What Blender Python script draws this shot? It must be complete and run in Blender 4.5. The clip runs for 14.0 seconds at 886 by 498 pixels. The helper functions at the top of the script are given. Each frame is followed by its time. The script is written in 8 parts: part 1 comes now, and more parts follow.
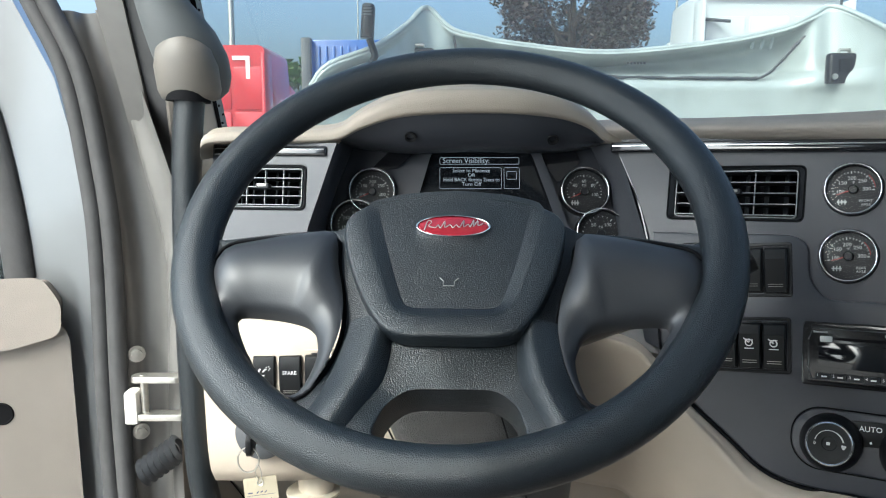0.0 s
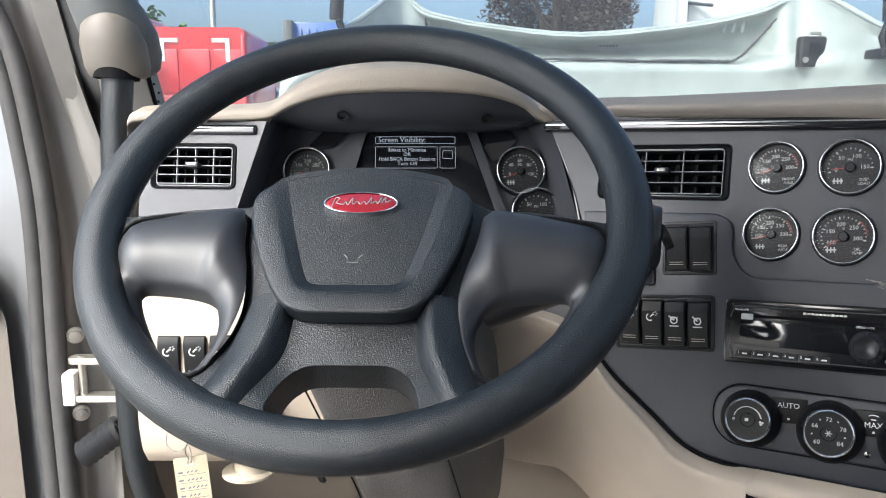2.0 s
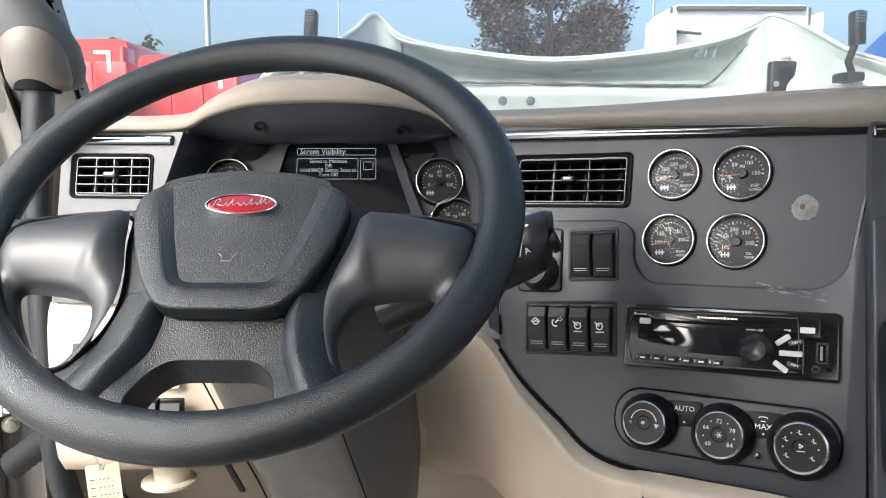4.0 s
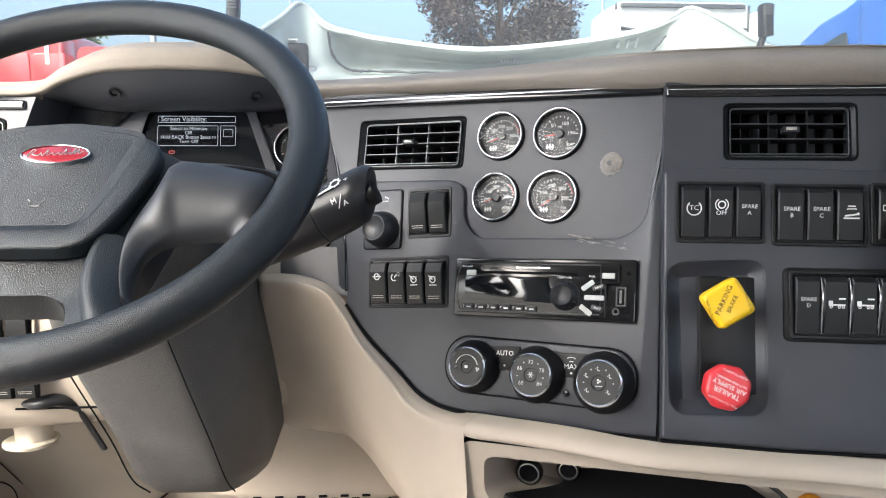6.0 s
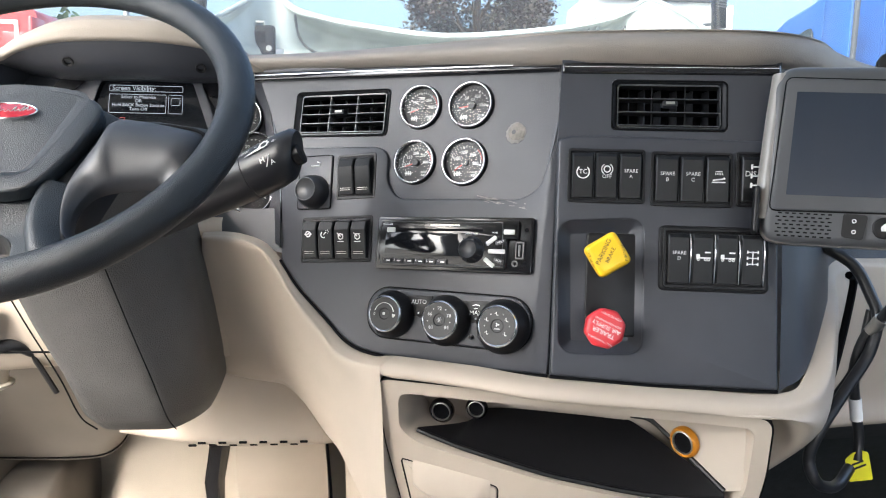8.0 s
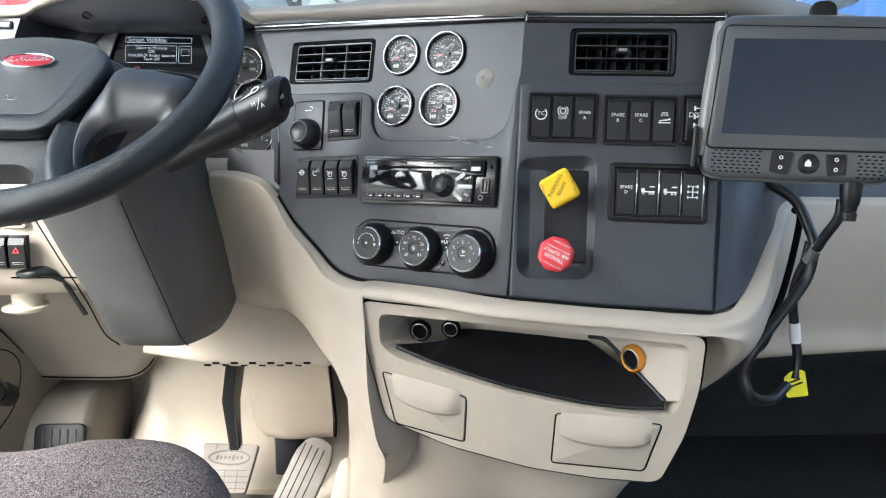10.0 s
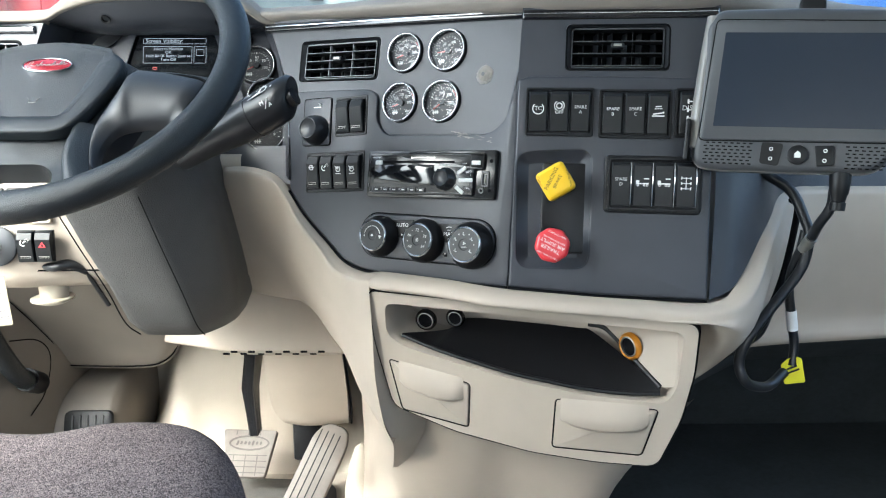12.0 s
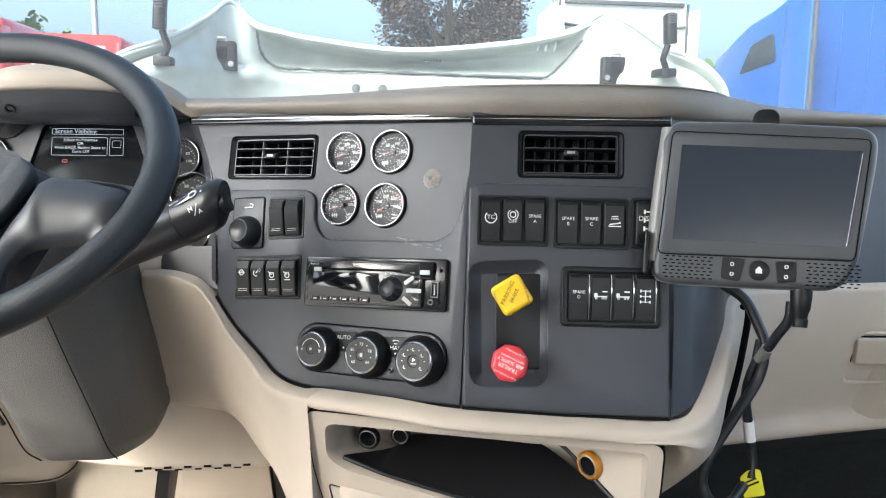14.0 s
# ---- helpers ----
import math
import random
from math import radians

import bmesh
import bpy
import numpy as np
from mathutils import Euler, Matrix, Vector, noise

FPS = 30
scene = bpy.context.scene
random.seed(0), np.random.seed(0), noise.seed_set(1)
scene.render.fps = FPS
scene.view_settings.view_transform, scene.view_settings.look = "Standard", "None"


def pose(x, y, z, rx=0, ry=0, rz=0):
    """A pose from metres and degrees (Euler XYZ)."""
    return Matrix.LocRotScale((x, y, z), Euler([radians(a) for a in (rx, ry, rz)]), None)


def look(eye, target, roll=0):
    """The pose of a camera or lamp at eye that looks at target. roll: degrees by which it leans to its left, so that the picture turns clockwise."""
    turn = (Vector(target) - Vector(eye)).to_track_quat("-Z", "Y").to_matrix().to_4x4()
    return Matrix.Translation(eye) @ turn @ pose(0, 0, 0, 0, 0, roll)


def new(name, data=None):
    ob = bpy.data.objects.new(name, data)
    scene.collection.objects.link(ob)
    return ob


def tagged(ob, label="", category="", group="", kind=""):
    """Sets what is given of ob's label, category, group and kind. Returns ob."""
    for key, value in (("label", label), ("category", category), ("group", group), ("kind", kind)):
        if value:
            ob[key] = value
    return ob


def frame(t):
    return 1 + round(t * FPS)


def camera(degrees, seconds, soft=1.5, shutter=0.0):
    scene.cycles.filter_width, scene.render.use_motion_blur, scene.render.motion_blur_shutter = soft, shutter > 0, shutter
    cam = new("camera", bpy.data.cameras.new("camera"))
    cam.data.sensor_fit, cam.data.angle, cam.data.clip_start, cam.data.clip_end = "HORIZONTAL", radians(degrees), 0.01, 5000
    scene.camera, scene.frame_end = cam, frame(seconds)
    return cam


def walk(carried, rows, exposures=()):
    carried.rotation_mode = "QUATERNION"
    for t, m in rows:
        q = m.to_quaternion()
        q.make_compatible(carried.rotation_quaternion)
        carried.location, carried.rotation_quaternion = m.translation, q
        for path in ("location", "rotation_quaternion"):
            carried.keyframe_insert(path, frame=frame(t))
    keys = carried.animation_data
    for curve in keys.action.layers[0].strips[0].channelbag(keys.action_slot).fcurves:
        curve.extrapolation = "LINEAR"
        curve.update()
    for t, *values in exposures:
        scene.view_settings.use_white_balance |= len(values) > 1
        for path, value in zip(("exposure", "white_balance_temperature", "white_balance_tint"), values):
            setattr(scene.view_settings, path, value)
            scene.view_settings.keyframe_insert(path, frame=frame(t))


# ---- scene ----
cam = camera(59.6, 14.0, 1.1)
METRES, EYE, TILT, LEAN, TURN = 0.72, 1.15, -8.5, 0.0, 0.0
ROWS = [
    (0.0, 0.0, 0.0, 0.0, 0.0, 0.0, -0.0),
    (0.5, 0.0212, 0.0008, 0.0009, -0.33, -0.16, -0.04),
    (1.0, 0.0403, -0.0003, 0.001, -0.71, -0.49, 0.03),
    (1.5, 0.0608, 0.0012, -0.0053, -0.97, -0.89, 0.09),
    (2.0, 0.082, 0.0018, -0.0082, -1.03, -1.14, 0.06),
    (4.5, 0.2487, -0.0298, -0.0571, -1.43, 1.1, 0.2),
    (5.0, 0.2929, -0.0453, -0.0767, -2.31, 1.04, 0.36),
    (5.5, 0.3407, -0.0595, -0.0805, -3.38, 0.82, 0.48),
    (6.0, 0.3741, -0.0812, -0.0952, -4.48, 0.59, 0.57),
    (6.5, 0.4051, -0.0907, -0.112, -5.56, 0.45, 0.78),
    (7.0, 0.422, -0.1142, -0.1271, -6.56, 0.17, 0.78),
    (7.5, 0.4359, -0.1546, -0.1327, -6.62, 0.2, 0.15),
    (8.0, 0.4484, -0.2066, -0.1427, -6.25, -0.23, -0.22),
    (8.5, 0.4666, -0.2545, -0.1516, -5.94, -1.02, -0.49),
    (9.0, 0.4896, -0.2816, -0.1643, -5.45, -2.02, -0.61),
    (11.5, 0.5853, -0.4092, -0.17, -0.93, -4.9, 0.19),
    (12.0, 0.5838, -0.3902, -0.1639, -1.25, -4.5, 0.2),
    (12.5, 0.5639, -0.3758, -0.14, -2.28, -3.52, 0.26),
    (13.0, 0.5616, -0.3642, -0.1147, -3.62, -2.13, 0.31),
    (13.5, 0.5514, -0.3396, -0.0869, -5.44, -0.86, 0.36),
    (14.0, 0.5279, -0.2987, -0.0823, -7.96, -0.14, 0.41),
]
EXPOSURES = [(0.0, 2.05, 5700, -1), (2.0, 2.27, 5950, 6), (5.0, 2.62, 6250, 7), (7.5, 2.96, 6200, 7), (11.5, 2.86, 5600, -2), (14.0, 2.96, 6150, 4)]
walk(cam, [(t, pose(0, 0, EYE, TILT, LEAN, TURN) @ pose(METRES * x, METRES * y, METRES * z, 90 + pitch, roll, yaw)) for t, x, y, z, yaw, pitch, roll in ROWS], EXPOSURES)

# ---- light ----
SUN_FROM = Vector((-0.50, -0.55, 0.70)).normalized()
world = bpy.data.worlds.new("sky")
scene.world = world
world.use_nodes = True
wn = world.node_tree
sky = wn.nodes.new("ShaderNodeTexSky")
sky.sky_type, sky.sun_disc = "NISHITA", False
sky.sun_elevation = math.asin(SUN_FROM.z)
sky.sun_rotation = math.atan2(SUN_FROM.x, SUN_FROM.y)
sky.air_density, sky.dust_density, sky.ozone_density = 0.75, 7.0, 0.5
wn.links.new(sky.outputs[0], wn.nodes["Background"].inputs[0])
wn.nodes["Background"].inputs[1].default_value = 0.122
sun_data = bpy.data.lights.new("sun", "SUN")
sun_data.energy, sun_data.angle, sun_data.color = 0.54, radians(0.6), (1.0, 0.95, 0.88)
sun = new("sun", sun_data)
sun.matrix_world = look((0, 0, 6), Vector((0, 0, 6)) - SUN_FROM)


def opening_fill(name, m, w, h, power, color=(0.74, 0.88, 1.0)):
    """An unseen area lamp added behind or beside the seats as extra fill for the sky's light."""
    d = bpy.data.lights.new(name, "AREA")
    d.shape, d.size, d.size_y, d.energy, d.color = "RECTANGLE", w, h, power, color
    lamp = new(name, d)
    lamp.matrix_world = m


# fill lamps added to brighten the cab beyond what the sky gives
opening_fill("passenger_side_fill", look((1.60, 0.20, 1.41), (0.6, 0.20, 1.30)), 1.08, 0.84, 0.4)
opening_fill("rear_fill", look((0.60, -0.98, 1.24), (0.60, 0.2, 1.24)), 1.66, 0.38, 0.14)
opening_fill("door_side_fill", look((-0.52, 0.20, 1.37), (0.4, 0.26, 1.18)), 0.90, 0.84, 2.1, (0.94, 0.97, 1.0))

# ---- building tools ----
class Geo:
    """Collects vertices and faces of one mesh; every shape is laid down through the matrix m."""

    def __init__(self):
        self.v, self.f = [], []

    def add(self, verts, faces, m=None):
        k = len(self.v)
        self.v += [tuple(m @ Vector(p)) for p in verts] if m else [tuple(p) for p in verts]
        self.f += [[i + k for i in f] for f in faces]
        return self

    def grid(self, rows, m=None, closed=False, caps=False, flip=False):
        """Skin over rows of points; closed joins each row's end to its start."""
        n, faces = len(rows[0]), []
        for j in range(len(rows) - 1):
            for i in range(n if closed else n - 1):
                a, b = j * n + i, j * n + (i + 1) % n
                faces.append([a, b, b + n, a + n])
        if caps:
            faces.append(list(range(n))[::-1])
            faces.append([(len(rows) - 1) * n + i for i in range(n)])
        if flip:
            faces = [f[::-1] for f in faces]
        return self.add([p for r in rows for p in r], faces, m)

    def slab(self, outline, z0, z1, bevel=0.0, m=None, steps=2):
        """A plate: outline (counter-clockwise x, y) from z0 to z1, with a rounded upper edge."""
        rows = [[(x, y, z0) for x, y in outline]]
        if bevel:
            for k in range(steps + 1):
                a = k / steps * math.pi / 2
                ring = inset(outline, bevel * (1 - math.cos(a)))
                rows.append([(x, y, z1 - bevel + bevel * math.sin(a)) for x, y in ring])
        else:
            rows.append([(x, y, z1) for x, y in outline])
        return self.grid(rows, m, closed=True, caps=True)

    def ring(self, outer, inner, z0, z1, bevel=0.0, m=None):
        """A frame between two outlines of equal count."""
        b = bevel
        rows = [[(x, y, z0) for x, y in outer], [(x, y, z1 - b) for x, y in outer]]
        if b:
            rows += [[(x, y, z1) for x, y in inset(outer, b)], [(x, y, z1) for x, y in inset(inner, -b)]]
        rows += [[(x, y, z1 - b) for x, y in inner], [(x, y, z0) for x, y in inner], [(x, y, z0) for x, y in outer]]
        return self.grid(rows, m, closed=True)

    def lathe(self, profile, seg=32, m=None):
        """Turns (radius, height) round z."""
        rows = [[(r * math.cos(2 * math.pi * i / seg), r * math.sin(2 * math.pi * i / seg), z) for i in range(seg)] for r, z in profile]
        return self.grid(rows, m, closed=True)

    def tube(self, path, r, seg=10, m=None, closed=False, flat=1.0):
        """A round bar along a path; r may be a list, flat squeezes it along the frame's second axis."""
        pts = [Vector(p) for p in path]
        n = len(pts)
        rs = r if isinstance(r, (list, tuple)) else [r] * n
        up, rows = None, []
        for i, p in enumerate(pts):
            a = pts[(i - 1) % n] if closed or i else pts[i]
            b = pts[(i + 1) % n] if closed or i < n - 1 else pts[i]
            t = (b - a).normalized()
            if up is None:
                up = Vector((0, 0, 1)) if abs(t.z) < 0.9 else Vector((0, 1, 0))
            side = t.cross(up).normalized()
            up = side.cross(t).normalized()
            rows.append([p + side * (rs[i] * math.cos(2 * math.pi * k / seg)) + up * (flat * rs[i] * math.sin(2 * math.pi * k / seg)) for k in range(seg)])
        if closed:
            rows.append(rows[0])
        return self.grid(rows, m, closed=True, caps=not closed, flip=True)

    def box(self, size, m=None, bevel=0.0):
        x, y, z = (s / 2 for s in size)
        return self.slab(rrect(2 * x, 2 * y, max(bevel, 0.0001), 2), -z, z, bevel, m)

    def plate(self, outline, holes, z0, z1, m=None, bevel=0.0, lift=None):
        """A plate with holes right through it, its edges rounded by bevel; lift gives the upper face's height over x, y."""
        bm = bmesh.new()
        loops = []
        lift = lift or (lambda x, y: z1)
        tops = [inset(outline, bevel)] + [inset(h, -bevel) for h in holes]
        for loop in tops:
            vs = [bm.verts.new((x, y, lift(x, y))) for x, y in loop]
            for i, p in enumerate(vs):
                bm.edges.new((p, vs[(i + 1) % len(vs)]))
            loops.append(vs)
        bmesh.ops.triangle_fill(bm, edges=bm.edges[:], use_beauty=True, normal=(0, 0, 1))
        bm.verts.index_update()
        top = [tuple(p.co) for p in bm.verts]
        faces = []
        for f in bm.faces:
            c = f.calc_center_median()
            if not any(inside(c.x, c.y, h) for h in tops[1:]):
                faces.append([p.index for p in f.verts])
        bm.free()
        tmp = Geo()
        tmp.add(top, faces)
        for k, loop in enumerate([outline] + holes):
            rows = [[(x, y, lift(x, y)) for x, y in tops[k]]]
            if bevel:
                for q in (30, 60, 90):
                    a = radians(q)
                    ring = inset(loop, (bevel if k == 0 else -bevel) * (1 - math.sin(a)))
                    rows.append([(x, y, lift(x, y) - bevel * (1 - math.cos(a))) for x, y in ring])
            rows.append([(x, y, z0) for x, y in loop])
            tmp.grid(rows, None, closed=True, flip=k == 0)
        keys, pts, idx = {}, [], []
        for p in tmp.v:
            q = tuple(round(c, 6) for c in p)
            if q not in keys:
                keys[q] = len(pts)
                pts.append(p)
            idx.append(keys[q])
        return self.add(pts, [[idx[i] for i in f] for f in tmp.f], m)


def inside(x, y, loop):
    hit = False
    for i in range(len(loop)):
        (ax, ay), (bx, by) = loop[i - 1], loop[i]
        if (ay > y) != (by > y) and x < (bx - ax) * (y - ay) / (by - ay) + ax:
            hit = not hit
    return hit


def even(loop, n):
    """The closed outline as n points evenly spaced along it."""
    p = [Vector(q) for q in loop] + [Vector(loop[0])]
    d = [0.0]
    for a, b in zip(p, p[1:]):
        d.append(d[-1] + (b - a).length)
    out, j = [], 0
    for k in range(n):
        s = d[-1] * k / n
        while d[j + 1] < s:
            j += 1
        out.append(tuple(p[j].lerp(p[j + 1], (s - d[j]) / max(1e-9, d[j + 1] - d[j]))))
    return out


def inset(outline, d):
    out, n = [], len(outline)
    for i in range(n):
        (ax, ay), (bx, by), (cx, cy) = outline[i - 1], outline[i], outline[(i + 1) % n]
        e1, e2 = Vector((bx - ax, by - ay)), Vector((cx - bx, cy - by))
        n1, n2 = Vector((-e1.y, e1.x)), Vector((-e2.y, e2.x))
        nn = (n1.normalized() if n1.length > 1e-9 else Vector((0, 0))) + (n2.normalized() if n2.length > 1e-9 else Vector((0, 0)))
        nn = nn.normalized() if nn.length > 1e-6 else n1.normalized()
        out.append((bx + nn.x * d, by + nn.y * d))
    return out


def rrect(w, h, r, n=4, x=0.0, y=0.0):
    """A rounded rectangle, counter-clockwise."""
    r = min(r, w / 2 - 1e-5, h / 2 - 1e-5)
    pts = []
    for cx, cy, a0 in ((w / 2 - r, h / 2 - r, 0), (-w / 2 + r, h / 2 - r, 90), (-w / 2 + r, -h / 2 + r, 180), (w / 2 - r, -h / 2 + r, 270)):
        for k in range(n + 1):
            a = radians(a0 + 90 * k / n)
            pts.append((x + cx + r * math.cos(a), y + cy + r * math.sin(a)))
    return pts


def circle(r, n=32, x=0.0, y=0.0):
    return [(x + r * math.cos(2 * math.pi * k / n), y + r * math.sin(2 * math.pi * k / n)) for k in range(n)]


def spline(pts, n=6, closed=False):
    """A smooth curve through the points."""
    p = [Vector(q) for q in pts]
    out, m = [], len(p)
    for i in range(m if closed else m - 1):
        a = p[(i - 1) % m] if closed or i else p[0] * 2 - p[1]
        b, c = p[i], p[(i + 1) % m]
        d = p[(i + 2) % m] if closed or i + 2 < m else c * 2 - b
        for k in range(n):
            t = k / n
            out.append(0.5 * (2 * b + (c - a) * t + (2 * a - 5 * b + 4 * c - d) * t * t + (3 * b - a - 3 * c + d) * t ** 3))
    if not closed:
        out.append(p[-1])
    return [tuple(q) for q in out]


def soften(pts, r, n=4):
    """A polygon with its corners rounded."""
    out, m = [], len(pts)
    for i in range(m):
        a, b, c = Vector(pts[i - 1]), Vector(pts[i]), Vector(pts[(i + 1) % m])
        ra, rc = min(r, (a - b).length * 0.45), min(r, (c - b).length * 0.45)
        p, q = b + (a - b).normalized() * ra, b + (c - b).normalized() * rc
        for k in range(n + 1):
            t = k / n
            out.append(tuple((1 - t) ** 2 * p + 2 * t * (1 - t) * b + t * t * q))
    return out


def surface(rows, n=5, k=5):
    """A smooth skin of points through a coarse net of rows."""
    fine = [spline(r, n) for r in rows]
    cols = [spline([r[i] for r in fine], k) for i in range(len(fine[0]))]
    return [[c[j] for c in cols] for j in range(len(cols[0]))]


def mesh(name, geo, material, angle=35):
    me = bpy.data.meshes.new(name)
    me.from_pydata(geo.v, [], geo.f)
    me.validate()
    me.materials.append(material)
    me.shade_smooth()
    for p in me.polygons:
        if p.loop_total > 4:
            p.use_smooth = False
    me.set_sharp_from_angle(angle=radians(angle))
    return me


def part(name, geo, material, parent=None, label="", m=None, angle=35):
    ob = new(name, mesh(name, geo, material, angle))
    if parent is not None:
        ob.parent = parent
    if m is not None:
        ob.matrix_local = m
    if label:
        ob["label"] = label
    return ob


def thing(name, m=None, label="", category="", group="", kind=""):
    ob = new(name)
    ob.empty_display_size = 0.02
    if m is not None:
        ob.matrix_world = m
    return tagged(ob, label, category, group, kind)


def whole(name, geo, material, label="", category="", group="", kind="", m=None, angle=35):
    ob = part(name, geo, material, None, "", m, angle)
    return tagged(ob, label, category, group, kind)


def words(text, size, m, width=None, align="CENTER"):
    """A flat mesh of letters in the built-in font, added to a Geo by letters()."""
    cu = bpy.data.curves.new("words", "FONT")
    cu.body, cu.size, cu.align_x, cu.align_y, cu.resolution_u = text, size, align, "CENTER", 2
    ob = new("words", cu)
    me = bpy.data.meshes.new_from_object(ob)
    verts, faces = [tuple(p.co) for p in me.vertices], [list(p.vertices) for p in me.polygons]
    bpy.data.objects.remove(ob)
    bpy.data.curves.remove(cu)
    bpy.data.meshes.remove(me)
    if width and verts:
        span = max(p[0] for p in verts) - min(p[0] for p in verts)
        verts = [(p[0] * width / span, p[1], p[2]) for p in verts]
    return verts, faces, m


def letters(geo, text, size, x, y, z, turn=0.0, width=None, align="CENTER"):
    return geo.add(*words(text, size, Matrix.Translation((x, y, z)) @ Matrix.Rotation(radians(turn), 4, "Z"), width, align))


def axes(origin, u, v, n):
    return Matrix(((u[0], v[0], n[0], origin[0]), (u[1], v[1], n[1], origin[1]), (u[2], v[2], n[2], origin[2]), (0, 0, 0, 1)))


def facing(origin, az, el, turn=0.0):
    """The frame of a face whose outward side looks back at the driver, az degrees round and el degrees up."""
    a, e = radians(az), radians(el)
    n = Vector((math.sin(a) * math.cos(e), -math.cos(a) * math.cos(e), math.sin(e)))
    u = Vector((0, 0, 1)).cross(n).normalized()
    return axes(origin, u, n.cross(u), n) @ Matrix.Rotation(radians(turn), 4, "Z")


def at(x, y, z=0.0, turn=0.0):
    return Matrix.Translation((x, y, z)) @ Matrix.Rotation(radians(turn), 4, "Z")


def turned(outline, x, y, deg):
    c, s = math.cos(radians(deg)), math.sin(radians(deg))
    return [(x + a * c - b * s, y + a * s + b * c) for a, b in outline]


def arc(r, a0, a1, w, n=14, x=0.0, y=0.0):
    """A flat curved band."""
    an = np.linspace(radians(a0), radians(a1), n)
    return [(x + (r + w / 2) * math.cos(a), y + (r + w / 2) * math.sin(a)) for a in an] + [(x + (r - w / 2) * math.cos(a), y + (r - w / 2) * math.sin(a)) for a in an[::-1]]


def bar(g, x0, y0, x1, y1, w, z0, z1):
    n = math.hypot(x1 - x0, y1 - y0)
    return g.slab(turned(rrect(n, w, w * 0.2, 1), (x0 + x1) / 2, (y0 + y1) / 2, math.degrees(math.atan2(y1 - y0, x1 - x0))), z0, z1)

# ---- materials ----
def material(name, color, rough=0.5, metal=0.0, vary=0.12, scale=40.0, bump=0.0, bump_scale=400.0, spec=0.5, coat=0.0, color2=None, voronoi=False, stain=0.0, island=False):
    """A procedural surface: base colour with variation at two scales, roughness variation and fine relief."""
    mat = bpy.data.materials.new(name)
    mat.use_nodes = True
    nt = mat.node_tree
    b = nt.nodes["Principled BSDF"]
    b.inputs["Metallic"].default_value = metal
    b.inputs["Specular IOR Level"].default_value = spec
    b.inputs["Coat Weight"].default_value = coat
    b.inputs["Coat Roughness"].default_value = 0.08
    co = nt.nodes.new("ShaderNodeTexCoord")
    big, fine = nt.nodes.new("ShaderNodeTexNoise"), nt.nodes.new("ShaderNodeTexNoise")
    big.inputs["Scale"].default_value, fine.inputs["Scale"].default_value = scale * 0.12, scale
    big.inputs["Detail"].default_value, fine.inputs["Detail"].default_value = 4, 6
    for n in (big, fine):
        nt.links.new(co.outputs["Object"], n.inputs["Vector"])
    add = nt.nodes.new("ShaderNodeMath")
    add.operation = "ADD"
    nt.links.new(big.outputs["Fac"], add.inputs[0])
    nt.links.new(fine.outputs["Fac"], add.inputs[1])
    mix = nt.nodes.new("ShaderNodeMix")
    mix.data_type = "RGBA"
    rng = nt.nodes.new("ShaderNodeMapRange")
    rng.inputs["From Min"].default_value, rng.inputs["From Max"].default_value = 0.65, 1.35
    nt.links.new(add.outputs[0], rng.inputs["Value"])
    nt.links.new(rng.outputs[0], mix.inputs[0])
    c2 = color2 or tuple(c * (1 - vary) for c in color)
    mix.inputs[6].default_value = (*tuple(min(1, c * (1 + vary * 0.5)) for c in color), 1)
    mix.inputs[7].default_value = (*c2, 1)
    nt.links.new(mix.outputs[2], b.inputs["Base Color"])
    rr = nt.nodes.new("ShaderNodeMapRange")
    rr.inputs["To Min"].default_value, rr.inputs["To Max"].default_value = max(0.02, rough - 0.07), min(1, rough + 0.07)
    nt.links.new(big.outputs["Fac"], rr.inputs["Value"])
    nt.links.new(rr.outputs[0], b.inputs["Roughness"])
    if bump:
        tex = nt.nodes.new("ShaderNodeTexVoronoi" if voronoi else "ShaderNodeTexNoise")
        tex.inputs["Scale"].default_value = bump_scale
        nt.links.new(co.outputs["Object"], tex.inputs["Vector"])
        bp = nt.nodes.new("ShaderNodeBump")
        bp.inputs["Strength"].default_value, bp.inputs["Distance"].default_value = bump, 0.001
        bp.invert = voronoi
        nt.links.new(tex.outputs["Distance" if voronoi else "Fac"], bp.inputs["Height"])
        nt.links.new(bp.outputs[0], b.inputs["Normal"])
    return mat


def glassy(name, tint=(1, 1, 1), rough=0.0, ior=1.3, veil=0.0):
    """Thin clear pane: see-through, with the gloss of its surface and a share of pale haze in place of reflections."""
    mat = bpy.data.materials.new(name)
    mat.use_nodes = True
    nt = mat.node_tree
    nt.nodes.clear()
    out, mixs = nt.nodes.new("ShaderNodeOutputMaterial"), nt.nodes.new("ShaderNodeMixShader")
    tr, gl, fr = nt.nodes.new("ShaderNodeBsdfTransparent"), nt.nodes.new("ShaderNodeBsdfGlossy"), nt.nodes.new("ShaderNodeFresnel")
    tr.inputs[0].default_value, gl.inputs["Roughness"].default_value, fr.inputs[0].default_value = (*tint, 1), rough, ior
    nt.links.new(fr.outputs[0], mixs.inputs[0])
    body = tr
    if veil:
        film, body = nt.nodes.new("ShaderNodeBsdfTranslucent"), nt.nodes.new("ShaderNodeMixShader")
        film.inputs[0].default_value, body.inputs[0].default_value = (0.85, 0.87, 0.86, 1), veil
        nt.links.new(tr.outputs[0], body.inputs[1])
        nt.links.new(film.outputs[0], body.inputs[2])
    nt.links.new(body.outputs[0], mixs.inputs[1])
    nt.links.new(gl.outputs[0], mixs.inputs[2])
    nt.links.new(mixs.outputs[0], out.inputs[0])
    return mat


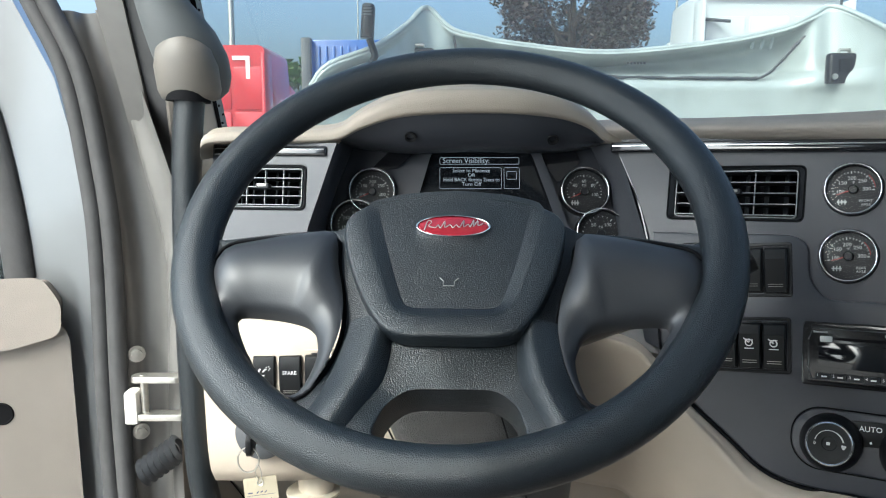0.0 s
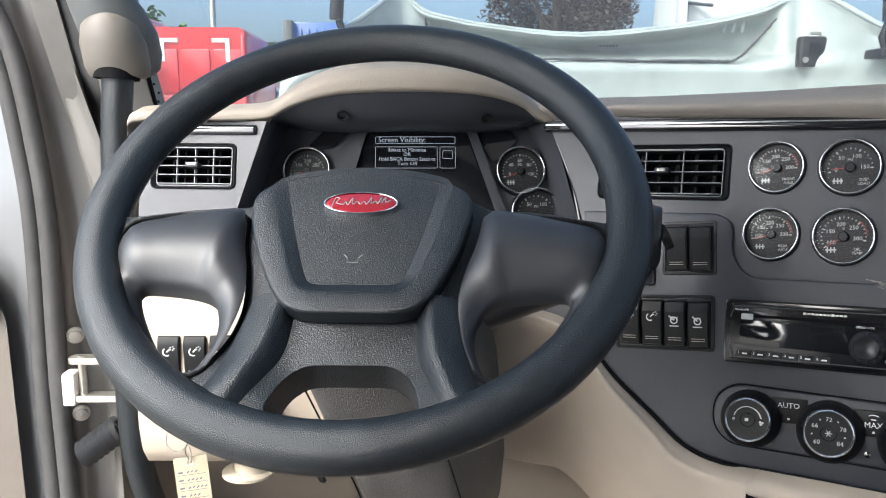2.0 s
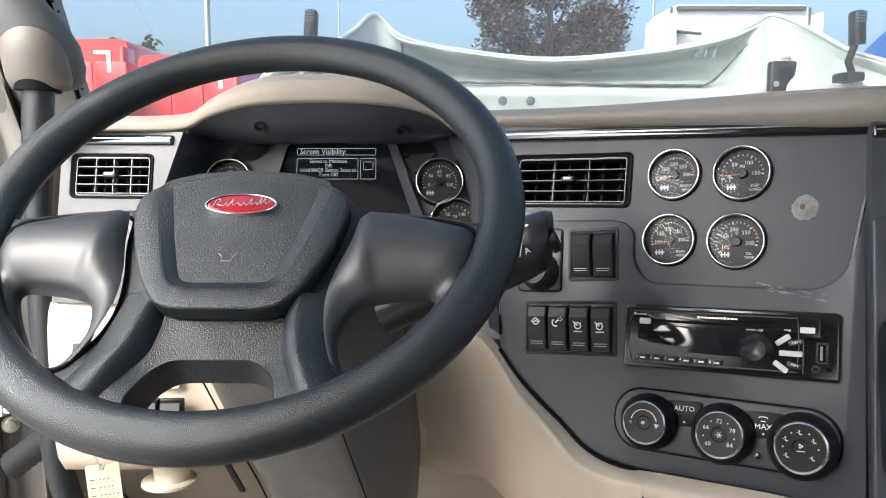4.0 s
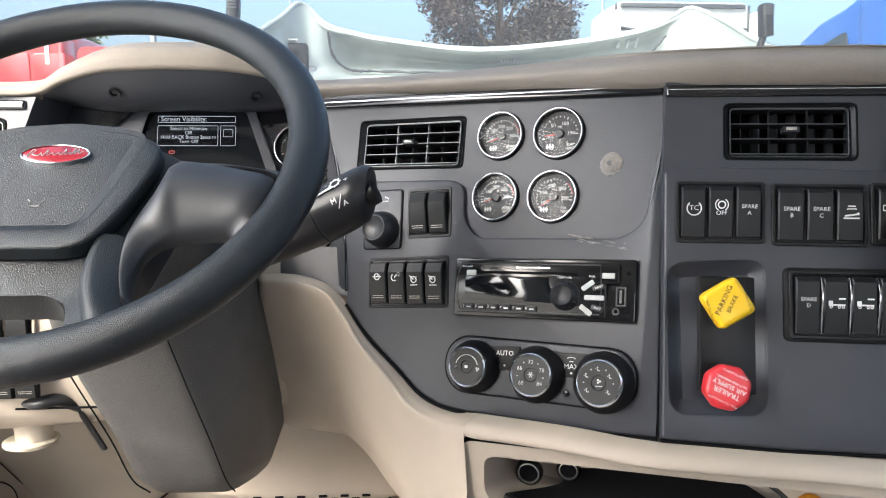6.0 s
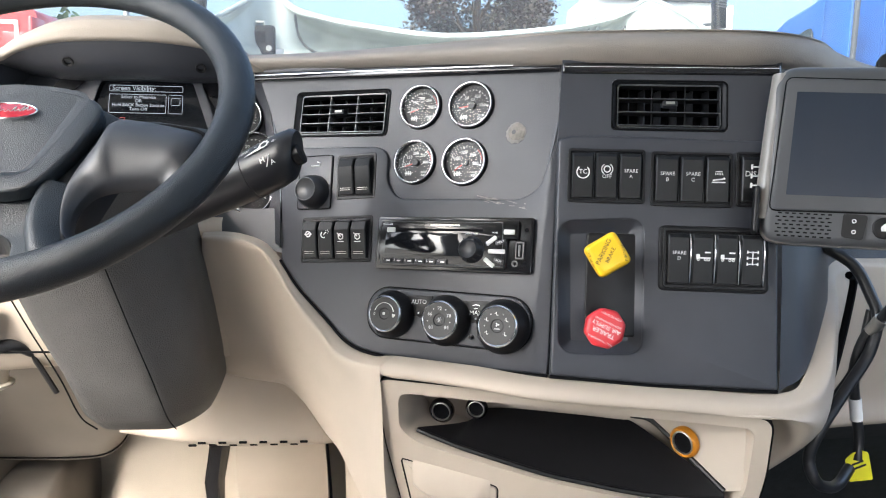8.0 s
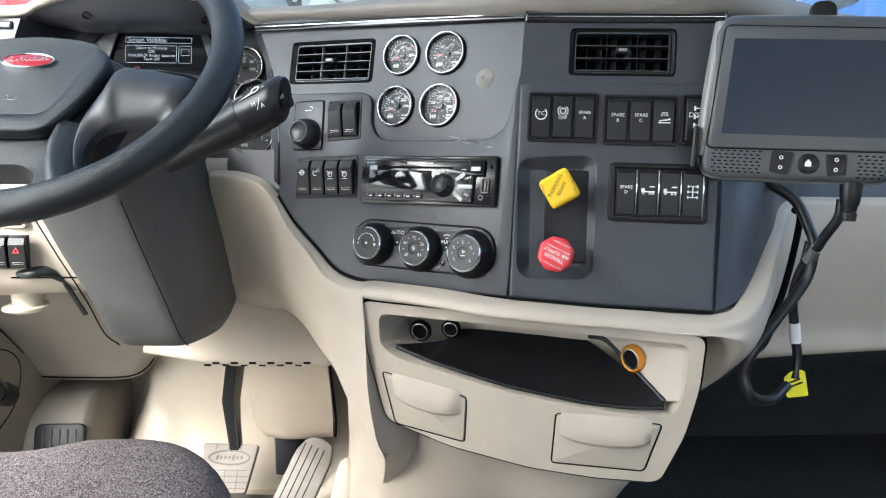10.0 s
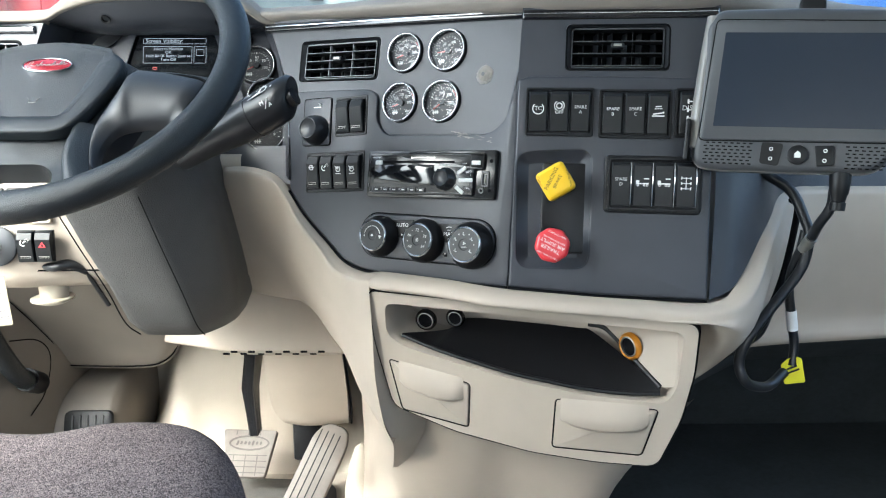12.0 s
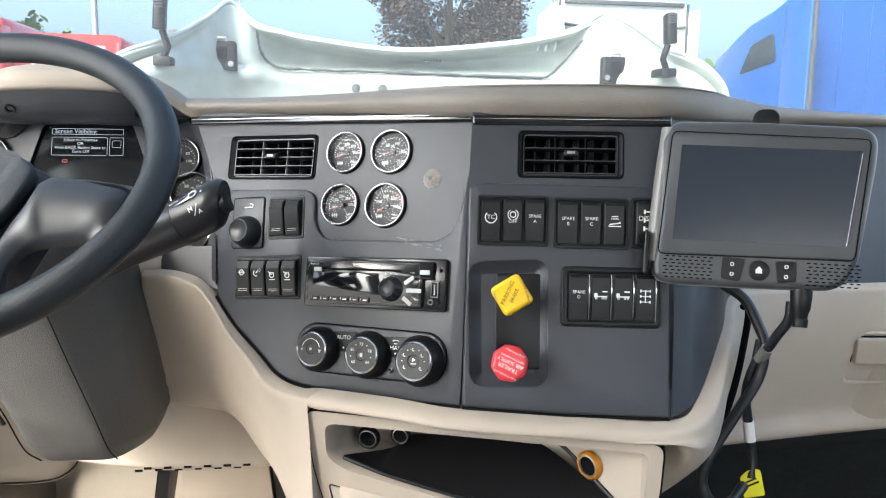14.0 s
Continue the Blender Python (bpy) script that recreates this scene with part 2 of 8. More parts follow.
def weave(name, light, dark):
    """Coarse tweed: pale and dark yarn flecks with relief."""
    mat = bpy.data.materials.new(name)
    mat.use_nodes = True
    nt = mat.node_tree
    b = nt.nodes["Principled BSDF"]
    b.inputs["Roughness"].default_value = 0.95
    b.inputs["Specular IOR Level"].default_value = 0.2
    co = nt.nodes.new("ShaderNodeTexCoord")
    cell, soft = nt.nodes.new("ShaderNodeTexVoronoi"), nt.nodes.new("ShaderNodeTexNoise")
    cell.inputs["Scale"].default_value, soft.inputs["Scale"].default_value = 800, 40
    mix, add = nt.nodes.new("ShaderNodeMix"), nt.nodes.new("ShaderNodeMath")
    mix.data_type, add.operation = "RGBA", "MULTIPLY_ADD"
    rng, bp = nt.nodes.new("ShaderNodeMapRange"), nt.nodes.new("ShaderNodeBump")
    rng.inputs["From Min"].default_value, rng.inputs["From Max"].default_value = 0.25, 0.75
    for n in (cell, soft):
        nt.links.new(co.outputs["Object"], n.inputs["Vector"])
    sep = nt.nodes.new("ShaderNodeSeparateColor")
    nt.links.new(cell.outputs["Color"], sep.inputs[0])
    add.inputs[1].default_value = 0.3
    nt.links.new(soft.outputs["Fac"], add.inputs[0])
    nt.links.new(sep.outputs[0], add.inputs[2])
    nt.links.new(add.outputs[0], rng.inputs["Value"])
    rng.inputs["From Min"].default_value, rng.inputs["From Max"].default_value = 0.15, 1.15
    nt.links.new(rng.outputs[0], mix.inputs[0])
    mix.inputs[6].default_value, mix.inputs[7].default_value = (*dark, 1), (*light, 1)
    nt.links.new(mix.outputs[2], b.inputs["Base Color"])
    bp.inputs["Strength"].default_value, bp.inputs["Distance"].default_value = 0.8, 0.001
    bp.invert = True
    nt.links.new(cell.outputs["Distance"], bp.inputs["Height"])
    nt.links.new(bp.outputs[0], b.inputs["Normal"])
    return mat


def glow(name, color, strength):
    mat = bpy.data.materials.new(name)
    mat.use_nodes = True
    b = mat.node_tree.nodes["Principled BSDF"]
    b.inputs["Base Color"].default_value = (0.02, 0.02, 0.02, 1)
    b.inputs["Emission Color"].default_value = (*color, 1)
    b.inputs["Emission Strength"].default_value = strength
    return mat


M = dict(
    grip=material("grained_black_rim", (0.0115, 0.0150, 0.0185), 0.33, vary=0.25, scale=60, bump=0.42, bump_scale=1250, voronoi=True, spec=0.4),
    satin=material("satin_black_plastic", (0.015, 0.016, 0.019), 0.34, vary=0.2, scale=50, bump=0.1, bump_scale=900, spec=0.4),
    panel=material("charcoal_dash_plastic", (0.036, 0.039, 0.048), 0.38, vary=0.12, scale=30, bump=0.25, bump_scale=1500),
    shroud=material("grained_charcoal_shroud", (0.058, 0.056, 0.054), 0.50, vary=0.15, scale=40, bump=0.6, bump_scale=700, voronoi=True),
    black=material("black_plastic", (0.007, 0.007, 0.008), 0.4, vary=0.2, scale=80, bump=0.15, bump_scale=1200, spec=0.3),
    dark=material("deep_black_recess", (0.004, 0.004, 0.005), 0.8, vary=0.2, spec=0.1),
    gloss=material("gloss_black_trim", (0.008, 0.008, 0.010), 0.06, vary=0.1, coat=0.5),
    # darkened copy of the tan: the driver's footwell shade is put into the colour
    taupe=material("shaded_tan_lower_trim", (0.215, 0.190, 0.163), 0.6, vary=0.1, scale=18, bump=0.25, bump_scale=900),
    tan=material("warm_grey_beige_plastic", (0.43, 0.373, 0.306), 0.55, vary=0.08, scale=18, bump=0.2, bump_scale=1100),
    pad=material("taupe_grained_dash_pad", (0.22, 0.195, 0.172), 0.6, vary=0.1, scale=25, bump=0.35, bump_scale=700, voronoi=True),
    visor=material("beige_dash_visor", (0.26, 0.226, 0.190), 0.6, vary=0.08, scale=25, bump=0.25, bump_scale=700, voronoi=True),
    chrome=material("chrome", (0.76, 0.77, 0.79), 0.08, metal=1.0, vary=0.05),
    steel=material("zinc_plated_steel", (0.48, 0.465, 0.43), 0.4, metal=0.9, vary=0.25, scale=120),
    face=material("gauge_face", (0.012, 0.012, 0.014), 0.5, vary=0.1),
    ink=material("white_print", (0.78, 0.78, 0.77), 0.6, vary=0.04),
    dial_ink=material("grey_white_dial_print", (0.54, 0.54, 0.53), 0.6, vary=0.04),
    needle=material("red_needle", (0.36, 0.03, 0.025), 0.4, vary=0.05),
    emblem=material("red_enamel", (0.24, 0.006, 0.016), 0.25, vary=0.1, coat=0.6),
    silver=material("silver_body_paint", (0.21, 0.218, 0.228), 0.30, metal=0.35, vary=0.06, scale=15, coat=0.6),
    jamb=material("grey_primed_jamb", (0.15, 0.146, 0.14), 0.45, metal=0.2, vary=0.3, scale=14, bump=0.1, bump_scale=60),
    rubber=material("black_rubber_seal", (0.048, 0.048, 0.050), 0.65, vary=0.3, scale=40, bump=0.3, bump_scale=200),
    yellow=material("yellow_plastic", (0.80, 0.50, 0.012), 0.35, vary=0.06),
    red=material("red_plastic", (0.62, 0.035, 0.045), 0.35, vary=0.06),
    tablet=material("dark_grey_tablet_case", (0.055, 0.058, 0.064), 0.42, vary=0.1, bump=0.2, bump_scale=1400),
    # blank screen; the sky's bluish reflection is put into its base colour
    tablet_sky_screen=material("lcd_glass_sky_tint", (0.022, 0.029, 0.043), 0.22, vary=0.04),
    screen=material("dark_glass_screen", (0.008, 0.009, 0.011), 0.09, vary=0.05),
    lit=glow("lit_display_text", (0.85, 0.9, 1.0), 0.10),
    cloth=weave("grey_tweed_seat_cloth", (0.22, 0.180, 0.175), (0.040, 0.032, 0.034)),
    mat=material("floor_mat_rubber", (0.095, 0.090, 0.084), 0.75, vary=0.25, scale=60, bump=0.5, bump_scale=260),
    floor=material("beige_floor_liner", (0.45, 0.40, 0.33), 0.6, vary=0.14, scale=12, bump=0.3, bump_scale=500),
    pedal=material("grey_pedal_rubber", (0.165, 0.145, 0.130), 0.7, vary=0.2, scale=50, bump=0.3, bump_scale=300),
    pillar=material("grey_pillar_trim", (0.15, 0.148, 0.142), 0.6, vary=0.08, scale=20, bump=0.2, bump_scale=900),
    # darker copy of the pillar grey; the end cap's shade is in the colour
    cap_shaded=material("shaded_grey_handle_cap", (0.085, 0.090, 0.092), 0.55, vary=0.08, scale=20, bump=0.2, bump_scale=900),
    lip=material("taupe_trim_lip", (0.115, 0.104, 0.091), 0.55, vary=0.08, scale=20, bump=0.2, bump_scale=900),
    radio=material("black_radio_face", (0.006, 0.006, 0.007), 0.17, vary=0.1),
    insert=material("smooth_black_insert", (0.020, 0.022, 0.026), 0.46, vary=0.2, scale=50, bump=0.08, bump_scale=900),
    slat=material("pale_slat_edge", (0.19, 0.20, 0.21), 0.3, vary=0.1),
    cap=material("black_switch_cap", (0.006, 0.0065, 0.0075), 0.36, vary=0.2, scale=80, bump=0.12, bump_scale=1200, spec=0.3),
    # paler grey that puts the highlight on the tablet's edge into the colour
    bumper=material("tablet_edge_highlight", (0.21, 0.20, 0.19), 0.34, vary=0.1),
    dust=material("pale_scuff", (0.24, 0.23, 0.22), 0.8, vary=0.3, scale=300),
    # darker beige: a cast shadow over the door trim is put into the colour
    door_tan_shaded=material("shaded_beige_door_trim", (0.155, 0.139, 0.122), 0.6, vary=0.1, scale=18, bump=0.25, bump_scale=900),
    # lining lightened so the unseen ceiling and walls bounce more light
    lining=material("grey_headliner", (0.56, 0.54, 0.51), 0.9, vary=0.1, bump=0.4, bump_scale=600),
    footwell=material("dark_carpet", (0.042, 0.050, 0.054), 0.9, vary=0.3, scale=80, bump=0.5, bump_scale=300),
    # its pale veil stands in for the dash's reflection in the glass
    glass=glassy("windscreen_glass", (0.50, 0.56, 0.56), 0.0, 1.5, 0.06),
    clear=glassy("gauge_lens", (0.97, 0.97, 0.97), 0.14, 1.28),
    brass=material("amber_socket_ring", (0.62, 0.25, 0.02), 0.3, metal=0.2, vary=0.1),
    paper=material("tag_card", (0.34, 0.30, 0.22), 0.8, vary=0.1),
    pencil=material("pen_marks", (0.08, 0.08, 0.12), 0.8, vary=0.1),
    truck_red=material("red_truck_paint", (0.50, 0.010, 0.020), 0.3, vary=0.1, scale=3, coat=0.5),
    truck_blue=material("blue_truck_paint", (0.008, 0.075, 0.31), 0.3, vary=0.12, scale=3, coat=0.5),
    truck_white=material("white_truck_paint", (0.62, 0.63, 0.62), 0.35, vary=0.05, scale=3, coat=0.4),
    hood=material("silver_white_hood_underside", (0.40, 0.435, 0.42), 0.32, metal=0.1, vary=0.26, scale=9, coat=0.3),
    tint=material("tinted_truck_window", (0.02, 0.03, 0.035), 0.08, vary=0.1),
    tyre=material("tyre_rubber", (0.02, 0.02, 0.02), 0.85, vary=0.2, scale=20),
    concrete=material("pale_concrete_yard", (0.42, 0.41, 0.375), 0.85, vary=0.22, scale=3, bump=0.3, bump_scale=60),
    grass=material("mown_grass", (0.10, 0.19, 0.035), 0.9, vary=0.35, scale=2.5, color2=(0.06, 0.13, 0.02), bump=0.6, bump_scale=40),
    bark=material("bark", (0.12, 0.09, 0.07), 0.9, vary=0.3, scale=20),
    leaf=material("dark_maple_leaf", (0.050, 0.052, 0.035), 0.6, vary=0.45, scale=3, color2=(0.075, 0.040, 0.042)),
    leaf_green=material("green_leaf", (0.07, 0.14, 0.03), 0.6, vary=0.4, scale=3),
)

# ---- cab shell and ground ----
FLOOR_Z, GROUND_Z = 0.30, -1.10


def flat_box(name, x0, x1, y0, y1, z0, z1, mat, label, category):
    g = Geo().box((x1 - x0, y1 - y0, z1 - z0), Matrix.Translation(((x0 + x1) / 2, (y0 + y1) / 2, (z0 + z1) / 2)))
    return whole(name, g, mat, label, category, kind="structure")


flat_box("floor", -0.42, 1.62, -1.0, 1.34, FLOOR_Z - 0.06, FLOOR_Z, M["floor"], "beige moulded floor liner of the truck cab", "floor")
flat_box("ceiling", -0.50, 1.70, -1.06, 0.42, 1.98, 2.04, M["lining"], "grey fabric headliner over the cab", "ceiling")
# unseen rear wall; its window gap is added and sized to steer the light
flat_box("wall_rear_lower", -0.50, 1.70, -1.06, -1.00, 0.2, 1.04, M["lining"], "unseen grey lined lower rear wall below an added opening", "wall")
flat_box("wall_rear_header", -0.50, 1.70, -1.06, -1.00, 1.44, 1.98, M["lining"], "unseen grey lined header over the added rear opening", "wall")
flat_box("wall_rear_left", -0.50, -0.25, -1.06, -1.00, 1.04, 1.44, M["lining"], "grey lined rear corner on the driver's side", "wall")
flat_box("wall_rear_right", 1.45, 1.70, -1.06, -1.00, 1.04, 1.44, M["lining"], "grey lined rear corner on the passenger side", "wall")
flat_box("wall_right_lower", 1.62, 1.68, -1.00, 1.30, 0.2, 0.98, M["footwell"], "dark lined passenger side wall", "wall")
flat_box("wall_right_rear", 1.62, 1.68, -1.00, -0.35, 0.98, 1.98, M["lining"], "grey lined side wall behind the passenger door", "wall")
flat_box("wall_right_header", 1.62, 1.68, -0.35, 0.75, 1.84, 1.98, M["lining"], "grey lined header over the passenger window", "wall")
flat_box("wall_left_rear", -0.48, -0.42, -1.00, -0.20, 0.2, 1.98, M["lining"], "grey lined side wall behind the driver's door", "wall")
# unseen header, its height set to keep the sun off the horn pad
flat_box("wall_left_header", -0.48, -0.42, -0.20, 0.72, 1.66, 1.98, M["lining"], "grey header over the driver's door opening", "wall")
flat_box("wall_left_sill", -0.48, -0.42, -0.20, 1.30, 0.2, 0.34, M["jamb"], "grey door sill of the driver's side", "wall")
flat_box("wall_front", -0.42, 1.62, 1.30, 1.36, 0.2, 1.10, M["floor"], "beige firewall behind the pedals", "wall")
flat_box("wall_header_front", -0.42, 1.62, 0.40, 0.50, 1.90, 1.98, M["lining"], "grey header above the windscreen", "wall")

# windscreen: one curved pane leaning back from the cowl to the header
rows = []
for k in range(9):
    s = k / 8
    rows.append([(x, 1.32 - 0.86 * s + 0.10 * (1 - ((x - 0.6) / 1.0) ** 2) * 0.6 - 0.06, 1.10 + 0.82 * s) for x in np.linspace(-0.40, 1.62, 17)])
pane = whole("window_1", Geo().grid(rows), M["glass"], "large clear curved windscreen leaning back above the dashboard", "window", kind="structure")
pane.visible_shadow = False


# ---- driver's side: pillar, jamb, open door, grab handle ----
pil = tagged(new("pillar_left"), "grey and beige trimmed windscreen pillar on the driver's side", "pillar", kind="structure")
# the pillar leans back as it rises; s = 0 at the cowl, 1 at the header
def up_pillar(s, dx=0.0, dy=0.0):
    return (-0.285 - 0.06 * max(0.0, s - 0.4) + dx, 1.045 - 0.52 * s + dy, 1.06 + 0.86 * s)


def strip(name, lo, hi, out, mat, label="", n=12):
    """A strip up the pillar; lo and hi are its two edges' offsets at the foot and higher up, out its height towards the driver."""
    rows = []
    for s in np.linspace(-0.45, 1, n):
        k = min(1.4, max(-1.0, (s - 0.1) / 0.18))
        a, b = lo[0] + (hi[0] - lo[0]) * k, lo[1] + (hi[1] - lo[1]) * k
        rows.append([up_pillar(s, a, -out[0]), up_pillar(s, (a + b) / 2, -(out[0] + out[1]) / 2 - 0.003), up_pillar(s, b, -out[1]), up_pillar(s, b, 0.05), up_pillar(s, a, 0.05)])
    return part(name, Geo().grid(rows, closed=True, caps=True), mat, pil, label, angle=40)


strip("outer_frame", (-0.112, -0.080), (-0.109, -0.074), (-0.006, 0.004), M["jamb"], "grey painted frame")
strip("dark_gap", (-0.080, -0.058), (-0.074, -0.036), (-0.002, 0.006), M["rubber"], "black weather seal")
strip("edge_trim", (-0.058, -0.049), (-0.036, -0.020), (0.012, 0.016), M["lip"], "beige pillar edge")
strip("inner_trim", (-0.049, 0.000), (-0.020, -0.001), (0.014, -0.002), M["pillar"], "grey pillar trim")
# black dotted band printed on the glass beside the pillar
g = Geo()
for k in range(60):
    s = -0.1 + 0.72 * k / 59
    x, y, z = up_pillar(s, 0.0075 + 0.003 * (k % 2), 0.004)
    g.slab(circle(0.0017, 6), 0, 0.0006, 0, facing((x, y, z), 0, 20))
part("dotted_band", g, M["dark"], pil)
rows = [[up_pillar(s, -0.002, 0.006), up_pillar(s, 0.005, 0.006)] for s in (-0.2, 0.4, 1)]
part("glass_border", Geo().grid(rows), M["dark"], pil)

# hinge jamb: ribbed sheet between the pillar foot and the open door
jamb = tagged(new("jamb_left"), "grey painted door jamb with hinge bolts", "door jamb", kind="structure")
net = []
for z, x0, x1 in ((0.22, -0.318, -0.425), (0.60, -0.318, -0.425), (0.82, -0.315, -0.428), (0.98, -0.30, -0.430), (1.10, -0.335, -0.437), (1.20, -0.365, -0.450), (1.30, -0.398, -0.470)):
    w = x1 - x0
    net.append([(x0, 0.955, z), (x0 + 0.18 * w, 0.975, z), (x0 + 0.42 * w, 0.985, z), (x0 + 0.50 * w, 1.006, z), (x0 + 0.78 * w, 1.010, z), (x0 + 0.84 * w, 0.99, z), (x1, 0.985, z)])
part("jamb_sheet", Geo().grid(surface(net, 3, 3)), M["jamb"], jamb, "grey painted ribbed sheet", angle=60)
seal_path = spline([(-0.53, 0.975, 1.42), (-0.483, 0.975, 1.31), (-0.446, 0.975, 1.223), (-0.428, 0.975, 1.105), (-0.421, 0.975, 1.0), (-0.424, 0.975, 0.81), (-0.422, 0.975, 0.62), (-0.422, 0.975, 0.25)], 5)
part("door_seal", Geo().tube(seal_path, 0.012, 10), M["rubber"], jamb, "black rubber door seal", angle=80)
part("seal_lip", Geo().tube([(x - 0.022, y + 0.004, z) for x, y, z in seal_path], 0.0115, 8), M["rubber"], jamb, angle=80)
for z in (0.864, 0.758):
    part("bolt", Geo().lathe([(0, 0), (0.011, 0), (0.011, 0.003), (0.0075, 0.003), (0.0072, 0.011), (0, 0.012)], 14, facing((-0.402, 0.984, z), 25, 0)), M["steel"], jamb, "zinc bolt with washer", angle=30)
chk = thing("door_hinge", None, "zinc plated door hinge with white check block", "hinge")
part("upper_leaf", Geo().slab(rrect(0.066, 0.022, 0.009, 4), -0.004, 0.004, 0.002, pose(-0.366, 0.957, 0.840, 0, 0, 0)), M["steel"], chk)
part("lower_leaf", Geo().slab(rrect(0.066, 0.022, 0.009, 4), -0.004, 0.004, 0.002, pose(-0.362, 0.957, 0.790, 0, 0, 0)), M["steel"], chk)
part("hinge_pin", Geo().lathe([(0, -0.03), (0.005, -0.03), (0.005, 0.03), (0, 0.03)], 12, Matrix.Translation((-0.384, 0.957, 0.815))), M["steel"], chk)
part("check_block", Geo().box((0.018, 0.026, 0.042), Matrix.Translation((-0.399, 0.958, 0.803)), 0.005), M["lining"], chk, "pale plastic block")
sp = thing("wiring_boot", None, "grey corrugated wiring boot between door and jamb", "boot")
for k in range(7):
    part("boot_fold", Geo().lathe([(0.012, -0.004), (0.019, 0), (0.012, 0.004)], 18, pose(-0.390 + 0.0075 * k, 0.957, 0.712 + 0.0055 * k, 0, 62, 0)), M["tablet"], sp, angle=60)

# door, swung wide open on its hinges
DOORF = axes((-0.455, 1.0, 0.0), Vector((0.985, 0.17, 0)), (0, 0, 1), Vector((0.17, -0.985, 0)))
door = tagged(new("door_1"), "silver driver's door standing wide open with beige trim panel", "door", kind="structure")
door.matrix_world = DOORF
shell = [(0.014, 0.25), (0.012, 0.60), (0.006, 0.80), (0.0, 0.95), (-0.010, 1.10), (-0.035, 1.22), (-0.080, 1.32), (-0.16, 1.45), (-0.30, 1.62), (-0.80, 1.66), (-0.95, 1.60), (-0.95, 0.25)]
win = [(-0.090, 0.94), (-0.100, 1.08), (-0.122, 1.20), (-0.160, 1.30), (-0.24, 1.44), (-0.36, 1.56), (-0.80, 1.60), (-0.90, 1.55), (-0.90, 0.94)]
part("shell", Geo().plate(shell[::-1], [soften(win, 0.03, 4)[::-1]], -0.035, 0.0), M["silver"], door, "silver painted door shell", angle=60)
w2 = spline([(-0.090, 0.92, 0.002), (-0.100, 1.06, 0.002), (-0.122, 1.19, 0.002), (-0.162, 1.305, 0.002), (-0.255, 1.45, 0.002)], 5)
part("window_seal", Geo().tube(w2, 0.019, 10, flat=0.5), M["rubber"], door, "black window seal", angle=80)
pane2 = part("door_glass", Geo().slab(win, -0.02, -0.016), M["glass"], door, "clear side window")
pane2.visible_shadow = False
# trim panel wears the beige darkened for the shadow on the door
trim = part("trim_panel", Geo().slab(soften([(-0.042, 0.28), (-0.036, 0.60), (-0.040, 0.905), (-0.90, 0.905), (-0.90, 0.28)], 0.02, 3)[::-1], 0.0, 0.03, 0.010), M["door_tan_shaded"], door, "beige door trim")
part("trim_top", Geo().slab(soften([(-0.046, 0.905), (-0.044, 0.935), (-0.060, 0.962), (-0.90, 0.962), (-0.90, 0.89), (-0.10, 0.89)], 0.006, 3)[::-1], 0.0, 0.042, 0.010), M["pad"], trim, "taupe padded door cap")
# near-black disc on the trim; the hole's shade is put into the colour
part("screw_hole_shade", Geo().lathe([(0.0, 0.0012), (0.0125, 0.0012), (0.0135, 0.0025), (0.015, 0.001)], 24, at(-0.118, 0.794, 0.0295)), M["dark"], trim)
g = Geo()
for r in range(14):
    for c in range(18):
        if (c / 17) ** 2 + (r / 13) ** 2 < 1.05:
            g.slab(circle(0.0016, 5, -0.20 + 0.007 * c - 0.0035 * (r % 2), 0.52 + 0.014 * r), 0.0305, 0.0312)
part("speaker_holes", g, M["dark"], trim, "perforated speaker grille")

# grab handle along the pillar
gh = thing("grab_handle", None, "black grained grab handle on the windscreen pillar", "grab handle")
bar_path = spline([(-0.276, 0.870, 1.232), (-0.279, 0.868, 1.19), (-0.286, 0.868, 1.11), (-0.290, 0.868, 0.98), (-0.290, 0.868, 0.85), (-0.287, 0.874, 0.74), (-0.279, 0.905, 0.645), (-0.281, 0.965, 0.565), (-0.289, 1.03, 0.527)], 6)
part("bar", Geo().tube(bar_path, 0.0165, 16), M["grip"], gh, "black grained bar", angle=80)
rows = []
for z, rx, ry, ox in ((1.190, 0.020, 0.020, 0.002), (1.198, 0.031, 0.030, 0.001), (1.214, 0.038, 0.036, 0.000), (1.236, 0.041, 0.038, -0.003), (1.260, 0.038, 0.036, -0.009), (1.283, 0.031, 0.030, -0.018), (1.305, 0.022, 0.022, -0.028), (1.322, 0.010, 0.010, -0.036)):
    rows.append([(-0.279 + ox + rx * math.cos(a), 0.905 - 0.55 * (z - 1.2) + ry * math.sin(a), z) for a in np.linspace(0, 2 * math.pi, 33)[:-1]])
part("end_cap", Geo().grid(rows, closed=True, caps=True), M["cap_shaded"], gh, "grey moulded end cap", angle=60)
rows = []
for z, r in ((1.186, 0.024), (1.188, 0.0285), (1.198, 0.0315), (1.222, 0.0315), (1.240, 0.027), (1.252, 0.016)):
    rows.append([(-0.281 + r * math.cos(a) * 1.10, 0.874 - 0.35 * (z - 1.2) + r * math.sin(a) * 0.92, z) for a in np.linspace(0, 2 * math.pi, 33)[:-1]])
part("cap_collar", Geo().grid(rows, closed=True, caps=True), M["lip"], gh, "taupe moulded collar", angle=60)
part("cap_mouth", Geo().tube([(-0.2815, 0.870, 1.1845), (-0.2795, 0.872, 1.2235)], 0.0240, 24), M["dark"], gh)
part("lower_boot", Geo().tube([(-0.2845, 0.995, 0.545), (-0.2915, 1.045, 0.518)], 0.0205, 18), M["black"], gh, "black end boot")
rows = []
